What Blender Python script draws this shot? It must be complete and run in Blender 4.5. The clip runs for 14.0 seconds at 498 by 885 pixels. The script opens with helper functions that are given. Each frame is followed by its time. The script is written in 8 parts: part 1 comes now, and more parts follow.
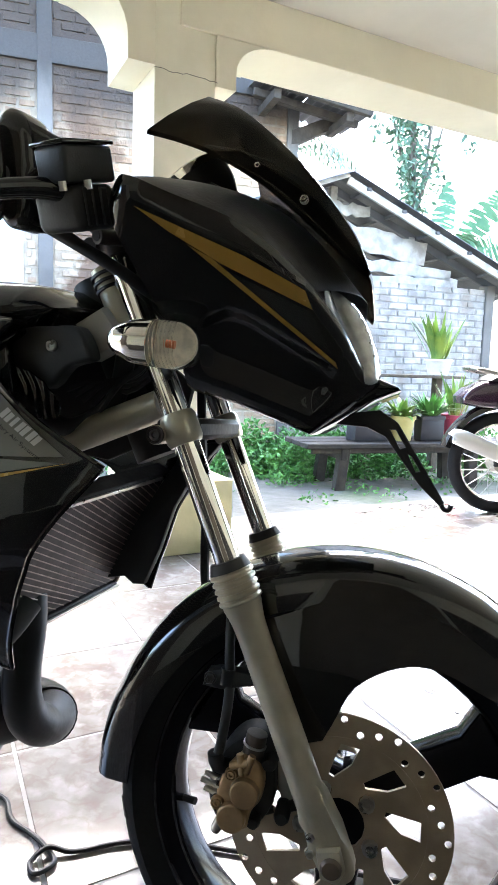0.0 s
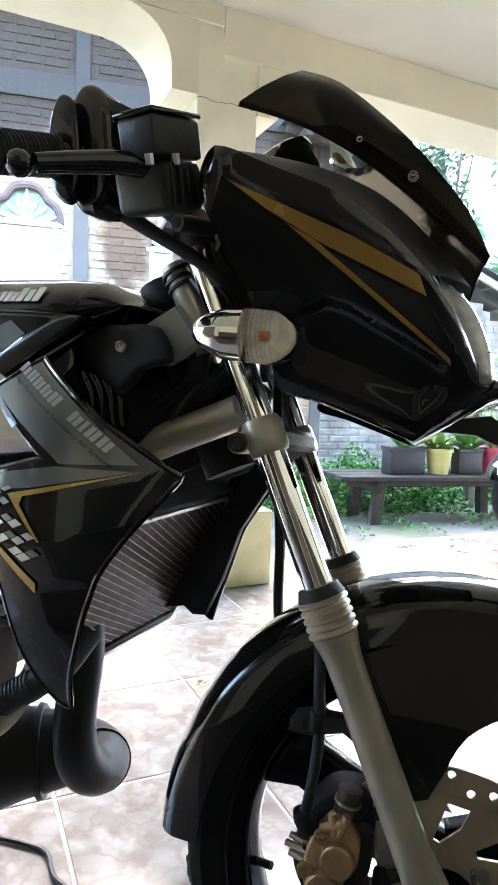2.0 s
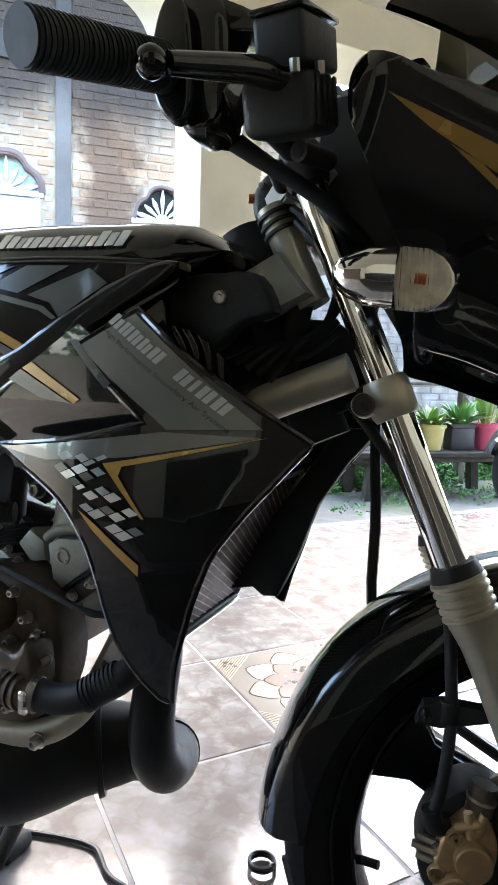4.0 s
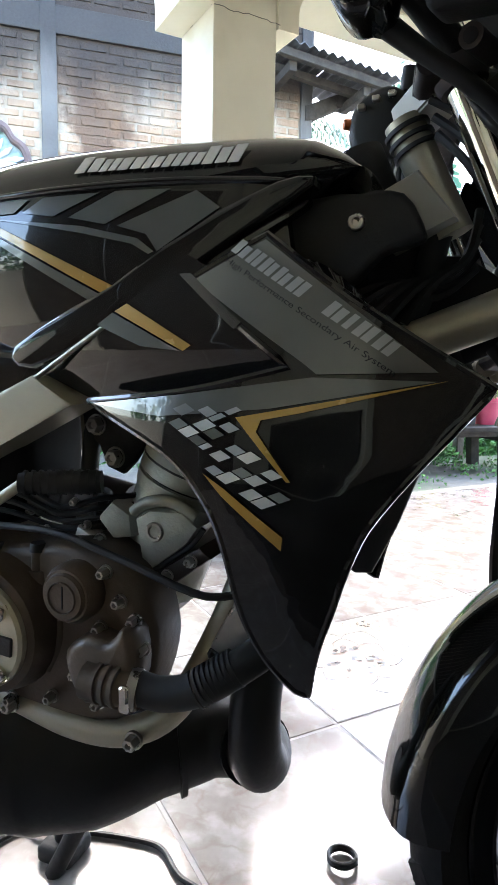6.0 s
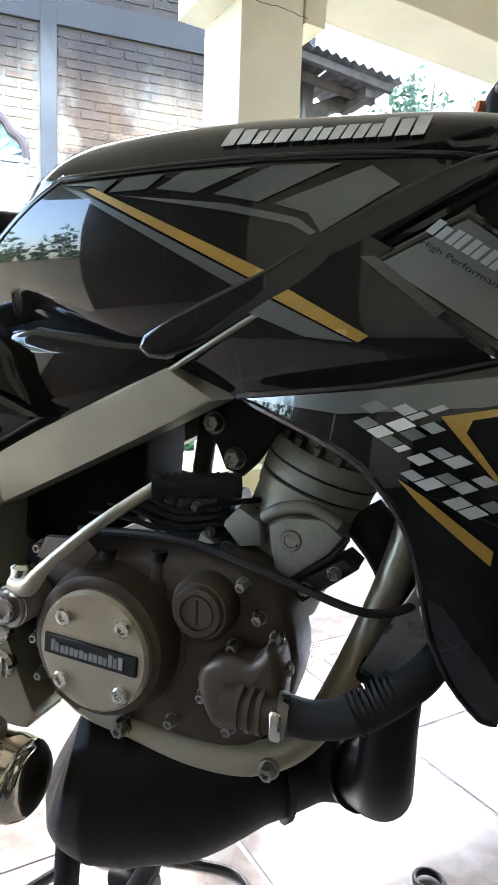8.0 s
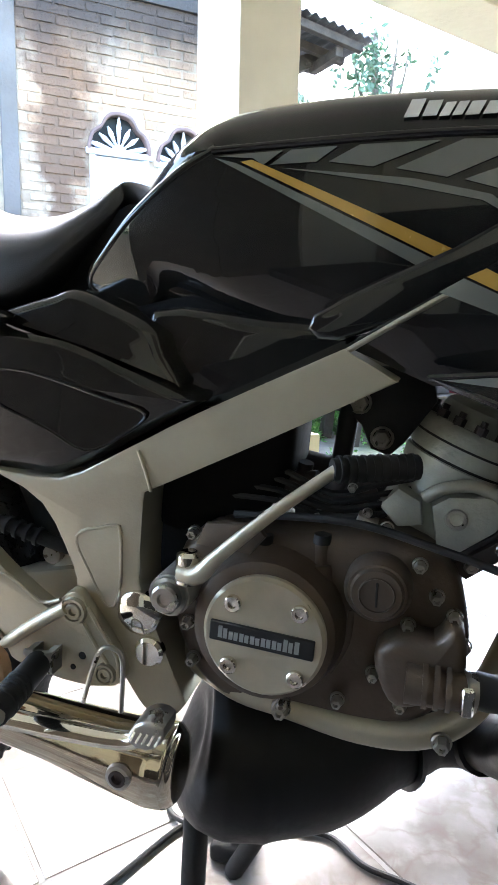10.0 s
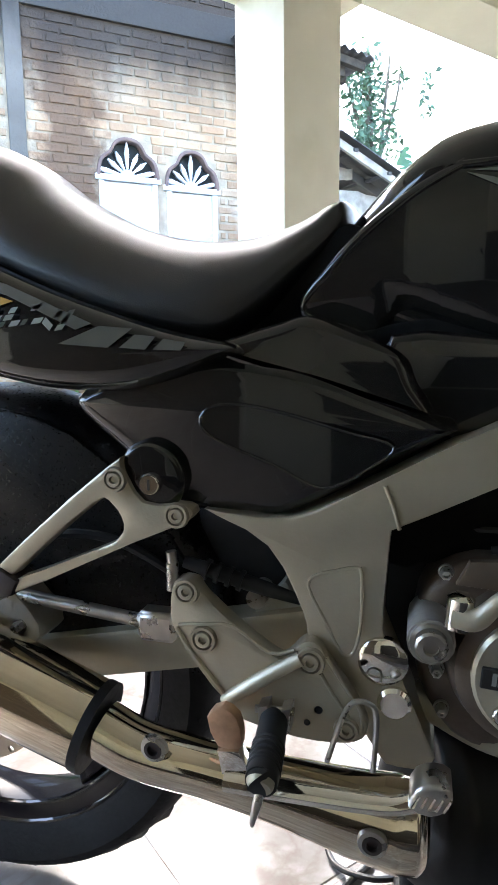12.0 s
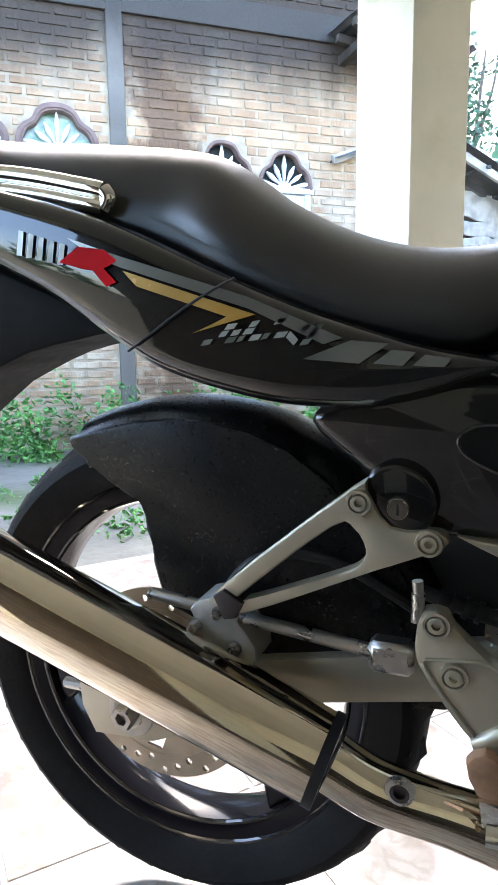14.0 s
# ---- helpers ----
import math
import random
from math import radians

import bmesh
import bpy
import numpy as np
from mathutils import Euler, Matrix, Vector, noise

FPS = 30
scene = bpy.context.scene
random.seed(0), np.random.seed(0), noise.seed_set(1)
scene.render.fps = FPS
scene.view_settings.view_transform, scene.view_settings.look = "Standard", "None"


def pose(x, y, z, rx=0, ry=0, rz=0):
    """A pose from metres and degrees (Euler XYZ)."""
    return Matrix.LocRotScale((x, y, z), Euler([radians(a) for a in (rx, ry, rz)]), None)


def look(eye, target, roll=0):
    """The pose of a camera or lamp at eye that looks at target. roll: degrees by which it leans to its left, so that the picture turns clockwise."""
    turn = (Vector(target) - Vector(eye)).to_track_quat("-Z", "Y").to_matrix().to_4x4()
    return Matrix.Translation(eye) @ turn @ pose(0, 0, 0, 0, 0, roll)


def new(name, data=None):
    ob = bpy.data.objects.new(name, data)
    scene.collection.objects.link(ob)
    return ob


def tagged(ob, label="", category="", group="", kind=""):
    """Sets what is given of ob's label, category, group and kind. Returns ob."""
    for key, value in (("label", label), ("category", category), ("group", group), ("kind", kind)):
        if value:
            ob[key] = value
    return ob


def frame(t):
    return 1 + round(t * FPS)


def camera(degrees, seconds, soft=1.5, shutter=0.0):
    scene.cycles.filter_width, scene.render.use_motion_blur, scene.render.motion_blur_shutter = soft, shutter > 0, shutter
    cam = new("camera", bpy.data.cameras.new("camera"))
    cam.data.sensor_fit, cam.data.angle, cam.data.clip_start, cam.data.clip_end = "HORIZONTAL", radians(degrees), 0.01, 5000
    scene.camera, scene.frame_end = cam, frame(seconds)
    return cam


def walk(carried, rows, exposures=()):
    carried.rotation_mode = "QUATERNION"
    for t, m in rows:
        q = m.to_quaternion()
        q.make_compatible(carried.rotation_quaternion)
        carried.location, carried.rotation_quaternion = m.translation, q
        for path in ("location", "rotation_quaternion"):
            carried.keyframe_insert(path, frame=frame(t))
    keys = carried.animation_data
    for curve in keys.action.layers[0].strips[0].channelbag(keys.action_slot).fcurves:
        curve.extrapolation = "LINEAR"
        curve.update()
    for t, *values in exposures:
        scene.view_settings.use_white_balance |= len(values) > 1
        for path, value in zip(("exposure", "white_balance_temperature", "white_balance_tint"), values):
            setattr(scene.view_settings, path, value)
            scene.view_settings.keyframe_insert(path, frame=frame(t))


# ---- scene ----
cam = camera(42.6, 14.0)
PATH = [
    (0, (0.035, 0.152, 0.785), (-0.739, 1.979, 0.535), 1.9),
    (0.5, (0.018, 0.145, 0.782), (-0.754, 1.97, 0.513), 1.9),
    (1, (-0.003, 0.145, 0.773), (-0.83, 1.952, 0.543), 1.8),
    (1.5, (-0.026, 0.166, 0.759), (-0.872, 1.969, 0.583), 1.9),
    (2, (-0.053, 0.192, 0.748), (-0.903, 1.997, 0.607), 1.9),
    (2.2, (-0.066, 0.195, 0.74), (-0.89, 2.009, 0.565), 2.0),
    (4.3, (-0.222, 0.205, 0.72), (-0.985, 2.041, 0.506), 1.6),
    (4.5, (-0.237, 0.208, 0.715), (-0.992, 2.047, 0.495), 1.5),
    (5, (-0.271, 0.217, 0.708), (-1.022, 2.057, 0.488), 1.8),
    (5.5, (-0.306, 0.222, 0.699), (-1.058, 2.058, 0.451), 1.7),
    (6, (-0.344, 0.23, 0.691), (-1.066, 2.077, 0.429), 1.1),
    (6.5, (-0.379, 0.238, 0.686), (-1.084, 2.093, 0.437), 2.5),
    (7, (-0.432, 0.236, 0.689), (-1.139, 2.093, 0.457), 1.8),
    (7.2, (-0.443, 0.238, 0.678), (-1.176, 2.087, 0.469), 2.0),
    (9.3, (-0.607, 0.188, 0.687), (-1.13, 2.085, 0.329), 2.4),
    (9.5, (-0.626, 0.185, 0.687), (-1.168, 2.081, 0.349), 2.4),
    (10, (-0.665, 0.181, 0.687), (-1.19, 2.078, 0.331), 1.5),
    (10.5, (-0.699, 0.172, 0.686), (-1.237, 2.068, 0.348), 1.1),
    (11, (-0.753, 0.164, 0.687), (-1.317, 2.056, 0.366), 0.5),
    (11.5, (-0.821, 0.165, 0.684), (-1.356, 2.069, 0.386), 0.5),
    (12, (-0.881, 0.165, 0.693), (-1.39, 2.075, 0.391), -0.7),
    (12.5, (-0.93, 0.162, 0.694), (-1.472, 2.061, 0.373), -0.7),
    (13, (-0.969, 0.164, 0.696), (-1.543, 2.052, 0.373), -0.3),
    (13.5, (-1.008, 0.163, 0.703), (-1.65, 2.031, 0.388), -0.2),
    (14, (-1.035, 0.153, 0.708), (-1.758, 1.994, 0.407), -0.8),
]
walk(cam, [(t, look(eye, target, roll)) for t, eye, target, roll in PATH], [(0.0, 4.58, 6150.0, 9.0), (2.0, 4.58, 6150.0, 9.0), (4.5, 4.2, 6150.0, 9.0), (5.5, 4.2, 6150.0, 9.0), (6.5, 4.25, 6150.0, 9.0), (7.0, 4.45, 6150.0, 9.0), (9.5, 4.6, 6150.0, 9.0), (10.5, 4.57, 6150.0, 9.0), (11.5, 4.15, 6150.0, 9.0), (14.0, 4.1, 6150.0, 9.0)])

# ---- world and light ----
world = bpy.data.worlds.new("overcast_sky")
scene.world = world
world.use_nodes = True
wn, wl = world.node_tree.nodes, world.node_tree.links
sky = wn.new("ShaderNodeTexSky")
sky.sky_type = "NISHITA"
sky.sun_disc = False
sky.sun_elevation, sky.sun_rotation = radians(52), radians(-30)
sky.air_density, sky.dust_density = 1.0, 3.0
wl.new(sky.outputs[0], wn["Background"].inputs[0])
wn["Background"].inputs[1].default_value = 0.15
sun = new("sun", bpy.data.lights.new("sun", "SUN"))
sun.data.energy, sun.data.angle, sun.data.color = 0.4, radians(14), (1.0, 0.95, 0.88)
sun.matrix_world = look((-6, 12, 16), (0, 2, 0))


# ---- materials ----
def material(name, colour, rough=0.5, metal=0.0, vary=0.15, scale=8.0, bump=0.0, bump_scale=60.0, coat=0.0,
             second=None, stain=None, stain_scale=1.5, random=0.0, spec=0.5, island=False):
    m = bpy.data.materials.new(name)
    m.use_nodes = True
    n, l = m.node_tree.nodes, m.node_tree.links
    b = n["Principled BSDF"]
    b.inputs["Roughness"].default_value, b.inputs["Metallic"].default_value = rough, metal
    b.inputs["Specular IOR Level"].default_value = spec
    if coat:
        b.inputs["Coat Weight"].default_value, b.inputs["Coat Roughness"].default_value = coat, 0.03
    co = n.new("ShaderNodeTexCoord")
    pos = n.new("ShaderNodeNewGeometry").outputs["Position"]
    big = n.new("ShaderNodeTexNoise")
    big.inputs["Scale"].default_value, big.inputs["Detail"].default_value = scale, 6.0
    l.new(pos, big.inputs["Vector"])
    mix = n.new("ShaderNodeMix")
    mix.data_type = "RGBA"
    other = second or tuple(max(0.0, c * (1 - vary)) for c in colour)
    mix.inputs[6].default_value, mix.inputs[7].default_value = (*colour, 1), (*other, 1)
    ramp = n.new("ShaderNodeValToRGB")
    ramp.color_ramp.elements[0].position, ramp.color_ramp.elements[1].position = 0.38, 0.62
    l.new(big.outputs[0], ramp.inputs[0])
    l.new(ramp.outputs[0], mix.inputs[0])
    out = mix.outputs[2]
    if random:
        who = n.new("ShaderNodeObjectInfo").outputs["Random"] if not island else n.new("ShaderNodeNewGeometry").outputs["Random Per Island"]
        hsv = n.new("ShaderNodeHueSaturation")
        rng = n.new("ShaderNodeMapRange")
        rng.inputs[3].default_value, rng.inputs[4].default_value = 1 - random, 1 + random
        l.new(who, rng.inputs[0])
        l.new(rng.outputs[0], hsv.inputs["Value"])
        l.new(out, hsv.inputs["Color"])
        out = hsv.outputs[0]
    if stain:
        s = n.new("ShaderNodeTexNoise")
        s.inputs["Scale"].default_value, s.inputs["Detail"].default_value = stain_scale, 5.0
        l.new(pos, s.inputs["Vector"])
        r2 = n.new("ShaderNodeValToRGB")
        r2.color_ramp.elements[0].position, r2.color_ramp.elements[1].position = 0.5, 0.68
        l.new(s.outputs[0], r2.inputs[0])
        m2 = n.new("ShaderNodeMix")
        m2.data_type = "RGBA"
        m2.inputs[7].default_value = (*stain, 1)
        l.new(r2.outputs[0], m2.inputs[0])
        l.new(out, m2.inputs[6])
        out = m2.outputs[2]
    l.new(out, b.inputs["Base Color"])
    fine = n.new("ShaderNodeTexNoise")
    fine.inputs["Scale"].default_value, fine.inputs["Detail"].default_value = bump_scale, 4.0
    l.new(pos, fine.inputs["Vector"])
    if bump:
        bp = n.new("ShaderNodeBump")
        bp.inputs["Strength"].default_value, bp.inputs["Distance"].default_value = 1.0, bump
        l.new(fine.outputs[0], bp.inputs["Height"])
        l.new(bp.outputs[0], b.inputs["Normal"])
    rr = n.new("ShaderNodeMapRange")
    rr.inputs[3].default_value, rr.inputs[4].default_value = max(0.02, rough * 0.8), min(1.0, rough * 1.25)
    l.new(fine.outputs[0], rr.inputs[0])
    l.new(rr.outputs[0], b.inputs["Roughness"])
    return m


def glass(name, tint, rough=0.05):
    m = bpy.data.materials.new(name)
    m.use_nodes = True
    b = m.node_tree.nodes["Principled BSDF"]
    b.inputs["Base Color"].default_value, b.inputs["Roughness"].default_value = (*tint, 1), rough
    b.inputs["Transmission Weight"].default_value, b.inputs["IOR"].default_value = 1.0, 1.45
    return m


M_PAINT = material("black_gloss_paint", (0.0095, 0.0095, 0.009), 0.16, vary=0.3, coat=1.0, scale=3, spec=0.1)
M_GREY = material("grey_decal", (0.1, 0.104, 0.09), 0.2, coat=1.0, vary=0.15)
M_DGREY = material("dark_grey_decal", (0.03, 0.031, 0.027), 0.2, coat=1.0)
M_MIDGREY = material("mid_grey_decal", (0.16, 0.17, 0.155), 0.2, coat=1.0, vary=0.1)
M_LGREY = material("light_grey_decal", (0.3, 0.31, 0.3), 0.2, coat=1.0, vary=0.1)
M_SILVERDECAL = material("silver_foil_decal", (0.72, 0.72, 0.68), 0.22, 0.5, coat=0.6, vary=0.1)
M_GOLD = material("gold_decal", (0.42, 0.25, 0.05), 0.25, 0.2, coat=1.0, vary=0.12)
M_RED = material("red_decal", (0.5, 0.002, 0.008), 0.4, spec=0.04)
M_FRAME = material("silver_frame_paint", (0.42, 0.38, 0.285), 0.36, 0.55, vary=0.08, scale=20, bump=0.0002, bump_scale=300)
M_ALLOY = material("cast_alloy", (0.5, 0.48, 0.43), 0.42, 0.6, vary=0.2, scale=30, bump=0.0004, bump_scale=220)
M_ENGINE = material("bronze_engine_paint", (0.105, 0.078, 0.056), 0.42, 0.25, vary=0.25, scale=25, bump=0.0004, bump_scale=180)
M_CHROME = material("chrome", (0.82, 0.8, 0.74), 0.07, 1.0, vary=0.06, scale=12)
M_EXHAUST = material("warm_polished_steel", (0.76, 0.68, 0.54), 0.07, 1.0, vary=0.12, scale=9)
M_STEEL = material("brushed_steel", (0.5, 0.48, 0.44), 0.28, 0.95, vary=0.2, scale=40)
M_FORK = material("satin_fork_alloy", (0.5, 0.455, 0.345), 0.36, 0.6, vary=0.12, scale=30, bump=0.0002, bump_scale=300)
M_CASTPALE = material("pale_cast_alloy", (0.4, 0.4, 0.34), 0.5, 0.4, vary=0.15, scale=30, bump=0.0005, bump_scale=260)
M_DISC = material("brake_disc_steel", (0.43, 0.345, 0.245), 0.42, 0.4, vary=0.2, scale=30, bump=0.0002, bump_scale=500)
M_CALIPER = material("gold_caliper_paint", (0.4, 0.26, 0.13), 0.4, 0.35, vary=0.3, scale=40, bump=0.0003)
M_COPPER = material("worn_copper_disc", (0.5, 0.3, 0.18), 0.45, 0.5, vary=0.3, scale=60)
M_TYRE = material("tyre_rubber", (0.013, 0.013, 0.014), 0.7, spec=0.18, vary=0.35, scale=14, bump=0.0006, bump_scale=160)
M_RIM = material("black_rim_paint", (0.008, 0.008, 0.011), 0.11, vary=0.2, spec=0.14)
M_PLASTIC = material("black_plastic", (0.02, 0.02, 0.02), 0.42, spec=0.35, vary=0.3, scale=18, bump=0.0003, bump_scale=400)
M_HUGGER = material("smooth_black_plastic", (0.009, 0.009, 0.009), 0.28, spec=0.3, vary=0.3, scale=14, bump=0.0002, bump_scale=300)
M_MATT = material("matt_black_paint", (0.02, 0.02, 0.02), 0.6, spec=0.3, vary=0.4, scale=12, bump=0.0005, bump_scale=120)
M_CHAMBER = material("satin_black_pipe", (0.012, 0.012, 0.012), 0.45, spec=0.3, vary=0.4, scale=12, bump=0.0002, bump_scale=120)
M_UNDERTAIL = material("dull_black_plastic", (0.008, 0.008, 0.008), 0.7, vary=0.3, scale=12, spec=0.08)
M_RUBBER = material("black_rubber", (0.021, 0.021, 0.021), 0.55, spec=0.35, vary=0.3, scale=30, bump=0.0004)
M_SEAT = material("seat_vinyl", (0.009, 0.009, 0.009), 0.35, vary=0.2, scale=10, spec=0.8, bump=0.00018, bump_scale=800)
M_RAD = material("radiator_fins", (0.02, 0.008, 0.008), 0.5, 0.3, vary=0.3, scale=60)
M_TANKPL = material("grey_reservoir_plastic", (0.42, 0.41, 0.36), 0.45, vary=0.12)
M_SMOKE = glass("smoked_screen", (0.012, 0.0092, 0.0056), 0.02)
M_SMOKE.node_tree.nodes["Principled BSDF"].inputs["IOR"].default_value = 1.28
M_CLEAR = glass("thin_clear_plastic", (0.97, 0.96, 0.93), 0.05)
M_CLEAR.node_tree.nodes["Principled BSDF"].inputs["IOR"].default_value = 1.12
M_LAMPBACK = material("pale_lamp_back", (0.8, 0.74, 0.62), 0.4, 0.3, vary=0.25, scale=120)
M_BENCH = material("dark_weathered_wood", (0.05, 0.041, 0.032), 0.85, vary=0.4, scale=12, bump=0.003, bump_scale=50)
M_AMBER = material("amber_bulb", (0.6, 0.16, 0.05), 0.3, vary=0.2)
M_LENSGREY = material("frosted_lamp_lens", (0.5, 0.5, 0.48), 0.2, 0.15, vary=0.25, scale=70, coat=1.0)
M_WALLPAINT = material("cream_wall_paint", (0.82, 0.77, 0.6), 0.7, vary=0.08, scale=3, bump=0.002, bump_scale=25, stain=(0.76, 0.71, 0.55), stain_scale=2.0)
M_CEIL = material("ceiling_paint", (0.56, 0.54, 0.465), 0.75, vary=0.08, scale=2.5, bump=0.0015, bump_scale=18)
M_COLWHITE = material("pale_plaster", (0.9, 0.865, 0.71), 0.7, vary=0.05, scale=4, bump=0.001, bump_scale=30, stain=(0.8, 0.76, 0.6), stain_scale=3.0)
M_PLINTH = material("mossy_plaster", (0.68, 0.63, 0.38), 0.8, second=(0.6, 0.57, 0.33), scale=6, bump=0.002, bump_scale=30, stain=(0.42, 0.44, 0.2), stain_scale=5.0)
M_INNER = material("inner_wall_plaster", (0.78, 0.74, 0.6), 0.75, vary=0.12, scale=2, bump=0.002, bump_scale=20)
M_BRICK = material("old_red_brick", (0.45, 0.315, 0.2), 0.9, second=(0.37, 0.235, 0.14), scale=4, bump=0.008, bump_scale=45, random=0.16, stain=(0.5, 0.415, 0.31), stain_scale=2.2)
M_MORTAR = material("pale_mortar", (0.48, 0.395, 0.285), 0.95, vary=0.3, scale=9, bump=0.006, bump_scale=60, stain=(0.33, 0.24, 0.155), stain_scale=3)
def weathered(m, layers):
    """Damp, mould and the shade near a wall's top, put into its colour: each layer has a colour, an amount, the heights
    between which it fades out, and how far its ragged tongues reach."""
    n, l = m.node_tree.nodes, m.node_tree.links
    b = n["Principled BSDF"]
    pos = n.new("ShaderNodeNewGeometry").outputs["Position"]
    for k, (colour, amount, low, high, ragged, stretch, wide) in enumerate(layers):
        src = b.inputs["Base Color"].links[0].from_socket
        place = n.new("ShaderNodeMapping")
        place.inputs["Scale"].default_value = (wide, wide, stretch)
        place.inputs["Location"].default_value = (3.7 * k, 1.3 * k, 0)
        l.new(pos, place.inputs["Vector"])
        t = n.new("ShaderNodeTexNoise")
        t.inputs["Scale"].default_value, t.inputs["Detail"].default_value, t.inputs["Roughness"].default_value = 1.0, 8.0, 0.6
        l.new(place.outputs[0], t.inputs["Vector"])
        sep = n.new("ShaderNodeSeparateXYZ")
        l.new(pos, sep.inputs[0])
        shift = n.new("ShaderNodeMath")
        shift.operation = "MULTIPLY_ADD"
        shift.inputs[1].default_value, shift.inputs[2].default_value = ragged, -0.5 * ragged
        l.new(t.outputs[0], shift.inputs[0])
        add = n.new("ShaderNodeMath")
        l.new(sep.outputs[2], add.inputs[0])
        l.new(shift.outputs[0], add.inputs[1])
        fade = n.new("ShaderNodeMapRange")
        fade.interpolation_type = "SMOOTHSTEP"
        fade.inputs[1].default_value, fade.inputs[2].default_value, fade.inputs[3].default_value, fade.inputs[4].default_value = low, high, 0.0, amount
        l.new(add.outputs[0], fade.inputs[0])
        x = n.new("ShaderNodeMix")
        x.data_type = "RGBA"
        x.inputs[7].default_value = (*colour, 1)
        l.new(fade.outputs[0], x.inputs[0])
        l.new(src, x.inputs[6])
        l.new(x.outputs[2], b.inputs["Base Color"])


M_CEMENT = material("grey_cement", (0.16, 0.145, 0.127), 0.9, second=(0.12, 0.108, 0.093), scale=2.5, bump=0.003, bump_scale=50)
def rust_run(m, colour, amount):
    """A brown run of rusty water beside the cement pillar, ragged at both edges, broken by paler patches."""
    n, l = m.node_tree.nodes, m.node_tree.links
    b = n["Principled BSDF"]
    pos = n.new("ShaderNodeNewGeometry").outputs["Position"]
    src = b.inputs["Base Color"].links[0].from_socket
    along_wall = n.new("ShaderNodeVectorMath")
    along_wall.operation = "DOT_PRODUCT"
    along_wall.inputs[1].default_value = (0.766, 0.643, 0.0)
    l.new(pos, along_wall.inputs[0])
    t = n.new("ShaderNodeTexNoise")
    t.inputs["Scale"].default_value, t.inputs["Detail"].default_value, t.inputs["Roughness"].default_value = 3.2, 8.0, 0.65
    l.new(pos, t.inputs["Vector"])
    wob = n.new("ShaderNodeMath")
    wob.operation = "MULTIPLY_ADD"
    wob.inputs[1].default_value, wob.inputs[2].default_value = 1.1, -0.55 + 0.2 - 0.63
    l.new(t.outputs[0], wob.inputs[0])
    add = n.new("ShaderNodeMath")
    l.new(along_wall.outputs["Value"], add.inputs[0])
    l.new(wob.outputs[0], add.inputs[1])
    away = n.new("ShaderNodeMath")
    away.operation = "ABSOLUTE"
    l.new(add.outputs[0], away.inputs[0])
    fade = n.new("ShaderNodeMapRange")
    fade.interpolation_type = "SMOOTHSTEP"
    fade.inputs[1].default_value, fade.inputs[2].default_value, fade.inputs[3].default_value, fade.inputs[4].default_value = 0.1, 0.34, amount, 0.0
    l.new(away.outputs[0], fade.inputs[0])
    x = n.new("ShaderNodeMix")
    x.data_type = "RGBA"
    x.inputs[7].default_value = (*colour, 1)
    l.new(fade.outputs[0], x.inputs[0])
    l.new(src, x.inputs[6])
    l.new(x.outputs[2], b.inputs["Base Color"])


# the near-black layer is ragged mould with the eaves' shade painted in
RUST, MOULD_AND_SHADE = ((0.22, 0.125, 0.065), 0.65, 2.7, 3.1, 2.6, 0.3, 2.1), ((0.028, 0.022, 0.018), 0.94, 2.5, 3.15, 0.9, 0.5, 1.5)
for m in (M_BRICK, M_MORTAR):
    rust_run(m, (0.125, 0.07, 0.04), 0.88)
    weathered(m, (RUST, MOULD_AND_SHADE))
# the cement's dark top: stain and shade from above in one colour
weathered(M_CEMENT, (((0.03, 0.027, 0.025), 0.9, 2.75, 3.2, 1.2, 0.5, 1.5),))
M_WHITEBRICK = material("white_painted_brick", (0.42, 0.385, 0.34), 0.9, vary=0.4, stain=(0.25, 0.21, 0.17), stain_scale=5, scale=6, bump=0.004, bump_scale=60, random=0.12)
M_WHITEJOINT = material("whitewashed_joints", (0.33, 0.3, 0.262), 0.9, vary=0.4, scale=6, bump=0.004, bump_scale=50)
M_WHITEWOOD = material("weathered_white_wood", (0.46, 0.43, 0.385), 0.85, vary=0.35, scale=9, bump=0.003, bump_scale=40)
M_WOOD = material("weathered_wood", (0.16, 0.125, 0.09), 0.85, vary=0.4, scale=12, bump=0.003, bump_scale=50)
M_IRONSHEET = material("corrugated_sheet", (0.12, 0.12, 0.125), 0.6, 0.3, vary=0.3, scale=3)
M_GROUND = material("damp_earth", (0.1, 0.097, 0.078), 0.8, second=(0.15, 0.143, 0.118), scale=2.5, bump=0.01, bump_scale=14, stain=(0.06, 0.085, 0.03), stain_scale=1.2)
M_LEAF = material("green_leaves", (0.06, 0.18, 0.035), 0.45, second=(0.12, 0.28, 0.06), scale=6, random=0.4, island=True)
M_LEAFY = material("yellow_green_leaves", (0.2, 0.28, 0.05), 0.45, second=(0.1, 0.2, 0.04), scale=9, random=0.35, island=True)
M_BANANA = material("banana_leaves", (0.05, 0.13, 0.06), 0.6, second=(0.08, 0.18, 0.08), scale=2.5)
M_FARLEAF = material("distant_leaves", (0.085, 0.15, 0.085), 0.65, second=(0.045, 0.085, 0.045), scale=1.5, random=0.4, island=True)
M_BARK = material("grey_bark", (0.15, 0.13, 0.1), 0.9, vary=0.4, scale=8, bump=0.01, bump_scale=20)
M_GRIME = material("rubber_cable", (0.015, 0.015, 0.015), 0.5)
M_WHITEPOT = material("white_pot_plastic", (0.7, 0.68, 0.62), 0.5, vary=0.15)
M_PINKPOT = material("pink_pot_plastic", (0.55, 0.08, 0.16), 0.45, vary=0.15)
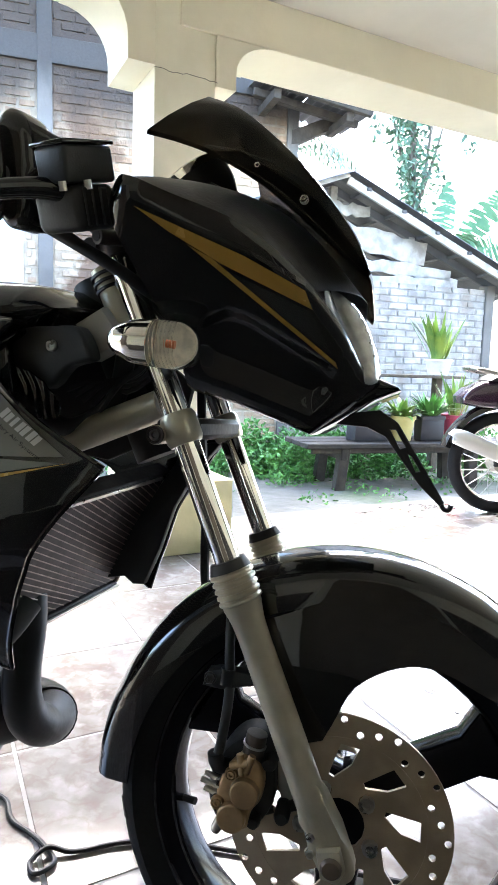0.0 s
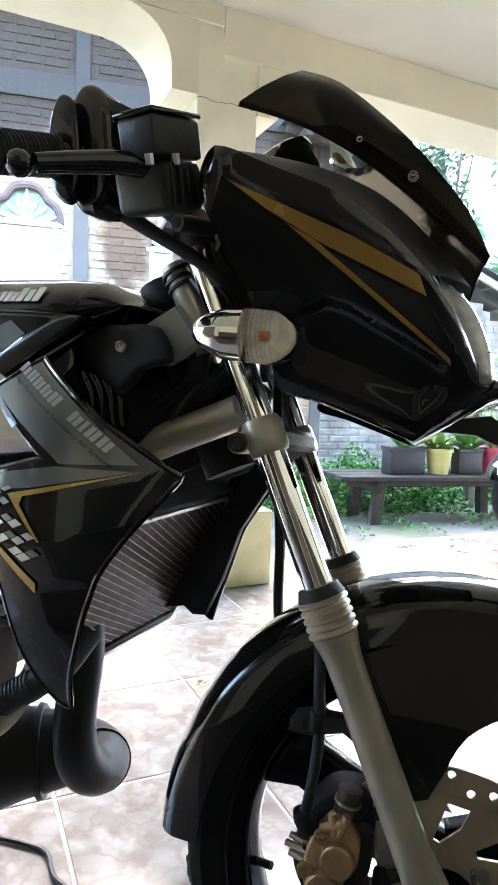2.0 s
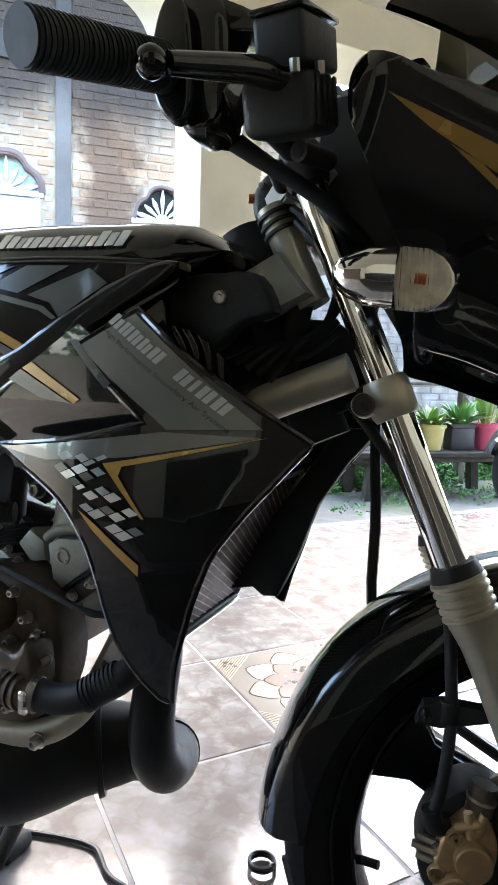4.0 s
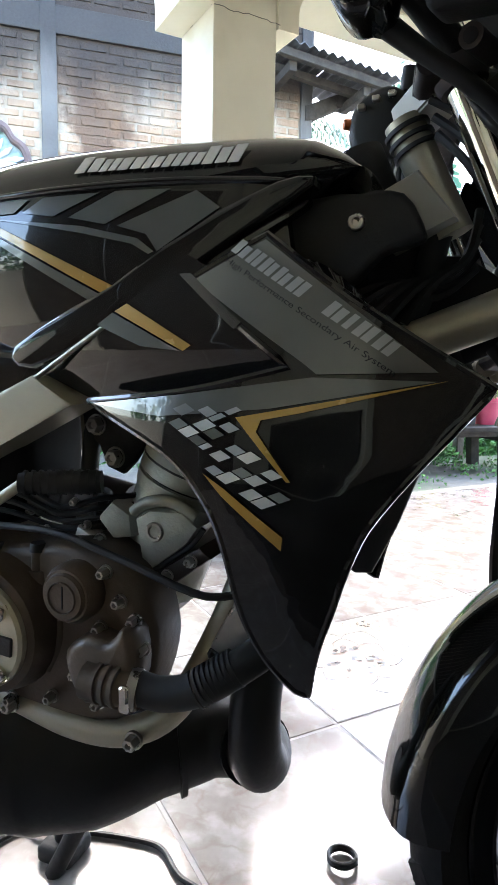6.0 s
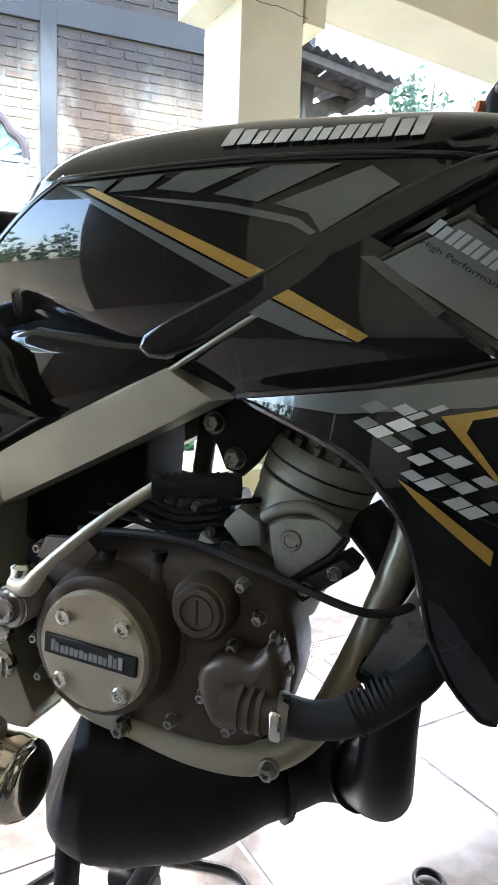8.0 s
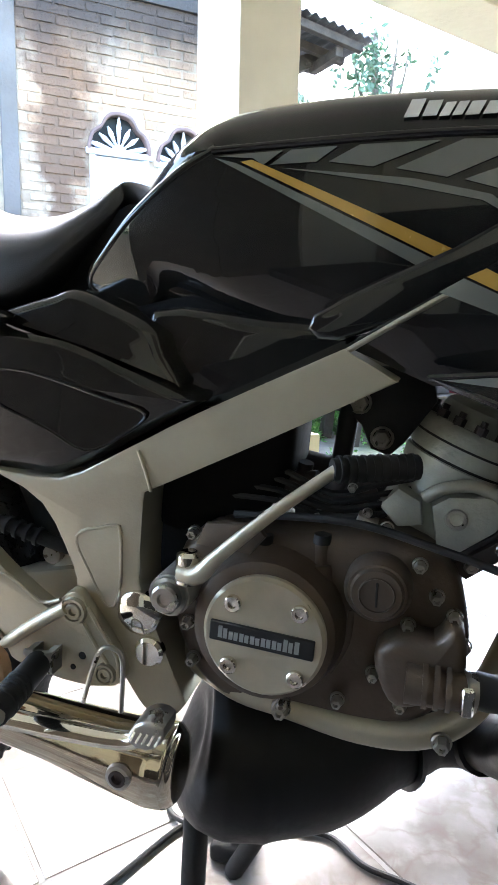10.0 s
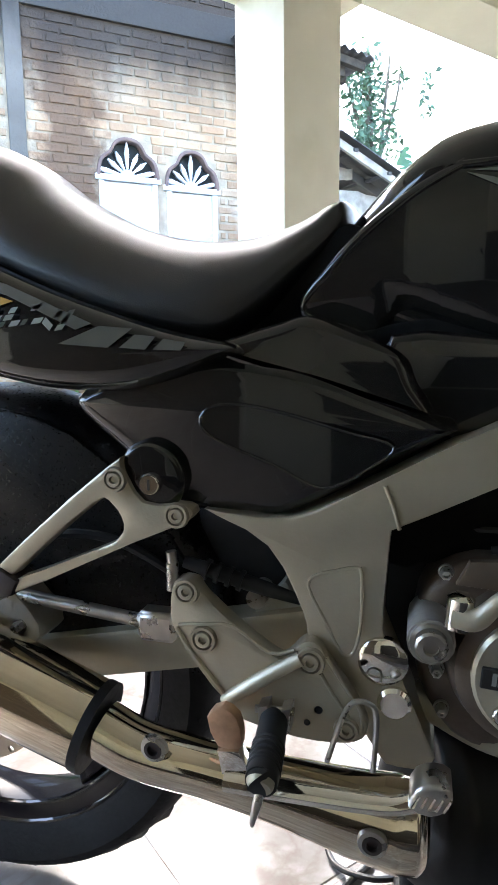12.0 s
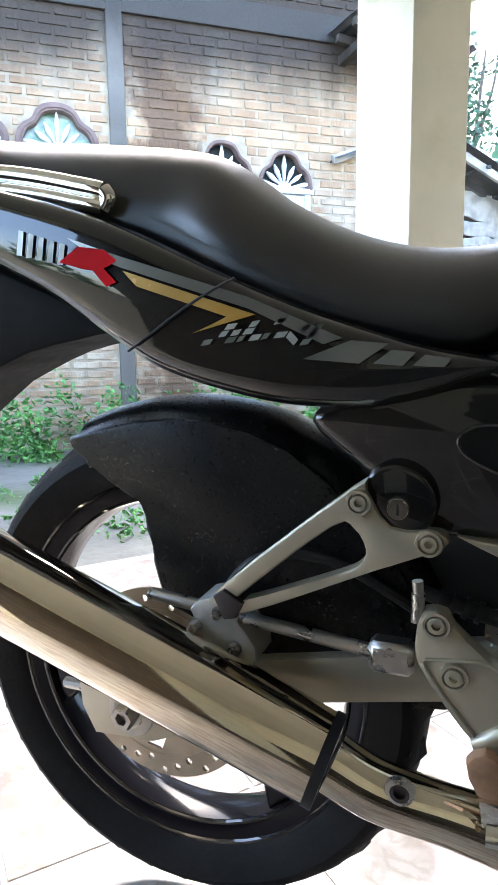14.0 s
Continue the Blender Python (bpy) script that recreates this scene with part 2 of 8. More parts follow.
M_BLACKPOT = material("black_pot_plastic", (0.03, 0.03, 0.035), 0.5)
M_YELLOWPOT = material("yellow_pot_plastic", (0.6, 0.52, 0.2), 0.5, vary=0.15)
M_SHUTTER = material("white_shutter_paint", (0.75, 0.76, 0.77), 0.6, vary=0.12, scale=5)
M_TRIMBROWN = material("brown_arch_trim", (0.2, 0.13, 0.11), 0.7, vary=0.3, scale=10)
# opaque pane: bright and green reflections are put into its two colours
M_REFLECTGLASS = material("painted_reflection_glass", (0.5, 0.56, 0.53), 0.15, vary=0.4, scale=9, second=(0.2, 0.34, 0.26))
# near-black sheets behind the windows: the unlit room is in their colour
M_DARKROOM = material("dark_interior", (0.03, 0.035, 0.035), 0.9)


def tile_material(name):
    """Marbled beige-grey glaze: cloudy patches, browner veins, slight change from tile to tile."""
    m = material(name, (0.255, 0.244, 0.232), 0.13, second=(0.178, 0.157, 0.14), scale=11, stain=(0.31, 0.3, 0.288), stain_scale=19, random=0.07, spec=0.36)
    n, l = m.node_tree.nodes, m.node_tree.links
    b = n["Principled BSDF"]
    b.inputs["Coat Weight"].default_value, b.inputs["Coat Roughness"].default_value = 0.12, 0.08
    src = b.inputs["Base Color"].links[0].from_socket
    vein = n.new("ShaderNodeTexNoise")
    vein.inputs["Scale"].default_value, vein.inputs["Detail"].default_value, vein.inputs["Distortion"].default_value = 16.0, 9.0, 0.4
    l.new(n.new("ShaderNodeNewGeometry").outputs["Position"], vein.inputs["Vector"])
    r = n.new("ShaderNodeValToRGB")
    e = r.color_ramp.elements
    e[0].position, e[1].position = 0.44, 0.56
    e[0].color = e[1].color = (0, 0, 0, 1)
    e.new(0.5).color = (0.45, 0.45, 0.45, 1)
    l.new(vein.outputs[0], r.inputs[0])
    x = n.new("ShaderNodeMix")
    x.data_type = "RGBA"
    x.inputs[7].default_value = (0.16, 0.122, 0.1, 1)
    l.new(r.outputs[0], x.inputs[0])
    l.new(src, x.inputs[6])
    l.new(x.outputs[2], b.inputs["Base Color"])
    return m


M_TILE = tile_material("marbled_floor_tile")
M_GROUT = material("pale_grout", (0.35, 0.335, 0.318), 0.8, vary=0.2, scale=9)
M_ORN_A = material("tile_ornament_beige", (0.46, 0.39, 0.3), 0.2, coat=0.6, vary=0.1)
M_ORN_B = material("tile_ornament_grey", (0.2, 0.2, 0.19), 0.2, coat=0.6, vary=0.2)
M_ORN_C = material("tile_ornament_brown", (0.09, 0.06, 0.045), 0.2, coat=0.6, vary=0.2)


# ---- mesh helpers ----
def part(name, bm, mat, parent=None, label="", angle=38, xf=None):
    if xf is not None:
        bmesh.ops.transform(bm, matrix=xf, verts=bm.verts)
    bmesh.ops.recalc_face_normals(bm, faces=bm.faces)
    lim = radians(angle)
    for e in bm.edges:
        e.smooth = e.calc_face_angle(0.0) < lim
    for f in bm.faces:
        f.smooth = True
    me = bpy.data.meshes.new(name)
    bm.to_mesh(me)
    bm.free()
    me.materials.append(mat)
    ob = new(name, me)
    if parent is not None:
        ob.parent = parent
        ob.matrix_parent_inverse = parent.matrix_world.inverted()
    if label:
        ob["label"] = label
    return ob


def thing(name, label, category, at=(0, 0, 0), group="", kind=""):
    ob = new(name)
    ob.matrix_world = pose(*at)
    bpy.context.view_layer.update()
    return tagged(ob, label, category, group, kind)


def curve_pts(pts, n=5, closed=True):
    """Catmull-Rom through the points; a point with a third value of 1 stays a corner."""
    k = len(pts)
    out = []
    for i in range(k if closed else k - 1):
        p1, p2 = pts[i], pts[(i + 1) % k]
        p0 = pts[i - 1] if (closed or i > 0) else p1
        p3 = pts[(i + 2) % k] if (closed or i + 2 < k) else p2
        if len(p1) > 2:
            p0 = p1
        if len(p2) > 2:
            p3 = p2
        for j in range(n):
            s = j / n
            out.append(tuple(0.5 * (2 * p1[a] + (p2[a] - p0[a]) * s + (2 * p0[a] - 5 * p1[a] + 4 * p2[a] - p3[a]) * s * s
                                    + (3 * p1[a] - p0[a] - 3 * p2[a] + p3[a]) * s ** 3) for a in (0, 1)))
    if not closed:
        out.append(pts[-1][:2])
    return out


def plate(pts, ya, yb, bev=0.003, segs=2, holes=(), smooth=0, both=False, bm=None):
    """A plate with the outline pts in x and z, from y = ya to y = yb, its rims rounded."""
    own = bmesh.new()
    loops = [curve_pts(p, smooth) if smooth else [q[:2] for q in p] for p in (pts, *holes)]
    edges = []
    for lp in loops:
        vs = [own.verts.new((x, ya, z)) for x, z in lp]
        edges += [own.edges.new((vs[i], vs[(i + 1) % len(vs)])) for i in range(len(vs))]
    if len(loops) == 1:
        own.faces.new([v for v in own.verts])
    else:
        bmesh.ops.triangle_fill(own, edges=edges, use_beauty=True)
    rim = [e for e in own.edges if len(e.link_faces) == 1]
    got = bmesh.ops.extrude_face_region(own, geom=list(own.faces))
    top = [g for g in got["geom"] if isinstance(g, bmesh.types.BMVert)]
    for v in top:
        v.co.y = yb
    if bev:
        sel = list(rim)
        if both:
            tv = set(top)
            sel += [e for e in own.edges if e.verts[0] in tv and e.verts[1] in tv and e.calc_face_angle(0.0) > 1.0]
        bmesh.ops.bevel(own, geom=sel, offset=bev, segments=segs, affect="EDGES", profile=0.5, clamp_overlap=True)
    return join(bm, own)


def join(bm, own):
    if bm is None:
        return own
    me = bpy.data.meshes.new("t")
    own.to_mesh(me)
    own.free()
    bm.from_mesh(me)
    bpy.data.meshes.remove(me)
    return bm


def shell(pts, yf, thick=0.003, smooth=4, cuts=3, holes=(), bm=None, fine=0.018):
    """A curved sheet: the outline in x and z, laid on y = yf(x, z), and thick metres deep."""
    own = bmesh.new()
    edges = []
    for lp in (pts, *holes):
        lp = curve_pts(lp, smooth) if smooth else [q[:2] for q in lp]
        vs = [own.verts.new((x, 0, z)) for x, z in lp]
        edges += [own.edges.new((vs[i], vs[(i + 1) % len(vs)])) for i in range(len(vs))]
    bmesh.ops.triangle_fill(own, edges=edges, use_beauty=True)
    for _ in range(cuts):
        longe = [e for e in own.edges if e.calc_length() > fine]
        if longe:
            bmesh.ops.subdivide_edges(own, edges=longe, cuts=1)
            bmesh.ops.triangulate(own, faces=[f for f in own.faces if len(f.verts) > 4])
    for v in own.verts:
        v.co.y = yf(v.co.x, v.co.z)
    if thick:
        got = bmesh.ops.extrude_face_region(own, geom=list(own.faces))
        for g in got["geom"]:
            if isinstance(g, bmesh.types.BMVert):
                g.co.y += thick
    return join(bm, own)


def tube(pts, r, segs=14, steps=6, caps=True, bm=None, flat=1.0):
    """A round tube along smooth points; r is one radius or one for each point."""
    own = bmesh.new()
    P = [Vector(p) for p in pts]
    rs = [r] * len(P) if isinstance(r, (int, float)) else list(r)
    cs = []
    for i in range(len(P) - 1):
        p0, p1, p2, p3 = P[max(i - 1, 0)], P[i], P[i + 1], P[min(i + 2, len(P) - 1)]
        for j in range(steps):
            s = j / steps
            c = 0.5 * (2 * p1 + (p2 - p0) * s + (2 * p0 - 5 * p1 + 4 * p2 - p3) * s * s + (3 * p1 - p0 - 3 * p2 + p3) * s ** 3)
            cs.append((c, rs[i] + (rs[i + 1] - rs[i]) * s))
    cs.append((P[-1], rs[-1]))
    side = None
    rings = []
    for i, (c, q) in enumerate(cs):
        d = (cs[min(i + 1, len(cs) - 1)][0] - cs[max(i - 1, 0)][0]).normalized()
        if side is None:
            side = d.orthogonal().normalized()
        side = (side - d * side.dot(d)).normalized()
        up = d.cross(side)
        rings.append([own.verts.new(c + q * (math.cos(a) * side + flat * math.sin(a) * up)) for a in (2 * math.pi * k / segs for k in range(segs))])
    for a, b in zip(rings, rings[1:]):
        for k in range(segs):
            own.faces.new((a[k], a[(k + 1) % segs], b[(k + 1) % segs], b[k]))
    if caps:
        own.faces.new(rings[0])
        own.faces.new(rings[-1])
    return join(bm, own)


def lathe(profile, c, segs=48, a0=0.0, a1=360.0, closed=False, bm=None):
    """Turns (radius, y) points round the y axis through c; angles from +x towards +z."""
    own = bmesh.new()
    full = a1 - a0 >= 359.9
    cnt = segs if full else segs + 1
    rings = []
    for k in range(cnt):
        a = radians(a0 + (a1 - a0) * k / segs)
        rings.append([own.verts.new((c[0] + r * math.cos(a), c[1] + y, c[2] + r * math.sin(a))) for r, y in profile])
    m = len(profile)
    for k in range(segs):
        p, q = rings[k], rings[(k + 1) % cnt]
        for j in range(m if closed else m - 1):
            own.faces.new((p[j], p[(j + 1) % m], q[(j + 1) % m], q[j]))
    if closed and not full:
        own.faces.new(rings[0])
        own.faces.new(rings[-1])
    bmesh.ops.remove_doubles(own, verts=own.verts, dist=1e-6)
    return join(bm, own)


def box(x0, x1, y0, y1, z0, z1, bev=0.004, segs=1, bm=None, m=None):
    own = bmesh.new()
    bmesh.ops.create_cube(own, size=1)
    bmesh.ops.transform(own, matrix=Matrix.LocRotScale(((x0 + x1) / 2, (y0 + y1) / 2, (z0 + z1) / 2), None, (x1 - x0, y1 - y0, z1 - z0)), verts=own.verts)
    if bev:
        bmesh.ops.bevel(own, geom=list(own.edges), offset=bev, segments=segs, affect="EDGES", profile=0.5)
    if m is not None:
        bmesh.ops.transform(own, matrix=m, verts=own.verts)
    return join(bm, own)


def bolt(name, parent, c, r, mat, xf=None, depth=0.01, hexa=True):
    """A hexagon or socket bolt head that faces the -y side."""
    bm = lathe([(0.0, -depth * 0.6), (r * 0.45, -depth * 0.6), (r * 0.5, -depth), (r * 0.85, -depth), (r, -depth * 0.8), (r, 0.0)], c, 12 if not hexa else 6)
    lathe([(r * 1.02, 0), (r * 1.3, -depth * 0.1), (r * 1.35, depth * 0.2)], c, 14, bm=bm)
    return part(name, bm, mat, parent, xf=xf)


def socket_bolt(name, parent, c, r, mat, xf=None):
    """A socket bolt sunk in a low turned boss, facing the -y side."""
    bm = lathe([(0, -0.0012), (r * 0.42, -0.0012), (r * 0.48, -0.0045), (r * 0.88, -0.0045), (r * 0.98, -0.0036), (r, -0.0006), (r * 1.16, -0.0006), (r * 1.2, -0.0042), (r * 1.5, -0.0042), (r * 1.65, 0.0005)], c, 20)
    return part(name, bm, mat, parent, xf=xf)


# ---- the house: u runs along the porch edge, v towards the house, from the column's front corner ----
ORIGIN, TURN_U = Vector((-1.33, 2.345, 0)), radians(50)
HOUSE = Matrix.Translation(ORIGIN) @ Matrix.Rotation(TURN_U, 4, "Z") @ Matrix.Diagonal((1, -1, 1, 1))
# in HOUSE coordinates x is u and y is v (mirrored so that v points back to the porch)


def hplace(u, v, z=0.0):
    return HOUSE @ Vector((u, v, z))


def house_part(name, bm, mat, parent=None, label="", angle=38):
    return part(name, bm, mat, parent, label, angle, xf=HOUSE)


def setting(name, bm, mat, label, category):
    ob = house_part(name, bm, mat)
    return tagged(ob, label, category, kind="structure")


GROUND_Z = -0.12
# ground sheet with a gentle unevenness near the house
bm = bmesh.new()
bmesh.ops.create_grid(bm, x_segments=60, y_segments=60, size=1)
for v in bm.verts:
    sx, sy = v.co.x, v.co.y
    v.co = Vector((math.copysign(abs(sx) ** 3 * 400, sx), 6 + math.copysign(abs(sy) ** 3 * 400, sy), GROUND_Z))
    if v.co.length < 14:
        v.co.z += 0.03 * noise.noise(v.co * 0.9)
tagged(part("ground", bm, M_GROUND), "damp grey earth yard with green patches", "ground", kind="structure")

# porch slab; its tiles follow at the end of the file
setting("floor", box(-4.0, 5.2, -0.40, 3.0, -0.3, -0.0015, 0.004), M_GROUT, "pale grouted porch slab under marbled tiles", "floor")

# column with its plinth
col = thing("column", "pale yellow square plastered porch column", "column", tuple(hplace(0.125, -0.125)), kind="structure")
house_part("shaft", box(0, 0.25, -0.28, 0, 0.0, 2.3, 0.006, 2), M_COLWHITE, col)
house_part("plinth", box(-0.08, 0.33, -0.35, 0.105, 0.0, 0.30, 0.008, 2), M_PLINTH, col, "mossy yellow plinth")

# beam with rounded haunches beside the column
def haunch(sign, u0, u1, ztop, zspring, zfoot, ufoot):
    pts = [(ufoot, zfoot, 1), (u0, zfoot, 1), (u0, zspring, 1)]
    for k in range(1, 9):
        a = math.pi / 2 * k / 8
        pts.append((u0 + (u1 - u0) * (1 - math.cos(a)), zspring + (ztop - zspring) * math.sin(a), 1))
    pts.append((ufoot, ztop, 1))
    return pts


beam = thing("beam", "cream plastered porch beam with rounded haunches at the column", "beam", tuple(hplace(0, 0, 2.0)), kind="structure")
house_part("girder", box(0.1, 5.2, -0.28, 0.012, 2.04, 2.3, 0.004), M_WALLPAINT, beam)
house_part("girder", box(-5.0, 0.1, -0.28, 0.012, 2.142, 2.3, 0.004), M_WALLPAINT, beam)
house_part("haunch", plate(haunch(-1, -0.105, -0.30, 2.14, 1.95, 1.875, 0.0), -0.28, 0.012, 0.003), M_WALLPAINT, beam)
house_part("haunch", plate(haunch(1, 0.335, 0.49, 2.038, 1.92, 1.85, 0.25), -0.28, 0.012, 0.003), M_WALLPAINT, beam)
rng = random.Random(12)
path = [(-0.004 + 0.26 * k / 14, 0.0135, 1.866 + rng.uniform(-0.005, 0.006)) for k in range(15)]
house_part("crack", tube(path, 0.0012, 6, 1), M_CEMENT, beam, "jagged crack in the plaster")
path = [(-0.0015, 0.012 - 0.27 * k / 12, 1.88 + rng.uniform(-0.005, 0.006)) for k in range(13)]
house_part("crack", tube(path, 0.0012, 6, 1), M_CEMENT, beam, "jagged crack in the plaster")
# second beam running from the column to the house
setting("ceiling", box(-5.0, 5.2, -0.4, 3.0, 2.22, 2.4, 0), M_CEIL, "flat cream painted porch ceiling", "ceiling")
# house front behind the porch and its far end
bm = box(-5.0, -1.6, 2.95, 3.15, -0.3, 2.4, 0)
box(-0.7, 5.2, 2.95, 3.15, -0.3, 2.4, 0, bm=bm)
box(-1.6, -0.7, 2.95, 3.15, 2.05, 2.4, 0, bm=bm)
setting("wall_south", bm, M_INNER, "plain plastered house wall behind the porch", "wall")
# unseen dark panels and step, added to darken what the bodywork reflects
M_REFLECTDARK = material("reflection_darkener", (0.045, 0.039, 0.034), 0.75, vary=0.3, scale=6, bump=0.0006, bump_scale=40, spec=0.25)
setting("dado", box(-0.66, 5.0, 2.925, 2.948, 0.13, 1.0, 0.003), M_REFLECTDARK, "unseen dark panel added along the house wall to darken reflections", "dado")
setting("dado", box(-3.38, -1.64, 2.925, 2.948, 0.13, 1.0, 0.003), M_REFLECTDARK, "unseen dark panel added along the house wall to darken reflections", "dado")
setting("added_step", box(-3.38, 5.0, 2.06, 2.92, -0.005, 0.12, 0.012, 2), M_REFLECTDARK, "unseen low dark step added along the house wall to darken reflections", "step")
setting("door_1", box(-1.6, -0.7, 3.04, 3.09, -0.05, 2.05, 0.004), M_WOOD, "closed plain wooden house door", "door")
M_SILVERPALE = material("pale_silver_paint", (0.62, 0.62, 0.6), 0.3, 0.4, vary=0.1)
M_PURPLE = material("dark_purple_paint", (0.03, 0.01, 0.025), 0.2, coat=1.0)
M_FIN = material("thin_fin_alloy", (0.27, 0.2, 0.17), 0.45, 0.35, vary=0.4, scale=60)
M_ALLOYDARK = material("dark_fin_alloy", (0.05, 0.04, 0.038), 0.5, 0.4, vary=0.2, scale=40)

# end wall of the porch with a wide opening towards the yard
bm = box(-3.6, -3.4, 2.35, 2.95, -0.3, 2.22, 0)
box(-3.6, -3.4, -0.28, 1.1, -0.3, 0.8, 0, bm=bm)
box(-3.6, -3.4, -0.28, 1.1, 2.03, 2.22, 0, bm=bm)
box(-3.6, -3.4, 1.1, 2.35, 2.05, 2.22, 0, bm=bm)
setting("wall_west", bm, M_INNER, "plain plastered end wall of the porch", "wall")
# unseen leaves, added as a dark area for the bodywork to reflect
for k, v in enumerate((1.1, 1.727)):
    setting(f"door_{k + 2}", box(-3.52, -3.47, v, v + 0.623, -0.05, 2.05, 0.004), M_WOOD, "unseen dark wooden leaf added to darken reflections in the bodywork", "door")
bm = box(5.0, 5.2, 2.2, 2.95, -0.3, 2.22, 0)
setting("wall_east", bm, M_INNER, "plain plastered far end wall of the porch", "wall")

# ---- neighbouring brick house beyond the yard, in its own plan: x along its wall, y out from it ----
BRICKS_AT = Matrix.Translation((-4.11, 4.585, 0)) @ Matrix.Rotation(radians(40), 4, "Z") @ Matrix.Diagonal((1, -1, 1, 1))
WALL_V, WALL_END = 0.0, 2.56
# windows: both sides, foot and top of the arch, whether its trim is brown
WIN = [(0.865, 1.36, 2.075, 2.37, False), (1.44, 1.905, 2.035, 2.33, False), (-0.47, 0.07, 2.205, 2.50, True), (-1.13, -0.59, 2.205, 2.50, True)]


def brick_part(name, bm, mat, parent=None, label="", angle=38):
    return part(name, bm, mat, parent, label, angle, xf=BRICKS_AT)


def roof_z(u):
    """The roof falls gently along the wall."""
    return 3.095 + 0.145 * (3.18 - u)


def brick_rows(u0, u1, z0, z1, skip, bl=0.215, bh=0.058, gap=0.015, seed=3):
    """Brick rectangles in running bond, left out where skip says so."""
    rng = random.Random(seed)
    out, row, z = [], 0, z0
    while z + bh < z1:
        u = u0 - (bl + gap) * (0.5 if row % 2 else 0.0)
        while u < u1:
            a, b = max(u, u0) + rng.uniform(0, 0.006), min(u + bl, u1) - rng.uniform(0, 0.006)
            # a brick that meets an opening or pillar is cut to fit
            runs, start = [], None
            for k in range(9):
                c0, c1 = a + (b - a) * k / 8, a + (b - a) * (k + 1) / 8
                free = k < 8 and not skip(c0, c1, z, z + bh)
                if free and start is None:
                    start = c0
                if not free and start is not None:
                    runs.append((start, c0))
                    start = None
            for a, b in runs:
                if b - a < 0.03:
                    continue
                out.append((a, b, z + rng.uniform(-0.002, 0.002), z + bh + rng.uniform(-0.003, 0.002), rng.uniform(0.0, 0.005)))
            u += bl + gap
        z += bh + gap
        row += 1
    return out


def lay_bricks(parent, bricks, near, mat, frame_m, depth=0.03):
    """The bricks near the camera as pieces that share four meshes, the rest as one joined part."""
    shapes = []
    for k in range(4):
        rng = random.Random(k + 11)
        bm = bmesh.new()
        bmesh.ops.create_cube(bm, size=1)
        bmesh.ops.bevel(bm, geom=[e for e in bm.edges if e.verts[0].co.y > 0 and e.verts[1].co.y > 0], offset=0.06, segments=1, affect="EDGES")
        for v in bm.verts:
            v.co += Vector((rng.uniform(-0.02, 0.02), rng.uniform(-0.08, 0.08), rng.uniform(-0.06, 0.06)))
        bm.transform(Matrix.Diagonal((1, -1, 1, 1)))
        me = bpy.data.meshes.new("brick")
        bmesh.ops.recalc_face_normals(bm, faces=bm.faces)
        bm.to_mesh(me)
        bm.free()
        me.materials.append(mat)
        shapes.append(me)
    keep, rest = [], []
    for b in bricks:
        (keep if near(b) and len(keep) < 300 else rest).append(b)
    flip = Matrix.Diagonal((1, -1, 1, 1))
    for i, (a, b, z0, z1, out) in enumerate(keep):
        ob = new("brick", shapes[i % 4])
        ob.parent = parent
        ob.matrix_parent_inverse = parent.matrix_world.inverted()
        ob.matrix_world = frame_m @ Matrix.Translation(((a + b) / 2, out, (z0 + z1) / 2)) @ flip @ Matrix.Diagonal((b - a, depth, z1 - z0, 1))
    verts, faces = [], []
    for a, b, z0, z1, out in rest:
        n = len(verts)
        y0, y1 = out - depth / 2, out + depth / 2
        c = 0.006
        verts += [(a, y0, z0), (b, y0, z0), (b, y0, z1), (a, y0, z1), (a + c, y1, z0 + c), (b - c, y1, z0 + c), (b - c, y1, z1 - c), (a + c, y1, z1 - c)]
        faces += [(n + 4, n + 5, n + 6, n + 7), (n, n + 1, n + 5, n + 4), (n + 1, n + 2, n + 6, n + 5), (n + 2, n + 3, n + 7, n + 6), (n + 3, n, n + 4, n + 7)]
    me = bpy.data.meshes.new("bricks")
    me.from_pydata([frame_m @ Vector(p) for p in verts], [], faces)
    me.materials.append(mat)
    ob = new("brickwork", me)
    ob.parent = parent
    ob.matrix_parent_inverse = parent.matrix_world.inverted()
    ob["kind"] = "stuff"


def in_window(a, b, z0, z1):
    for u0, u1, foot, top, _ in WIN:
        if b > u0 - 0.01 and a < u1 + 0.01 and z1 > foot - 0.99 and z0 < foot:
            return True
        mid = (u0 + u1) / 2
        if z1 > foot and z0 < top + 0.03:
            half = (u1 - u0) / 2 + 0.03
            reach = half * math.sqrt(max(0.0, 1 - ((max(z0, foot) - foot) / (top + 0.03 - foot)) ** 2))
            if b > mid - reach and a < mid + reach:
                return True
    return (b > 0.19 and a < 0.325) or (z1 > 3.245 and z0 < 3.46)


def arch(u0, u1, z0, z1, grow=0.0, n=30):
    """A three-lobed arch outline, from its right foot to its left one."""
    mid, half, rise = (u0 + u1) / 2, (u1 - u0) / 2 + grow, z1 - z0 + grow
    out = []
    for k in range(n + 1):
        a = math.pi * k / n
        q = 1 - 0.13 * (math.exp(-((a - 0.82) / 0.24) ** 2) + math.exp(-((a - math.pi + 0.82) / 0.24) ** 2))
        out.append((mid + half * math.cos(a) * q, z0 + rise * math.sin(a) * q))
    return out


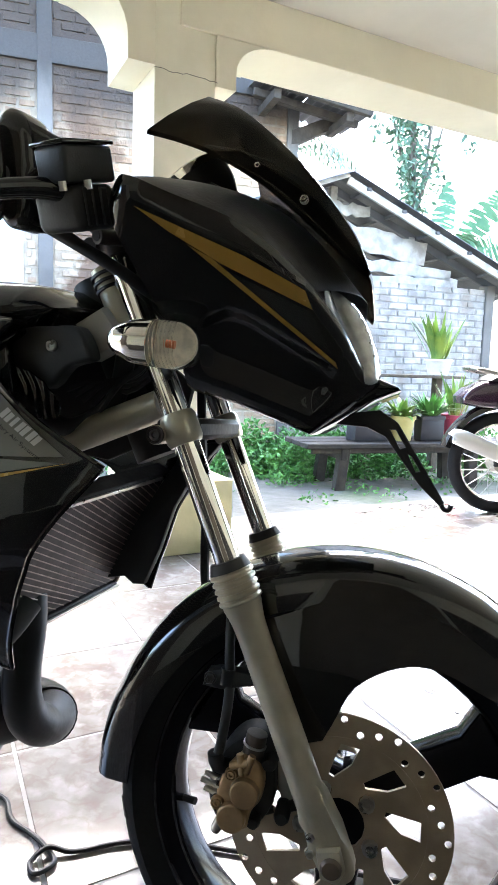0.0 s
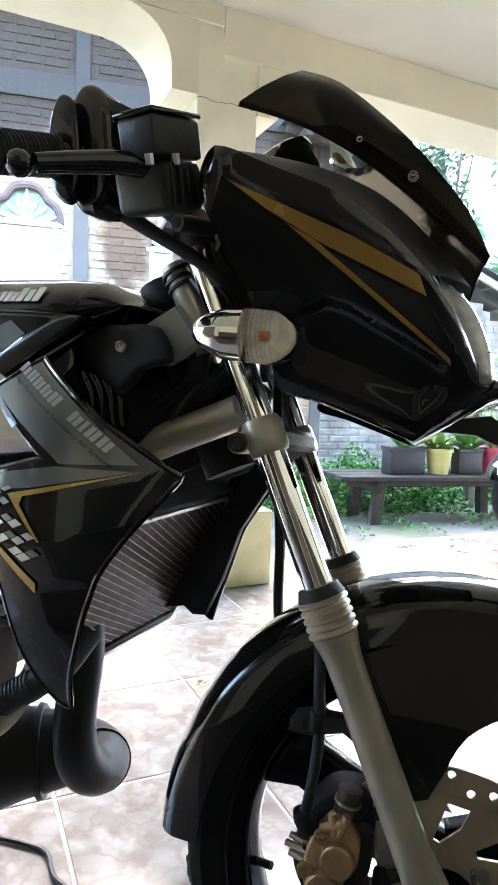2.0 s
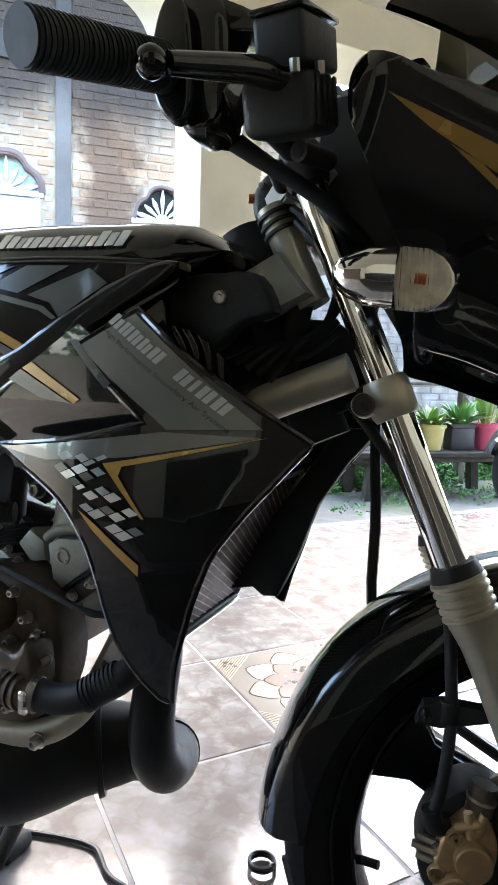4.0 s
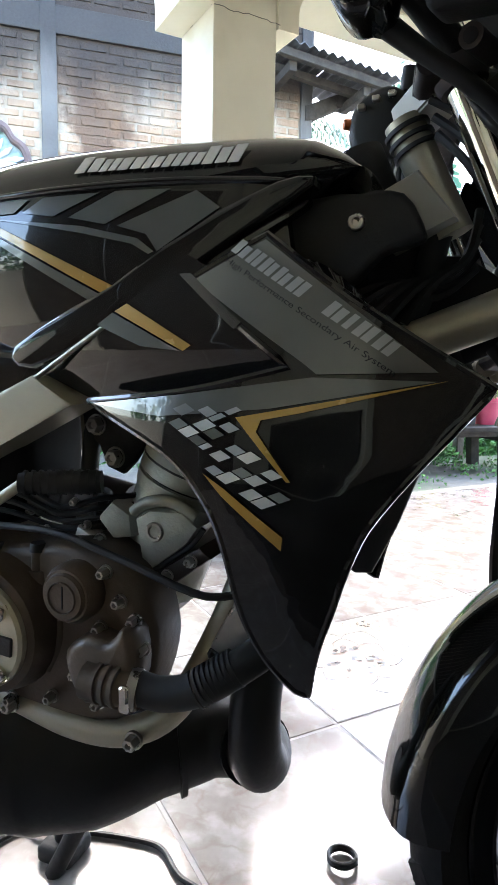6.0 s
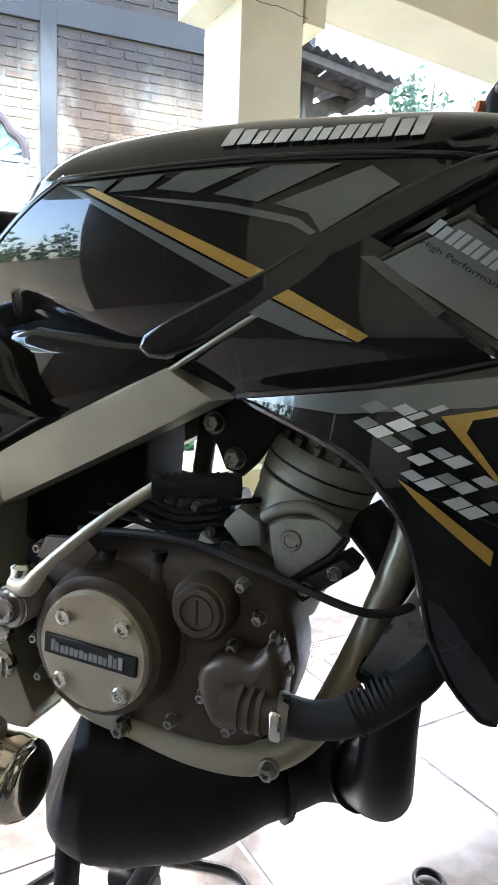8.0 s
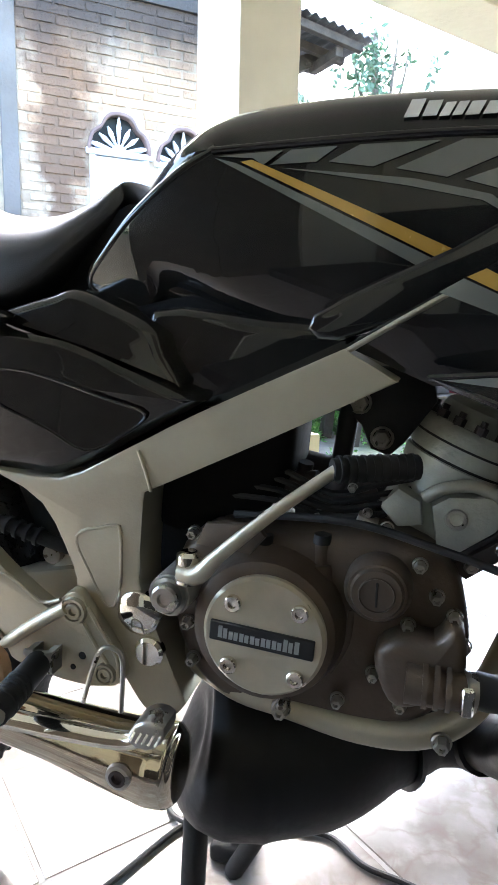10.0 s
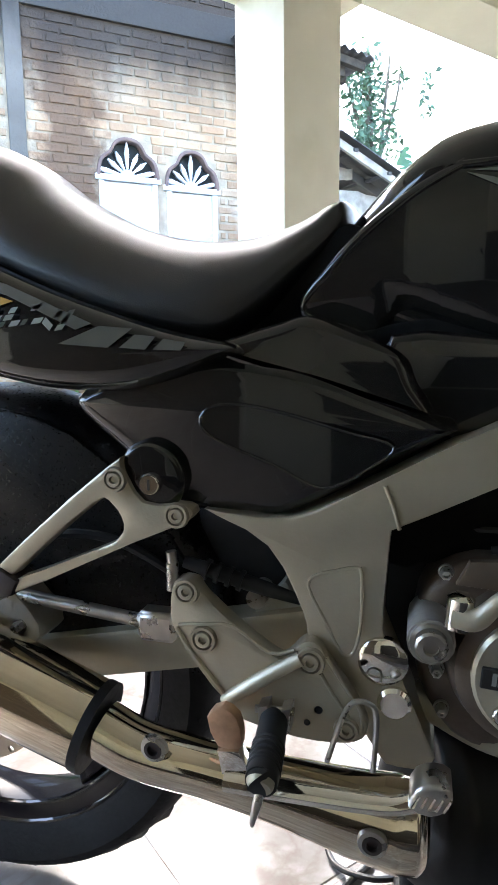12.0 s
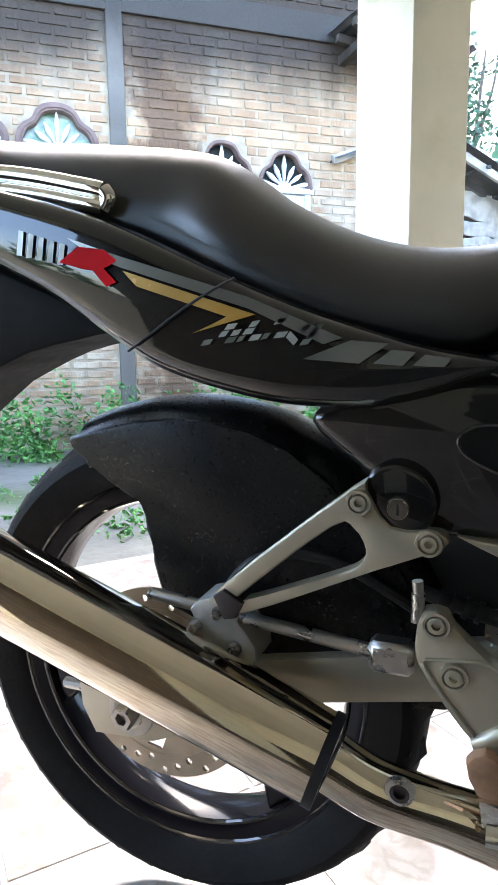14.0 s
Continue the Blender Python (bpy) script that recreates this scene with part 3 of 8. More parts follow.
brick_house = thing("brick_house", "old unplastered brick house wall with grey cement pillar and arched windows", "house", tuple(BRICKS_AT @ Vector((0.5, 0, 0))))
u_edges = [-6.0] + sorted(q for w in WIN for q in w[:2]) + [WALL_END]
WALL_TOP = 4.0
for a, b in zip(u_edges[::2], u_edges[1::2]):
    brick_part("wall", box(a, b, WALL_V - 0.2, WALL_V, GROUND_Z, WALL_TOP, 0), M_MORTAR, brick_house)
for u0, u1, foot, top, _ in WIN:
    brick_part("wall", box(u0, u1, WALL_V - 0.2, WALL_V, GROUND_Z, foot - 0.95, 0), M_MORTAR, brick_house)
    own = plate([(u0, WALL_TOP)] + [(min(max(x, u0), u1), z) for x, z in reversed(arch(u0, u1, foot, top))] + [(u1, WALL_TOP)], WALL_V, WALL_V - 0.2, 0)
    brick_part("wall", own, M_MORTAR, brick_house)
brick_part("cement_pillar", box(0.195, 0.32, WALL_V, WALL_V + 0.035, GROUND_Z, 4.0, 0.006), M_CEMENT, brick_house, "grey cement pillar")
brick_part("cement_pillar", box(WALL_END - 0.1, WALL_END + 0.012, WALL_V - 0.1, WALL_V + 0.03, GROUND_Z, 4.0, 0.006), M_CEMENT, brick_house, "grey cement corner pillar")
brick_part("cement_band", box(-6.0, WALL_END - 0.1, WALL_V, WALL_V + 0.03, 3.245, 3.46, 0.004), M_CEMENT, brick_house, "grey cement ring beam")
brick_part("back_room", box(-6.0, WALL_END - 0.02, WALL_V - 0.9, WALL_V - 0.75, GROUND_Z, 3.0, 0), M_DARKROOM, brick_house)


def house_window(u0, u1, foot, top, brown):
    inner, outer = arch(u0, u1, foot, top, -0.012), arch(u0, u1, foot, top, 0.045 if brown else 0.016)
    own = plate([*outer, *reversed(inner)], WALL_V + 0.03, WALL_V - 0.05, 0.006, 2)
    trim = brick_part("arch_trim", own, M_TRIMBROWN, brick_house, "brown moulded arch trim" if brown else "thin brown arch trim")
    if brown:
        brick_part("trim_bead", plate([*arch(u0, u1, foot, top, 0.02), *reversed(arch(u0, u1, foot, top, 0.005))], WALL_V + 0.038, WALL_V + 0.028, 0.003), M_TRIMBROWN, trim)
    mid, rise = (u0 + u1) / 2, top - foot
    brick_part("fan_backing", plate(arch(u0, u1, foot, top, -0.008), WALL_V - 0.06, WALL_V - 0.075, 0), M_REFLECTGLASS if brown else M_DARKROOM, trim)
    for k in range(7):
        a = radians(12 + 26 * k)
        r0, r1 = 0.055, rise * (0.93, 0.7, 0.72, 0.92, 0.72, 0.7, 0.93)[k]
        w = 0.019
        d, t = Vector((math.cos(a), 0, math.sin(a))), Vector((-math.sin(a), 0, math.cos(a)))
        pts = [(r0, 0.006), ((r0 + r1) * 0.58, w), (r1, 0.004)]
        ring = [(mid + d.x * q + t.x * ww, foot + 0.012 + d.z * q + t.z * ww) for q, ww in pts]
        ring += [(mid + d.x * q - t.x * ww, foot + 0.012 + d.z * q - t.z * ww) for q, ww in reversed(pts)]
        brick_part("fan_petal", plate(ring, WALL_V - 0.01, WALL_V - 0.04, 0.003), M_SHUTTER, trim)
    half_disc = [(mid + 0.062 * math.cos(math.pi * k / 10), foot + 0.01 + 0.055 * math.sin(math.pi * k / 10)) for k in range(11)]
    brick_part("fan_hub", plate(half_disc, WALL_V - 0.005, WALL_V - 0.04, 0.003), M_SHUTTER, trim)
    brick_part("transom", box(u0 - 0.03, u1 + 0.03, WALL_V - 0.05, WALL_V + 0.025, foot - 0.035, foot + 0.012, 0.004), M_SHUTTER, trim)
    sill = foot - 0.95
    frame_ob = brick_part("shutter_frame", box(u0, u0 + 0.045, WALL_V - 0.05, WALL_V + 0.012, sill, foot - 0.035, 0.003,
                                               bm=box(u1 - 0.045, u1, WALL_V - 0.05, WALL_V + 0.012, sill, foot - 0.035, 0.003,
                                                      bm=box(u0, u1, WALL_V - 0.05, WALL_V + 0.02, sill - 0.04, sill, 0.003))), M_SHUTTER, brick_house, "white window shutter frame")
    pitch = 0.075 if brown else 0.05
    z = sill + 0.01
    while z < foot - 0.04 - pitch * 0.6:
        m = Matrix.Translation((0, WALL_V - 0.02, z + pitch * 0.5)) @ Matrix.Rotation(radians(-20), 4, "X")
        brick_part("louvre", box(u0 + 0.046, u1 - 0.046, -0.005, 0.005, -pitch * 0.53, pitch * 0.53, 0.001, m=m), M_SHUTTER, frame_ob)
        z += pitch


for entry in WIN:
    house_window(*entry)
# roof: corrugated sheet that overhangs the wall, on battens and rafters
EV, EU, ES = 0.60, 3.18, 2.05
bm = bmesh.new()
n = int((EU - ES) / 0.021)
for i in range(n):
    a, b = ES + (EU - ES) * i / n, ES + (EU - ES) * (i + 1) / n
    za, zb = roof_z(a) + 0.016 * math.sin(i * math.pi / 2), roof_z(b) + 0.016 * math.sin((i + 1) * math.pi / 2)
    back = 0.036 if b < WALL_END + 0.02 else -0.3
    bm.faces.new([bm.verts.new(p) for p in ((a, EV, za), (b, EV, zb), (b, back, zb + 0.04), (a, back, za + 0.04))])
bmesh.ops.remove_doubles(bm, verts=bm.verts, dist=1e-5)
got = bmesh.ops.extrude_face_region(bm, geom=list(bm.faces))
for g in got["geom"]:
    if isinstance(g, bmesh.types.BMVert):
        g.co.z += 0.006
roof = brick_part("awning", bm, M_IRONSHEET, brick_house, "dark corrugated iron awning", angle=80)
FALL = math.atan(0.145)
for y in (0.5, 0.2):
    m = Matrix.Translation((3.1, y, roof_z(3.1) - 0.02)) @ Matrix.Rotation(FALL, 4, "Y")
    brick_part("batten", box(-1.05, 0.0, -0.03, 0.03, -0.065, 0.0, 0.004, m=m), M_BENCH, roof)
for k in range(2):
    u = 2.9 - 0.7 * k
    brick_part("rafter", box(u - 0.035, u + 0.035, 0.0, 0.46, roof_z(u) - 0.16, roof_z(u) - 0.08, 0.005), M_BENCH, roof)
brick_part("roof", box(-6.1, WALL_END + 0.1, -2.6, 0.2, 4.0, 4.05, 0.01), M_IRONSHEET, brick_house, "dark sheet roof")
brick_part("beam_post", box(2.8, 2.96, WALL_V - 0.1, WALL_V + 0.05, 3.02, roof_z(2.9) - 0.08, 0.006), M_BENCH, brick_house)
brick_part("beam_strut", plate([(2.5, 2.86), (2.5, 2.99), (2.82, 3.13), (2.96, 3.13), (2.96, 3.07), (2.56, 2.87)], WALL_V + 0.04, WALL_V - 0.09, 0.006), M_BENCH, brick_house)

# ---- the shed behind the pot bench ----
SHED = Matrix.Translation((-1.019, 7.563, 0)) @ Matrix.Rotation(radians(43), 4, "Z") @ Matrix.Diagonal((1, -1, 1, 1))
shed = thing("shed", "small white-painted brick shed with a plank gable and dark sheet roof", "shed", (-1.019, 7.563, GROUND_Z))


def shed_part(name, bm, mat, parent=None, label="", angle=38):
    return part(name, bm, mat, parent or shed, label, angle, xf=SHED)


shed_part("wall", box(-1.75, 0.8, -0.2, 0, GROUND_Z, 1.66, 0, bm=box(0.6, 0.8, -3.0, -0.2, GROUND_Z, 1.66, 0)), M_WHITEJOINT)
shed_part("corner_post", box(0.78, 0.9, -0.12, 0.03, GROUND_Z, 1.74, 0.008), M_CEMENT)
rng = random.Random(5)
# crooked planks of the gable, with gaps between
for k, (a, b, z, h, tilt) in enumerate([(-1.6, -0.02, 2.12, 0.25, -7), (-1.45, 0.32, 1.85, 0.13, -1.5), (-1.6, 0.42, 1.7, 0.15, 1.0), (-1.5, -0.75, 2.4, 0.12, 0)]):
    m = Matrix.Translation(((a + b) / 2, -0.05, z)) @ Matrix.Rotation(radians(-tilt), 4, "Y")
    bm = bmesh.new()
    L2 = (b - a) / 2
    top = [(-L2 + 2 * L2 * i / 14, h / 2 + rng.uniform(-0.025, 0.02)) for i in range(15)]
    bot = [(L2 - 2 * L2 * i / 14, -h / 2 + rng.uniform(-0.012, 0.02)) for i in range(15)]
    own = plate(top + bot, 0.012, -0.012, 0.003)
    bmesh.ops.transform(own, matrix=m, verts=own.verts)
    shed_part("plank", own, M_WHITEWOOD, label="weathered whitish gable plank")
for x in (-1.17, -0.2):
    shed_part("stud", box(x - 0.04, x + 0.04, -0.13, -0.065, 1.6, 2.62 if x < -1 else 2.2, 0.006), M_WHITEWOOD)
APEX_X, APEX_Z, EAVE_X, EAVE_Z = -1.17, 2.66, 1.35, 1.64
bm = bmesh.new()
n = 40
for i in range(n):
    ya, yb = 0.35 - 3.4 * i / n, 0.35 - 3.4 * (i + 1) / n
    wa, wb = 0.02 * math.sin(i * math.pi / 2), 0.02 * math.sin((i + 1) * math.pi / 2)
    for x0, z0, x1, z1 in ((APEX_X, APEX_Z, EAVE_X, EAVE_Z), (APEX_X, APEX_Z, -2.2, 2.28)):
        bm.faces.new([bm.verts.new(p) for p in ((x0, ya, z0 + wa), (x0, yb, z0 + wb), (x1, yb, z1 + wb), (x1, ya, z1 + wa))])
bmesh.ops.remove_doubles(bm, verts=bm.verts, dist=1e-5)
got = bmesh.ops.extrude_face_region(bm, geom=list(bm.faces))
for g in got["geom"]:
    if isinstance(g, bmesh.types.BMVert):
        g.co.z += 0.008
shed_roof = shed_part("roof", bm, M_IRONSHEET, angle=80)
for x1, z1 in ((EAVE_X, EAVE_Z), (-2.2, 2.28)):
    ln = math.hypot(x1 - APEX_X, z1 - APEX_Z)
    ang = math.atan2(z1 - APEX_Z, x1 - APEX_X)
    for yy, mm, hh in ((0.26, M_WHITEWOOD, 0.075), (-0.09, M_IRONSHEET, 0.08), (-1.0, M_IRONSHEET, 0.08)):
        m = Matrix.Translation((APEX_X, yy, APEX_Z - 0.03)) @ Matrix.Rotation(-ang, 4, "Y")
        shed_part("rafter", box(0, ln, -0.02, 0.02, -hh, 0, 0.004, m=m), mm, shed_roof, "whitish barge board" if mm is M_WHITEWOOD else "")
for k in range(6):
    s = (k + 0.5) / 6
    x, z = APEX_X + (EAVE_X - APEX_X) * s, APEX_Z + (EAVE_Z - APEX_Z) * s - 0.03
    shed_part("purlin", box(x - 0.025, x + 0.025, -1.2, 0.3, z - 0.03, z, 0.003), M_IRONSHEET, shed_roof)

# ---- bench, pots and plants ----
BENCH = Matrix.Translation((-0.82, 5.13, GROUND_Z)) @ Matrix.Rotation(radians(40), 4, "Z")
bench = thing("pot_bench", "rough weathered wooden bench that carries plant pots", "bench", (-0.82, 5.13, GROUND_Z))
BH = 0.345
for k, y in enumerate((-0.23, -0.07, 0.09)):
    part("board", box(-0.85, 1.0, y, y + 0.145, BH - 0.035, BH, 0.005), M_BENCH, bench, xf=BENCH)
for x in (-0.55, 0.55):
    for y in (-0.17, 0.2):
        m = BENCH @ Matrix.Translation((x, y, BH / 2)) @ Matrix.Rotation(radians(6 if x < 0 else -4), 4, "Y")
        part("leg", box(-0.04, 0.04, -0.035, 0.035, -BH / 2 - 0.02, BH / 2 - 0.03, 0.006, m=m), M_BENCH, bench)
    part("crosspiece", box(x - 0.025, x + 0.025, -0.22, 0.23, BH - 0.12, BH - 0.04, 0.004), M_BENCH, bench, xf=BENCH)
part("apron", box(-0.8, 0.95, -0.2, -0.176, BH - 0.075, BH - 0.037, 0.004), M_BENCH, bench, xf=BENCH)


def leaf_mesh(bm, base, direc, length, width, droop, rng, segs=5, fold=0.25):
    """One curved leaf blade with a folded middle."""
    d = Vector(direc).normalized()
    side = d.cross(Vector((0, 0, 1)))
    side = side.normalized() if side.length > 0.05 else Vector((1, 0, 0))
    prev = None
    p = Vector(base)
    for i in range(segs + 1):
        s = i / segs
        w = width * (math.sin(math.pi * (0.12 + 0.88 * s)) if s < 0.999 else 0.02)
        up = side.cross(d)
        a, b, c = bm.verts.new(p + side * w - up * w * -fold), bm.verts.new(p), bm.verts.new(p - side * w + up * w * fold)
        if prev:
            bm.faces.new((prev[0], prev[1], b, a))
            bm.faces.new((prev[1], prev[2], c, b))
        prev = (a, b, c)
        d = (d + Vector((0, 0, -droop / segs))).normalized()
        p = p + d * (length / segs)


def pot(name, label, at, r, h, mat, leaves, parent_group, square=False):
    ob = thing(name, label, "plant pot", at, parent_group)
    x, y, z = at
    if square:
        bm = box(-r * 1.5, r * 1.5, -r * 0.75, r * 0.75, 0, h, 0.01, 2)
        bmesh.ops.transform(bm, matrix=Matrix.Translation(at) @ Matrix.Rotation(radians(43), 4, "Z"), verts=bm.verts)
        rim = box(-r * 1.58, r * 1.58, -r * 0.83, r * 0.83, h - 0.03, h + 0.004, 0.006)
        bmesh.ops.transform(rim, matrix=Matrix.Translation(at) @ Matrix.Rotation(radians(43), 4, "Z"), verts=rim.verts)
    else:
        to_z = Matrix.Translation(at) @ Matrix.Rotation(radians(90), 4, "X")
        bm = lathe([(0, 0), (r * 0.72, 0), (r * 0.97, h * 0.9), (r * 0.9, h * 0.9), (0, h * 0.86)], (0, 0, 0), 20)
        bmesh.ops.transform(bm, matrix=to_z, verts=bm.verts)
        rim = lathe([(r * 0.96, h * 0.86), (r * 1.06, h * 0.87), (r * 1.06, h), (r * 0.95, h), (r * 0.93, h * 0.88)], (0, 0, 0), 20)
        bmesh.ops.transform(rim, matrix=to_z, verts=rim.verts)
    part("tub", bm, mat, ob)
    part("rim", rim, mat, ob)
    bm = bmesh.new()
    rng = random.Random(int(x * 1000) + 77)
    cnt, ln, wd, droop, mt, spread = leaves
    for k in range(cnt):
        a = rng.uniform(0, 6.283)
        q = r * 0.6 * math.sqrt(rng.random())
        out = rng.uniform(0.1, spread)
        leaf_mesh(bm, (x + q * math.cos(a), y + q * math.sin(a), z + h * 0.9), (math.cos(a) * out, math.sin(a) * out, 1.0), ln * rng.uniform(0.6, 1.1), wd * rng.uniform(0.7, 1.2), droop * rng.uniform(0.4, 1.3), rng)
    part("foliage", bm, mt, ob, angle=80)
    return ob


def on_bench(x, y=0.0, z=BH + 0.001):
    return tuple(BENCH @ Vector((x, y, z)))


PG = "pots on the bench"
pot("plant_pot", "black square planter with grassy leaves", on_bench(-0.29, -0.04), 0.095, 0.2, M_BLACKPOT, (60, 0.2, 0.012, 1.0, M_LEAF, 0.8), PG, True)
pot("plant_pot", "yellow plastic pot with yellow-green leaves", on_bench(0.0, -0.04), 0.1, 0.19, M_YELLOWPOT, (60, 0.2, 0.024, 1.2, M_LEAFY, 1.2), PG)
pot("plant_pot", "low black rectangular planter with leafy green plant", on_bench(0.24, -0.04), 0.07, 0.19, M_BLACKPOT, (70, 0.24, 0.022, 1.0, M_LEAF, 0.9), PG, True)
pot("plant_pot", "bright pink pot with thin yellowish plant", on_bench(0.49, -0.02), 0.11, 0.2, M_PINKPOT, (26, 0.36, 0.016, 0.6, M_LEAFY, 0.5), PG)
# tall plant stand with a snake plant
stand_at = (-0.65, 5.89, GROUND_Z)
plant_stand = thing("plant_stand", "narrow wooden post stand with a plank top", "plant stand", stand_at)
STAND = Matrix.Translation(stand_at) @ Matrix.Rotation(radians(43), 4, "Z")
part("post", box(-0.035, 0.035, -0.035, 0.035, 0, 0.82, 0.006), M_WOOD, plant_stand, xf=STAND)
part("plank_top", box(-0.75, 0.22, -0.11, 0.11, 0.82, 0.845, 0.004), M_WOOD, plant_stand, xf=STAND)
part("post", box(-0.7, -0.64, -0.035, 0.035, 0, 0.82, 0.006), M_WOOD, plant_stand, xf=STAND)
pot("plant_pot", "white pot with upright yellow-edged snake plant leaves", (-0.65, 5.89, GROUND_Z + 0.846), 0.115, 0.135, M_WHITEPOT, (34, 0.42, 0.026, 0.35, M_LEAFY, 0.55), "pots on stands")


def leaf_bed(name, label, spots, count, size, mat, seed):
    """Low ground cover: many small leaves over the given spots (x, y, z, radius, height)."""
    rng = random.Random(seed)
    bm = bmesh.new()
    verts, faces = [], []
    for _ in range(count):
        x, y, z, r, h = rng.choice(spots)
        a, q = rng.uniform(0, 6.283), r * math.sqrt(rng.random())
        hh = h * (1 - (q / r) ** 2) * rng.random() ** 0.5
        p = Vector((x + q * math.cos(a), y + q * math.sin(a), z + hh))
        d = Vector((rng.uniform(-1, 1), rng.uniform(-1.2, 0.6), rng.uniform(-0.2, 0.9))).normalized()
        s = d.orthogonal().normalized()
        s.rotate(Matrix.Rotation(rng.uniform(0, 6.28), 3, d))
        ln, w = size * rng.uniform(0.6, 1.3), size * rng.uniform(0.2, 0.34)
        nrm = d.cross(s)
        i = len(verts)
        verts += [p, p + d * ln * 0.45 + s * w, p + d * ln * 0.5 + nrm * w * 0.35, p + d * ln * 0.45 - s * w, p + d * ln]
        faces += [(i, i + 1, i + 2), (i, i + 2, i + 3), (i + 1, i + 4, i + 2), (i + 2, i + 4, i + 3)]
    bm.free()
    me = bpy.data.meshes.new(name)
    me.from_pydata(verts, [], faces)
    me.materials.append(mat)
    ob = new(name, me)
    return tagged(ob, label, "plants", kind="stuff")


spots = []
rng = random.Random(8)
for k in range(34):
    u, v = rng.uniform(1.6, 4.3), rng.uniform(0.6, 1.35)
    p = BRICKS_AT @ Vector((u, v, 0))
    spots.append((p.x, p.y, GROUND_Z - 0.02, rng.uniform(0.2, 0.38), rng.uniform(0.3, 0.5)))
leaf_bed("hedge", "low dense bright green leafy plants along the yard", spots, 15000, 0.055, M_LEAF, 4)
spots = []
for k in range(16):
    u, v = rng.uniform(-0.8, 1.5), rng.uniform(0.08, 0.4)
    p = BRICKS_AT @ Vector((u, v, 0))
    spots.append((p.x, p.y, GROUND_Z - 0.02, rng.uniform(0.14, 0.3), rng.uniform(0.3, 0.75)))
leaf_bed("shrub", "leafy green weeds against the brick wall", spots, 3500, 0.06, M_LEAF, 9)
spots = [(*hplace(rng.uniform(-3, 3.5), rng.uniform(-2.6, -1.0)).xy, GROUND_Z, rng.uniform(0.08, 0.2), 0.07) for _ in range(50)]
leaf_bed("weeds", "scattered low green weeds on damp earth", spots, 2500, 0.035, M_LEAF, 10)

spots = [(*hplace(rng.uniform(-4.6, -4.0), rng.uniform(-0.2, 1.05)).xy, GROUND_Z, rng.uniform(0.2, 0.35), rng.uniform(0.9, 1.75)) for _ in range(9)]
leaf_bed("garden_shrub", "dark leafy shrubs outside the porch's end opening", spots, 3000, 0.12, M_LEAF, 17)


# ---- trees behind the shed ----
def banana(at, height, seed, blades, wide=0.2):
    """blades: heading of each leaf's rib, its length and how far it bends over."""
    ob = thing("banana_plant", "tall banana plant with broad torn green leaves", "banana plant", at, "banana plants")
    rng = random.Random(seed)
    x, y, z = at
    part("trunk", tube([(x, y, z), (x + 0.04, y, z + height * 0.5), (x, y, z + height)], [0.12, 0.1, 0.05], 12, 5), M_BARK, ob)
    for heading, length, droop in blades:
        bm = bmesh.new()
        d = Vector(heading).normalized()
        p, steps = Vector((x, y, z + height - 0.1)), 26
        side = Vector((d.z, 0.35, -d.x)).normalized()
        for i in range(steps):
            q = p + d * (length / steps)
            w = wide * math.sin(math.pi * (0.1 + 0.88 * i / steps)) ** 0.7
            for sgn in (-1, 1):
                # each strip of the torn blade hangs at its own angle
                ww, sag = w * (1.0 if rng.random() < 0.75 else 0.6) * rng.uniform(0.85, 1.05), rng.uniform(0.0, 0.4)
                slip = d * rng.uniform(-0.015, 0.03)
                o1 = p + side * sgn * ww + slip - Vector((0, 0, ww * sag))
                o2 = p.lerp(q, 0.92) + side * sgn * ww + slip - Vector((0, 0, ww * sag))
                bm.faces.new([bm.verts.new(c) for c in (p, q, o2, o1)])
            p = q
            d = (d + Vector((0, 0, -droop / steps))).normalized()
        part("leaf", bm, M_BANANA, ob, angle=80)


banana((-1.2, 9.7, GROUND_Z), 2.6, 2, [((0.06, 0.05, 1.0), 1.0, 0.1), ((-0.5, 0.4, 0.6), 0.7, 1.6)], 0.17)
banana((-0.98, 9.8, GROUND_Z), 2.65, 5, [((0.62, 0.0, 1.0), 1.15, 0.5), ((0.9, 0.3, 0.35), 0.9, 1.0), ((0.25, -0.3, 0.5), 0.5, 1.5)], 0.2)
banana((0.4, 10.9, GROUND_Z), 2.2, 6, [((-0.4, 0.1, 1.0), 1.1, 0.9), ((0.5, 0.2, 1.0), 1.2, 1.1), ((0.9, -0.2, 0.5), 1.0, 1.4), ((-0.8, 0.2, 0.5), 0.9, 1.3)], 0.22)


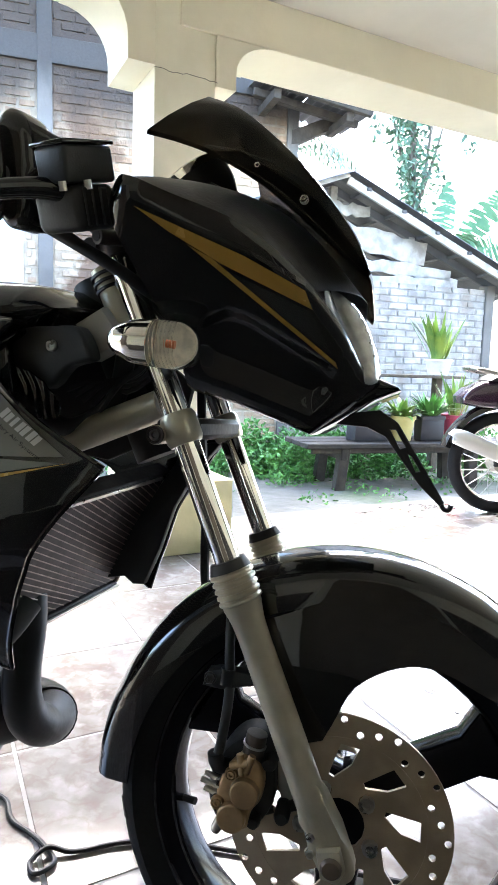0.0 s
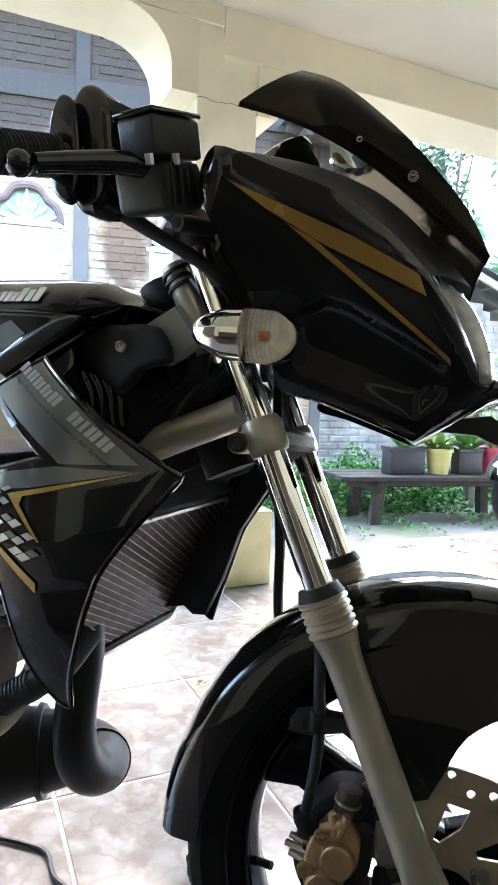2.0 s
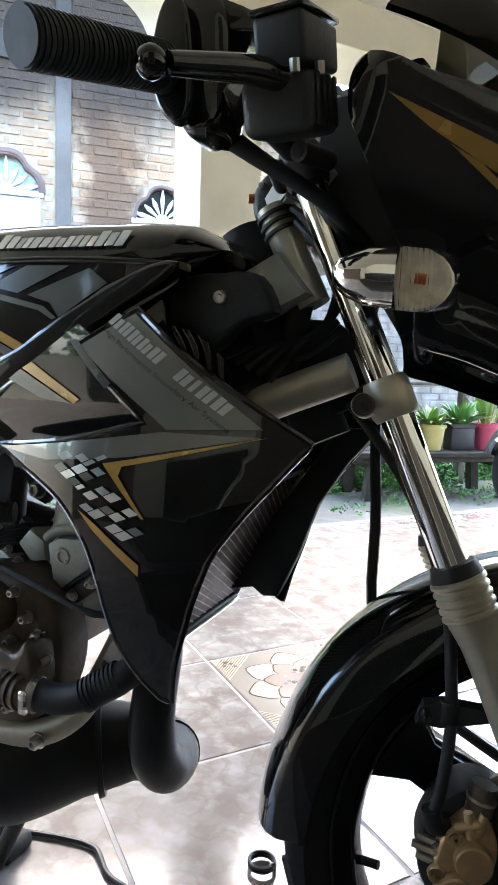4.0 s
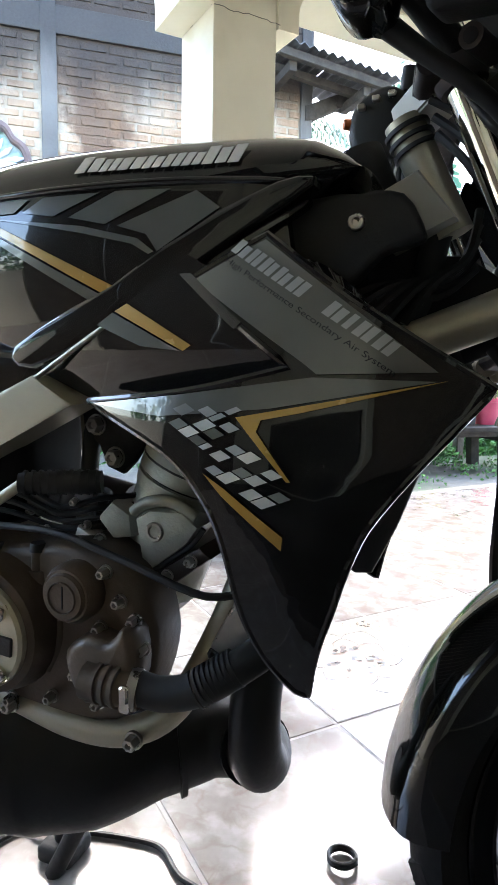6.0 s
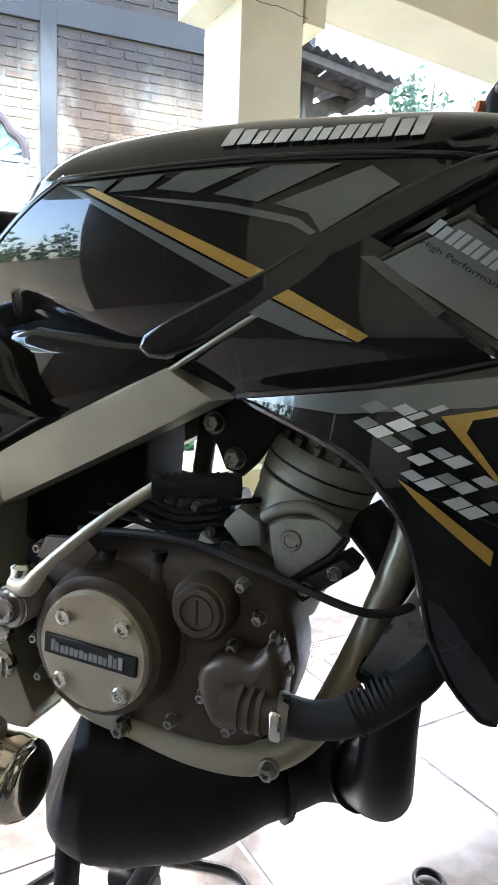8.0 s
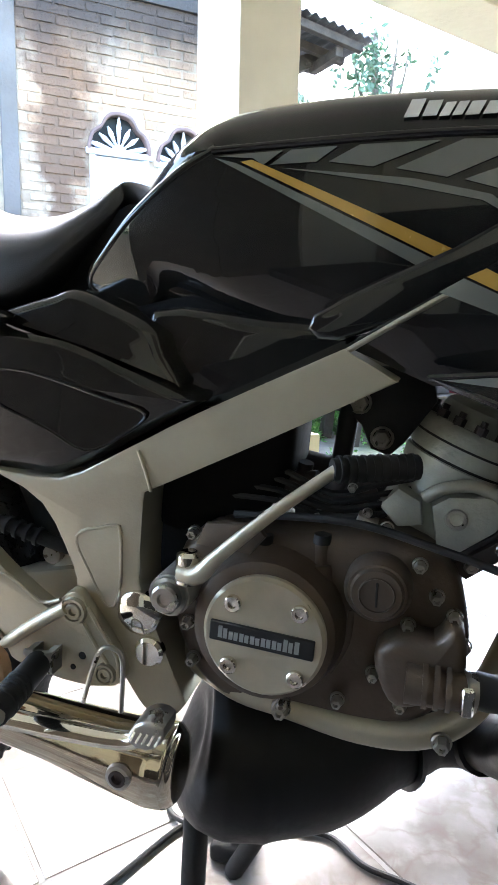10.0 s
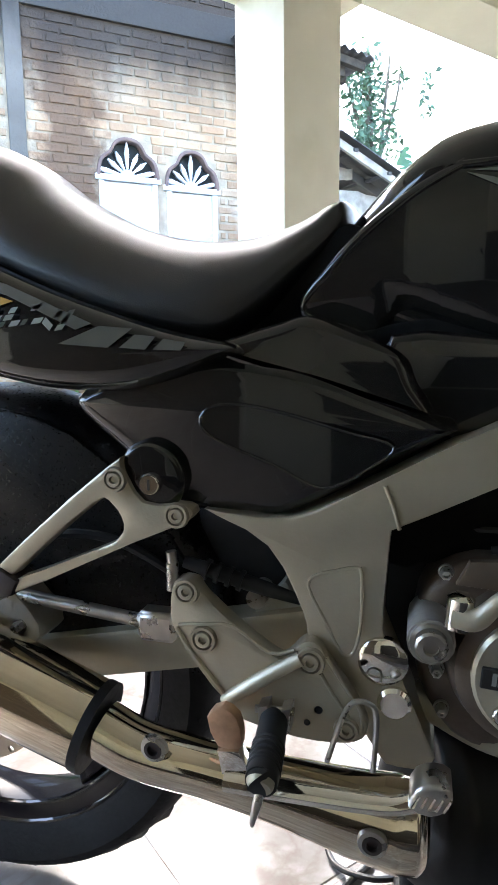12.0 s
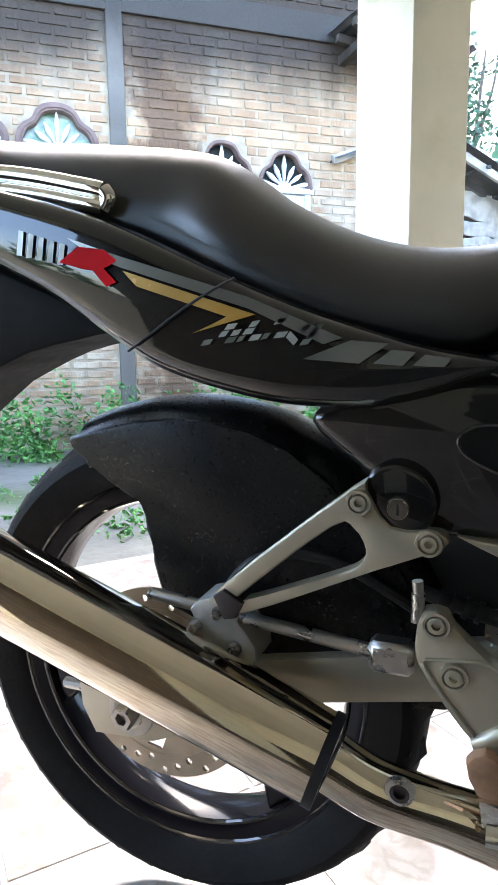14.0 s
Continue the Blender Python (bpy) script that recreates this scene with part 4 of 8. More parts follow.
def vine_tree(at, height, seed):
    """A slim forked tree overgrown by climbers that hang in clumps from it."""
    ob = thing("tree", "slim pale-barked tree overgrown with hanging climber leaves", "tree", at)
    rng = random.Random(seed)
    x, y, z = at
    part("trunk", tube([(x + 0.05, y, z), (x + 0.06, y, z + height * 0.4), (x - 0.02, y, z + height * 0.7), (x - 0.08, y, z + height)], [0.1, 0.075, 0.06, 0.035], 12, 6), M_BARK, ob)
    for k, (reach, top) in enumerate(((0.22, 0.98), (0.36, 0.93), (-0.28, 0.9), (-0.4, 0.99))):
        f = 0.62 + 0.03 * k
        part("limb", tube([(x, y, z + height * f), (x + reach * 0.45, y + 0.05, z + height * (f + 0.1)), (x + reach * 0.9, y, z + height * (top - 0.06)), (x + reach, y - 0.05, z + height * top)], [0.035, 0.028, 0.018, 0.008], 8, 6), M_BARK, ob)
    verts, faces = [], []

    def leaf(p, d, ln, w):
        s = d.cross(Vector((rng.uniform(-1, 1), rng.uniform(-1, 1), rng.uniform(-1, 1)))).normalized()
        i = len(verts)
        verts.extend([p, p + d * ln * 0.45 + s * w, p + d * ln, p + d * ln * 0.45 - s * w])
        faces.append((i, i + 1, i + 2, i + 3))

    for k in range(70):
        # one hanging strand: thick with leaves at its top, thin at its end
        up = rng.uniform(0.6, 1.0)
        spread = 0.08 + 0.36 * max(0.0, up - 0.62) / 0.38
        sx, sy, sz = x + rng.gauss(0.02, 0.6) * spread, y + rng.uniform(-0.3, 0.3), z + height * up
        run = rng.uniform(0.15, 0.6)
        for j in range(int(run * 60)):
            t = rng.random() ** 1.3
            p = Vector((sx + rng.gauss(0, 0.03 + 0.03 * (1 - t)), sy + rng.gauss(0, 0.05), sz - run * t))
            leaf(p, Vector((rng.uniform(-0.8, 0.8), rng.uniform(-0.8, 0.3), rng.uniform(-1.2, 0.2))).normalized(), rng.uniform(0.07, 0.15), rng.uniform(0.016, 0.034))
    me = bpy.data.meshes.new("crown")
    me.from_pydata(verts, [], faces)
    me.materials.append(M_FARLEAF)
    crown = new("crown", me)
    crown.parent = ob
    crown.matrix_parent_inverse = Matrix.Translation(at).inverted()


vine_tree((-1.6, 9.7, GROUND_Z), 4.75, 12)


def palm(at, height, seed, n=13, ln=2.2, hang=2.2, lean=(0, 0)):
    ob = thing("palm_tree", "slender palm with drooping feathery fronds against the white sky", "palm tree", at)
    rng = random.Random(seed)
    x, y, z = at
    tx, ty = x + lean[0], y + lean[1]
    part("trunk", tube([(x, y, z), (x + lean[0] * 0.4, y + lean[1] * 0.4, z + height * 0.5), (tx, ty, z + height)], [0.07, 0.045, 0.03], 10, 5), M_BARK, ob)
    bm = bmesh.new()
    for k in range(n):
        a = 6.283 * k / n + rng.uniform(-0.2, 0.2)
        d = Vector((math.cos(a), math.sin(a), rng.uniform(0.3, 1.0))).normalized()
        p = Vector((tx, ty, z + height))
        steps = 16
        L = ln * rng.uniform(0.8, 1.1)
        for i in range(steps):
            q = p + d * (L / steps)
            side = d.cross(Vector((0, 0, 1))).normalized()
            for sgn in (-1, 1):
                w = 0.42 * math.sin(math.pi * (0.1 + 0.85 * i / steps))
                tip = p + side * sgn * w * 0.8 + d * 0.15 + Vector((0, 0, -w * 0.7))
                leaf = [bm.verts.new(c) for c in (p, q.lerp(p, 0.5) + Vector((0, 0, 0.006)), tip)]
                bm.faces.new(leaf)
            p = q
            d = (d + Vector((0, 0, -hang / steps))).normalized()
    part("crown", bm, M_FARLEAF, ob, angle=80)


palm((-3.3, 9.0, GROUND_Z), 3.9, 7, ln=1.6, hang=2.4)

# ---- second motorcycle parked at the porch edge: its rear half is in view ----
moped = thing("parked_motorcycle", "dark small motorcycle with spoked wheels and pale muffler, parked", "motorcycle", (0.35, 4.2, 0))
MOP = Matrix.Translation((-0.057, 3.9, 0)) @ Matrix.Rotation(radians(24), 4, "Z")


def mp(name, bm, mat, parent=None, label="", angle=38):
    return part(name, bm, mat, parent or moped, label, angle, xf=MOP)


def spoked_wheel(x):
    c = (x, 0, 0.28)
    rim = mp("wheel_rim", lathe([(0.212, -0.022), (0.222, -0.02), (0.222, 0.02), (0.212, 0.022), (0.205, 0.0)], c, 40, closed=True), M_CHROME)
    mp("tyre", lathe([(0.222, -0.03), (0.245, -0.036), (0.268, -0.028), (0.28, -0.01), (0.28, 0.01), (0.268, 0.028), (0.245, 0.036), (0.222, 0.03)], c, 40, closed=True), M_TYRE, rim)
    mp("hub", lathe([(0, -0.06), (0.05, -0.06), (0.06, -0.03), (0.06, 0.03), (0.05, 0.06), (0, 0.06)], c, 20), M_ALLOY, rim)
    for k in range(28):
        a = 2 * math.pi * k / 28
        b = a + (0.5 if k % 2 else -0.5)
        s = 0.035 if k % 4 < 2 else -0.035
        mp("spoke", tube([(c[0] + 0.055 * math.cos(b), s, c[2] + 0.055 * math.sin(b)), (c[0] + 0.208 * math.cos(a), 0, c[2] + 0.208 * math.sin(a))], 0.0022, 5, 1), M_STEEL, rim)


spoked_wheel(0.0)
spoked_wheel(1.22)
mp("muffler", tube([(-0.3, -0.13, 0.43), (-0.25, -0.13, 0.42), (0.1, -0.12, 0.29), (0.35, -0.1, 0.22), (0.6, -0.08, 0.22)], [0.03, 0.045, 0.045, 0.022, 0.018], 16), M_SILVERPALE, None, "pale silver muffler")
mp("rear_mudguard", lathe([(0.3, -0.055), (0.325, -0.05), (0.335, 0), (0.325, 0.05), (0.3, 0.055), (0.328, 0.0)], (0.0, 0, 0.28), 24, 40, 165, closed=True), M_PAINT)
mp("tail_body", plate([(-0.25, 0.6), (-0.15, 0.72), (0.1, 0.72), (0.5, 0.66), (0.75, 0.6), (0.7, 0.45), (0.35, 0.42), (0.1, 0.56)], -0.1, 0.1, 0.03, 3, smooth=3, both=True), M_PURPLE, None, "dark purple side panels")
mp("seat", plate([(-0.12, 0.73), (0.05, 0.79), (0.3, 0.78), (0.55, 0.74), (0.6, 0.69), (0.3, 0.71), (0.05, 0.73)], -0.11, 0.11, 0.03, 3, smooth=3, both=True), M_SEAT)
mp("grab_rail", tube([(0.12, -0.12, 0.74), (-0.1, -0.12, 0.77), (-0.2, -0.08, 0.79), (-0.2, 0.08, 0.79), (-0.1, 0.12, 0.77), (0.12, 0.12, 0.74)], 0.012, 10), M_STEEL)
mp("engine", box(0.4, 0.75, -0.12, 0.12, 0.22, 0.42, 0.04, 3), M_ENGINE)
mp("swing_arm", box(-0.05, 0.45, -0.075, -0.05, 0.265, 0.305, 0.006), M_MATT)
mp("shock", tube([(0.0, -0.09, 0.3), (0.12, -0.1, 0.6)], 0.022, 12, 8), M_CHROME)
mp("leg_shield", plate([(0.75, 0.35), (0.95, 0.8), (1.1, 0.85), (1.0, 0.6), (0.9, 0.3)], -0.16, 0.16, 0.02, 2, smooth=3), M_PURPLE)
mp("fork", tube([(1.22, -0.07, 0.28), (1.05, -0.07, 0.85)], 0.022, 12, 2, bm=tube([(1.22, 0.07, 0.28), (1.05, 0.07, 0.85)], 0.022, 12, 2)), M_STEEL)
mp("handlebar", tube([(0.95, -0.33, 0.98), (1.03, -0.1, 0.95), (1.03, 0.1, 0.95), (0.95, 0.33, 0.98)], 0.012, 10), M_MATT)
mp("side_stand", tube([(0.5, 0.1, 0.24), (0.47, 0.24, 0.008)], 0.012, 8, 2), M_MATT)

# ---- the motorcycle: x forward, its middle plane at y = Y0 ----
Y0, YB = 0.86, 0.84  # middle planes of the steered front end and of the body
bike = thing("motorcycle", "glossy black sport motorcycle with gold decals on its centre stand", "motorcycle", (-0.75, Y0, 0))
# the front end is steered to the left about the inclined steering axis
AXIS_P, RAKE = Vector((-0.36, Y0, 0.80)), radians(25)
STEER = Matrix.Translation(AXIS_P) @ Matrix.Rotation(radians(12), 4, Vector((-math.sin(RAKE), 0, math.cos(RAKE)))) @ Matrix.Translation(-AXIS_P)


def bp(name, bm, mat, parent=None, label="", angle=38):
    return part(name, bm, mat, parent or bike, label, angle)


def fp(name, bm, mat, parent=None, label="", angle=38):
    return part(name, bm, mat, parent or bike, label, angle, xf=STEER)


def mirror(y):
    return 1.64 - y


def block(pts, half, bev, segs=4, smooth=4, squeeze=None, mid=None, limit=None, crown=0.45, dome=0.0):
    """A body with a side outline and rounded rims of radius bev; squeeze narrows it by place, dome slopes its rounding."""
    mid = YB if mid is None else mid
    lp = curve_pts(pts, smooth)
    n = len(lp)
    area = sum(lp[i][0] * lp[(i + 1) % n][1] - lp[(i + 1) % n][0] * lp[i][1] for i in range(n))
    nrm = []
    for i in range(n):
        a, b = Vector(lp[i - 1]), Vector(lp[(i + 1) % n])
        d = (b - a).normalized()
        q = Vector((d.y, -d.x)) if area > 0 else Vector((-d.y, d.x))
        nrm.append(q)
    # the rounding shrinks where the body is thin, so that the rims never cross
    room = []
    for (px, pz), q in zip(lp, nrm):
        best = 9.0
        for i in range(n):
            (ax, az), (bx, bz) = lp[i], lp[(i + 1) % n]
            ex, ez = bx - ax, bz - az
            den = -q.x * ez + q.y * ex
            if abs(den) > 1e-12:
                t = ((ax - px) * ez - (az - pz) * ex) / den
                s = ((ax - px) * -q.y + (az - pz) * q.x) / den
                if t > 1e-4 and -1e-6 <= s <= 1 + 1e-6:
                    best = min(best, t)
        room.append(min(bev, (crown if q.y > 0 else 0.9 - crown) * best))
    # and where the outline turns tightly
    step = [math.dist(lp[i], lp[(i + 1) % n]) for i in range(n)]
    for i in range(n):
        turn = nrm[i - 1].angle(nrm[(i + 1) % n], 0.0)
        if turn > 0.02:
            room[i] = min(room[i], 0.8 * (step[i - 1] + step[i]) / turn)
        if limit:
            room[i] = min(room[i], limit(*lp[i]))
    for _ in range(3):
        for i in range(n):
            room[i] = min(room[i], room[i - 1] + 0.5 * step[i - 1])
        for i in range(n - 1, -1, -1):
            room[i] = min(room[i], room[(i + 1) % n] + 0.5 * step[i])
    for _ in range(6):
        room = [min(room[i], (room[i - 1] + room[i] + room[(i + 1) % n]) / 3) for i in range(n)]
    bm = bmesh.new()
    rings = []
    for sgn in (-1, 1):
        for k in (range(segs, -1, -1) if sgn < 0 else range(segs + 1)):
            a = math.pi / 2 * k / segs
            d, y = dome * math.sin(a) + (1 - dome) * (1 - math.cos(a)), half - bev + bev * math.sin(a)
            rings.append([bm.verts.new((p[0] - q.x * d * b, mid + sgn * y, p[1] - q.y * d * b)) for p, q, b in zip(lp, nrm, room)])
    for a, b in zip(rings, rings[1:]):
        for i in range(n):
            bm.faces.new((a[i], a[(i + 1) % n], b[(i + 1) % n], b[i]))
    bm.faces.new(rings[0])
    bm.faces.new(rings[-1])
    if squeeze:
        for v in bm.verts:
            v.co.y = mid + (v.co.y - mid) * squeeze(v.co.x, v.co.z)
    return bm


# ---- wheels ----
def wheel(name, c, radius, width, put, spokes, start, rim_r):
    w = width / 2
    prof = []
    for k in range(15):
        a = math.pi * k / 14
        prof.append((radius - 0.042 + 0.042 * math.sin(a) ** 0.6, -w * math.cos(a) * (1.0 if 0 < k < 14 else 0.98)))
    prof = [(rim_r + 0.02, -0.0285), (rim_r + 0.03, -w * 0.8)] + prof[1:-1] + [(rim_r + 0.03, w * 0.8), (rim_r + 0.02, 0.0285)]
    rim_prof = [(rim_r + 0.024, -0.029), (rim_r + 0.022, -0.032), (rim_r + 0.012, -0.03), (rim_r + 0.006, -0.027), (rim_r - 0.002, -0.024), (rim_r - 0.006, -0.01), (rim_r - 0.006, 0.01),
                (rim_r - 0.002, 0.024), (rim_r + 0.012, 0.03), (rim_r + 0.022, 0.032), (rim_r + 0.024, 0.029), (rim_r + 0.01, 0.02), (rim_r + 0.01, -0.02)]
    bm = lathe(rim_prof, c, 64, closed=True)
    rim = put(name, bm, M_RIM, None, "black cast alloy wheel")
    for yy in (-0.0315, 0.0315):
        put("rim_edge", lathe([(rim_r + 0.022 + 0.003 * math.cos(a), yy + 0.003 * math.sin(a)) for a in (0, 1.05, 2.1, 3.14, 4.19, 5.24)], c, 64, closed=True), M_PAINT, rim)
        put("rim_edge", lathe([(rim_r + 0.001 + 0.003 * math.cos(a), yy * 0.8 + 0.003 * math.sin(a)) for a in (0, 1.05, 2.1, 3.14, 4.19, 5.24)], c, 64, closed=True), M_PAINT, rim)
    tyre = put("tyre", lathe(prof, c, 72), M_TYRE, rim, "worn black rubber tyre")
    # tread grooves as raised blocks along the shoulders
    for side in (-1, 1):
        for k in range(36):
            a = radians(10 * k + (5 if side > 0 else 0))
            m = Matrix.Translation(c) @ Matrix.Rotation(-a, 4, "Y") @ Matrix.Translation((radius - 0.0098, side * w * 0.55, 0)) @ Matrix.Rotation(radians(side * 32), 4, "Z") @ Matrix.Rotation(radians(25), 4, "X")
            put("tread_block", box(-0.004, 0.005, -w * 0.3, w * 0.3, -0.014, 0.014, 0.002, m=m), M_TYRE, tyre)
    put("hub", lathe([(0.0, -0.05), (0.03, -0.05), (0.034, -0.045), (0.034, 0.045), (0.03, 0.05), (0, 0.05)], c, 24), M_RIM, rim)
    for k in range(spokes):
        a = radians(start + 360 / spokes * k)
        m = Matrix.Translation(c) @ Matrix.Rotation(-a, 4, "Y")
        pts = [(0.02, -0.036), (0.09, -0.025), (rim_r - 0.04, -0.024), (rim_r - 0.006, -0.046), (rim_r - 0.004, 0.046), (rim_r - 0.04, 0.024), (0.09, 0.025), (0.02, 0.036)]
        bm = plate(pts, -0.02, 0.02, 0.006, 2, both=True)
        bmesh.ops.transform(bm, matrix=m, verts=bm.verts)
        put("spoke", bm, M_RIM, rim)
    return rim


def disc(c, r, put, parent, windows=9):
    """A drilled disc on a windowed carrier; the holes go right through."""
    ring = [(c[0] + r * math.cos(a), c[2] + r * math.sin(a)) for a in (2 * math.pi * k / 72 for k in range(72))]
    holes = [[(c[0] + 0.03 * math.cos(a), c[2] + 0.03 * math.sin(a)) for a in (2 * math.pi * k / 16 for k in range(16))]]
    for k in range(36):
        a, q = 2 * math.pi * k / 36, r * (0.95, 0.895, 0.84)[k % 3]
        holes.append([(c[0] + q * math.cos(a) + 0.0042 * math.cos(b), c[2] + q * math.sin(a) + 0.0042 * math.sin(b)) for b in (2 * math.pi * m / 8 for m in range(8))])
    for k in range(windows):
        a = 2 * math.pi * k / windows
        holes.append([(c[0] + q * r * math.cos(a + t), c[2] + q * r * math.sin(a + t)) for q, t in ((0.72, -0.04), (0.73, 0.2), (0.45, 0.42), (0.42, 0.32), (0.55, 0.02))])
    d = put("brake_disc", plate(ring, c[1] - 0.002, c[1] + 0.002, 0, holes=holes), M_DISC, parent, "drilled steel brake disc")
    put("disc_band", lathe([(r * 0.79, -0.0028), (r * 0.775, -0.0028), (r * 0.775, -0.0015), (r * 0.79, -0.0015)], c, 72, closed=True), M_DISC, d)
    for k in range(5):
        a = radians(44 + 72 * k)
        b = (c[0] + 0.042 * math.cos(a), c[1] - 0.002, c[2] + 0.042 * math.sin(a))
        put("disc_bolt", lathe([(0, -0.003), (0.004, -0.003), (0.005, -0.006), (0.009, -0.006), (0.0095, 0.0)], b, 10), M_STEEL, d)
    return d


FRONT_C, REAR_C = (-0.128, Y0, 0.268), (-1.382, 0.825, 0.326)
fwheel = wheel("front_wheel", FRONT_C, 0.276, 0.088, fp, 3, 30, 0.203)
disc((FRONT_C[0], Y0 - 0.052, FRONT_C[2]), 0.126, fp, fwheel)
rwheel = wheel("rear_wheel", REAR_C, 0.293, 0.1, bp, 3, 75, 0.206)
disc((REAR_C[0], REAR_C[1] - 0.073, REAR_C[2]), 0.114, bp, rwheel, 7)
fp("valve", tube([(-0.33, 0.855, 0.235), (-0.305, 0.845, 0.238)], 0.0045, 8, 2), M_RUBBER, fwheel)

# ---- front fork ----
def on_fork(s, side=-1, out=0.1):
    """A point on the fork leg; s from 0 at the axle to 1 at the top clamp."""
    return (-0.132 - 0.272 * s, Y0 + side * out, 0.262 + 0.628 * s)


for side in (-1, 1):
    leg = fp("fork_slider", tube([on_fork(0.03, side), on_fork(0.2, side), on_fork(0.34, side), on_fork(0.38, side), on_fork(0.405, side), on_fork(0.412, side)], [0.0178, 0.0176, 0.0172, 0.0182, 0.0215, 0.022], 20, 4), M_FORK, None, "satin silver lower fork leg")
    yl = Y0 + side * 0.1
    fp("leg_casting", plate([(-0.176, 0.345), (-0.158, 0.35), (-0.131, 0.308), (-0.108, 0.266), (-0.107, 0.248), (-0.121, 0.239), (-0.141, 0.246), (-0.16, 0.288), (-0.174, 0.322)], yl - 0.0165, yl + 0.0165, 0.009, 4, smooth=3, both=True), M_FORK, leg)
    fp("axle_pad", plate([(-0.146, 0.278), (-0.122, 0.284), (-0.115, 0.262), (-0.121, 0.25), (-0.14, 0.25)], yl + side * 0.021 - 0.004, yl + side * 0.021 + 0.006, 0.003, 2), M_FORK, leg)
    fp("axle_end", lathe([(0, -0.0055), (0.009, -0.0055), (0.011, -0.003), (0.0115, 0.004)], (-0.1295, yl - 0.024, 0.265), 22), M_ENGINE, leg)
    for q in ((-0.153, 0.288), (-0.152, 0.27)):
        bolt("pinch_bolt", leg, (q[0], yl - 0.014, q[1]), 0.0048, M_STEEL, STEER, 0.006)
    fp("stanchion", tube([on_fork(0.4, side), on_fork(1.06, side)], 0.0148, 20, 2), M_CHROME, leg, "polished fork tube")
    fp("dust_seal", tube([on_fork(0.464, side), on_fork(0.48, side)], [0.0235, 0.0195], 20, 1), M_RUBBER, leg)
    fp("boot", tube([on_fork(0.41, side), on_fork(0.464, side)], 0.0215, 20, 1), M_FORK, leg)
    for k in range(5):
        fp("seal_ring", tube([on_fork(0.412 + 0.0105 * k, side), on_fork(0.4145 + 0.0105 * k, side), on_fork(0.4175 + 0.0105 * k, side), on_fork(0.42 + 0.0105 * k, side)], [0.0225, 0.0245, 0.0245, 0.0225], 20, 1), M_FORK, leg)
# lower and upper clamps
for s, nm in ((0.70, "lower_clamp"), (1.02, "top_clamp")):
    cl = None
    for side in (-1, 1):
        a, b = on_fork(s - 0.018, side), on_fork(s + 0.018, side)
        bm = tube([on_fork(s - 0.026, side), a, b, on_fork(s + 0.026, side)], [0.018, 0.0205, 0.0205, 0.018], 24, 1)
        c = on_fork(s, side)
        tube([(c[0] - 0.022, Y0 + side * 0.1 - 0.02, c[2] - 0.008), (c[0] - 0.022, Y0 + side * 0.1 + 0.018, c[2] - 0.008)], 0.0105 if nm == "lower_clamp" else 0.008, 18, 1, bm=bm)
        box(c[0] - 0.022, c[0], Y0 + side * 0.1 - 0.014, Y0 + side * 0.1 + 0.012, c[2] - 0.016, c[2] + 0.006, 0.005, 2, bm=bm)
        ob = fp(nm, bm, M_FORK if nm == "lower_clamp" else M_ALLOYDARK, cl)
        cl = cl or ob
        if side < 0 and nm == "lower_clamp":
            socket_bolt("pinch_bolt", cl, (c[0] - 0.022, Y0 - 0.12, c[2] - 0.008), 0.0062, M_ALLOYDARK, STEER)
    c = on_fork(s, 0)
    fp("yoke", box(c[0] - 0.03, c[0] + 0.02, Y0 - 0.1, Y0 + 0.1, c[2] - 0.012, c[2] + 0.012, 0.006), M_MATT, cl)
bm = bmesh.new()
face = [Vector(p) for p in ((-0.457, 0.817, 0.898), (-0.45, 0.824, 0.88), (-0.407, 0.74, 0.893), (-0.423, 0.764, 0.917))]
near_q = [bm.verts.new(p) for p in face]
far_q = [bm.verts.new(p + Vector((0.03, 0.02, 0.004))) for p in face]
bm.faces.new(near_q)
bm.faces.new(far_q)
for k in range(4):
    bm.faces.new((near_q[k], near_q[(k + 1) % 4], far_q[(k + 1) % 4], far_q[k]))
bmesh.ops.bevel(bm, geom=list(bm.edges), offset=0.002, segments=2, affect="EDGES")
fp("yoke_plate", bm, M_TANKPL, cl, "grey cast upper yoke")
bp("steering_head", tube([(-0.39, Y0, 0.66), (-0.49, Y0, 0.88)], 0.03, 18, 3), M_MATT, None, "black steering head tube")

# front caliper with bracket and hose
cal = fp("brake_caliper", plate([(-0.262, 0.296), (-0.256, 0.322), (-0.243, 0.34), (-0.232, 0.349), (-0.22, 0.346), (-0.21, 0.328), (-0.211, 0.303), (-0.222, 0.286), (-0.225, 0.268), (-0.242, 0.262), (-0.257, 0.27)], 0.766, 0.785, 0.004, 3, smooth=3), M_CALIPER, None, "worn gold front brake caliper with a black body")
for cx, cz in ((-0.229, 0.309), (-0.242, 0.28)):
    fp("piston_cover", lathe([(0, -0.0085), (0.0142, -0.0085), (0.0158, -0.0072), (0.0163, -0.0035), (0.0166, 0)], (cx, 0.766, cz), 28), M_CALIPER, cal)
fp("caliper_body", plate([(-0.275, 0.295), (-0.268, 0.325), (-0.25, 0.352), (-0.23, 0.362), (-0.205, 0.358), (-0.198, 0.33), (-0.2, 0.29), (-0.218, 0.262), (-0.245, 0.255), (-0.265, 0.265)], 0.782, 0.83, 0.005, 2, smooth=3), M_MATT, cal)
fp("caliper_barrel", tube([(-0.226, 0.782, 0.335), (-0.224, 0.78, 0.352), (-0.221, 0.78, 0.37)], [0.0125, 0.012, 0.0115], 16, 2), M_ENGINE, cal)
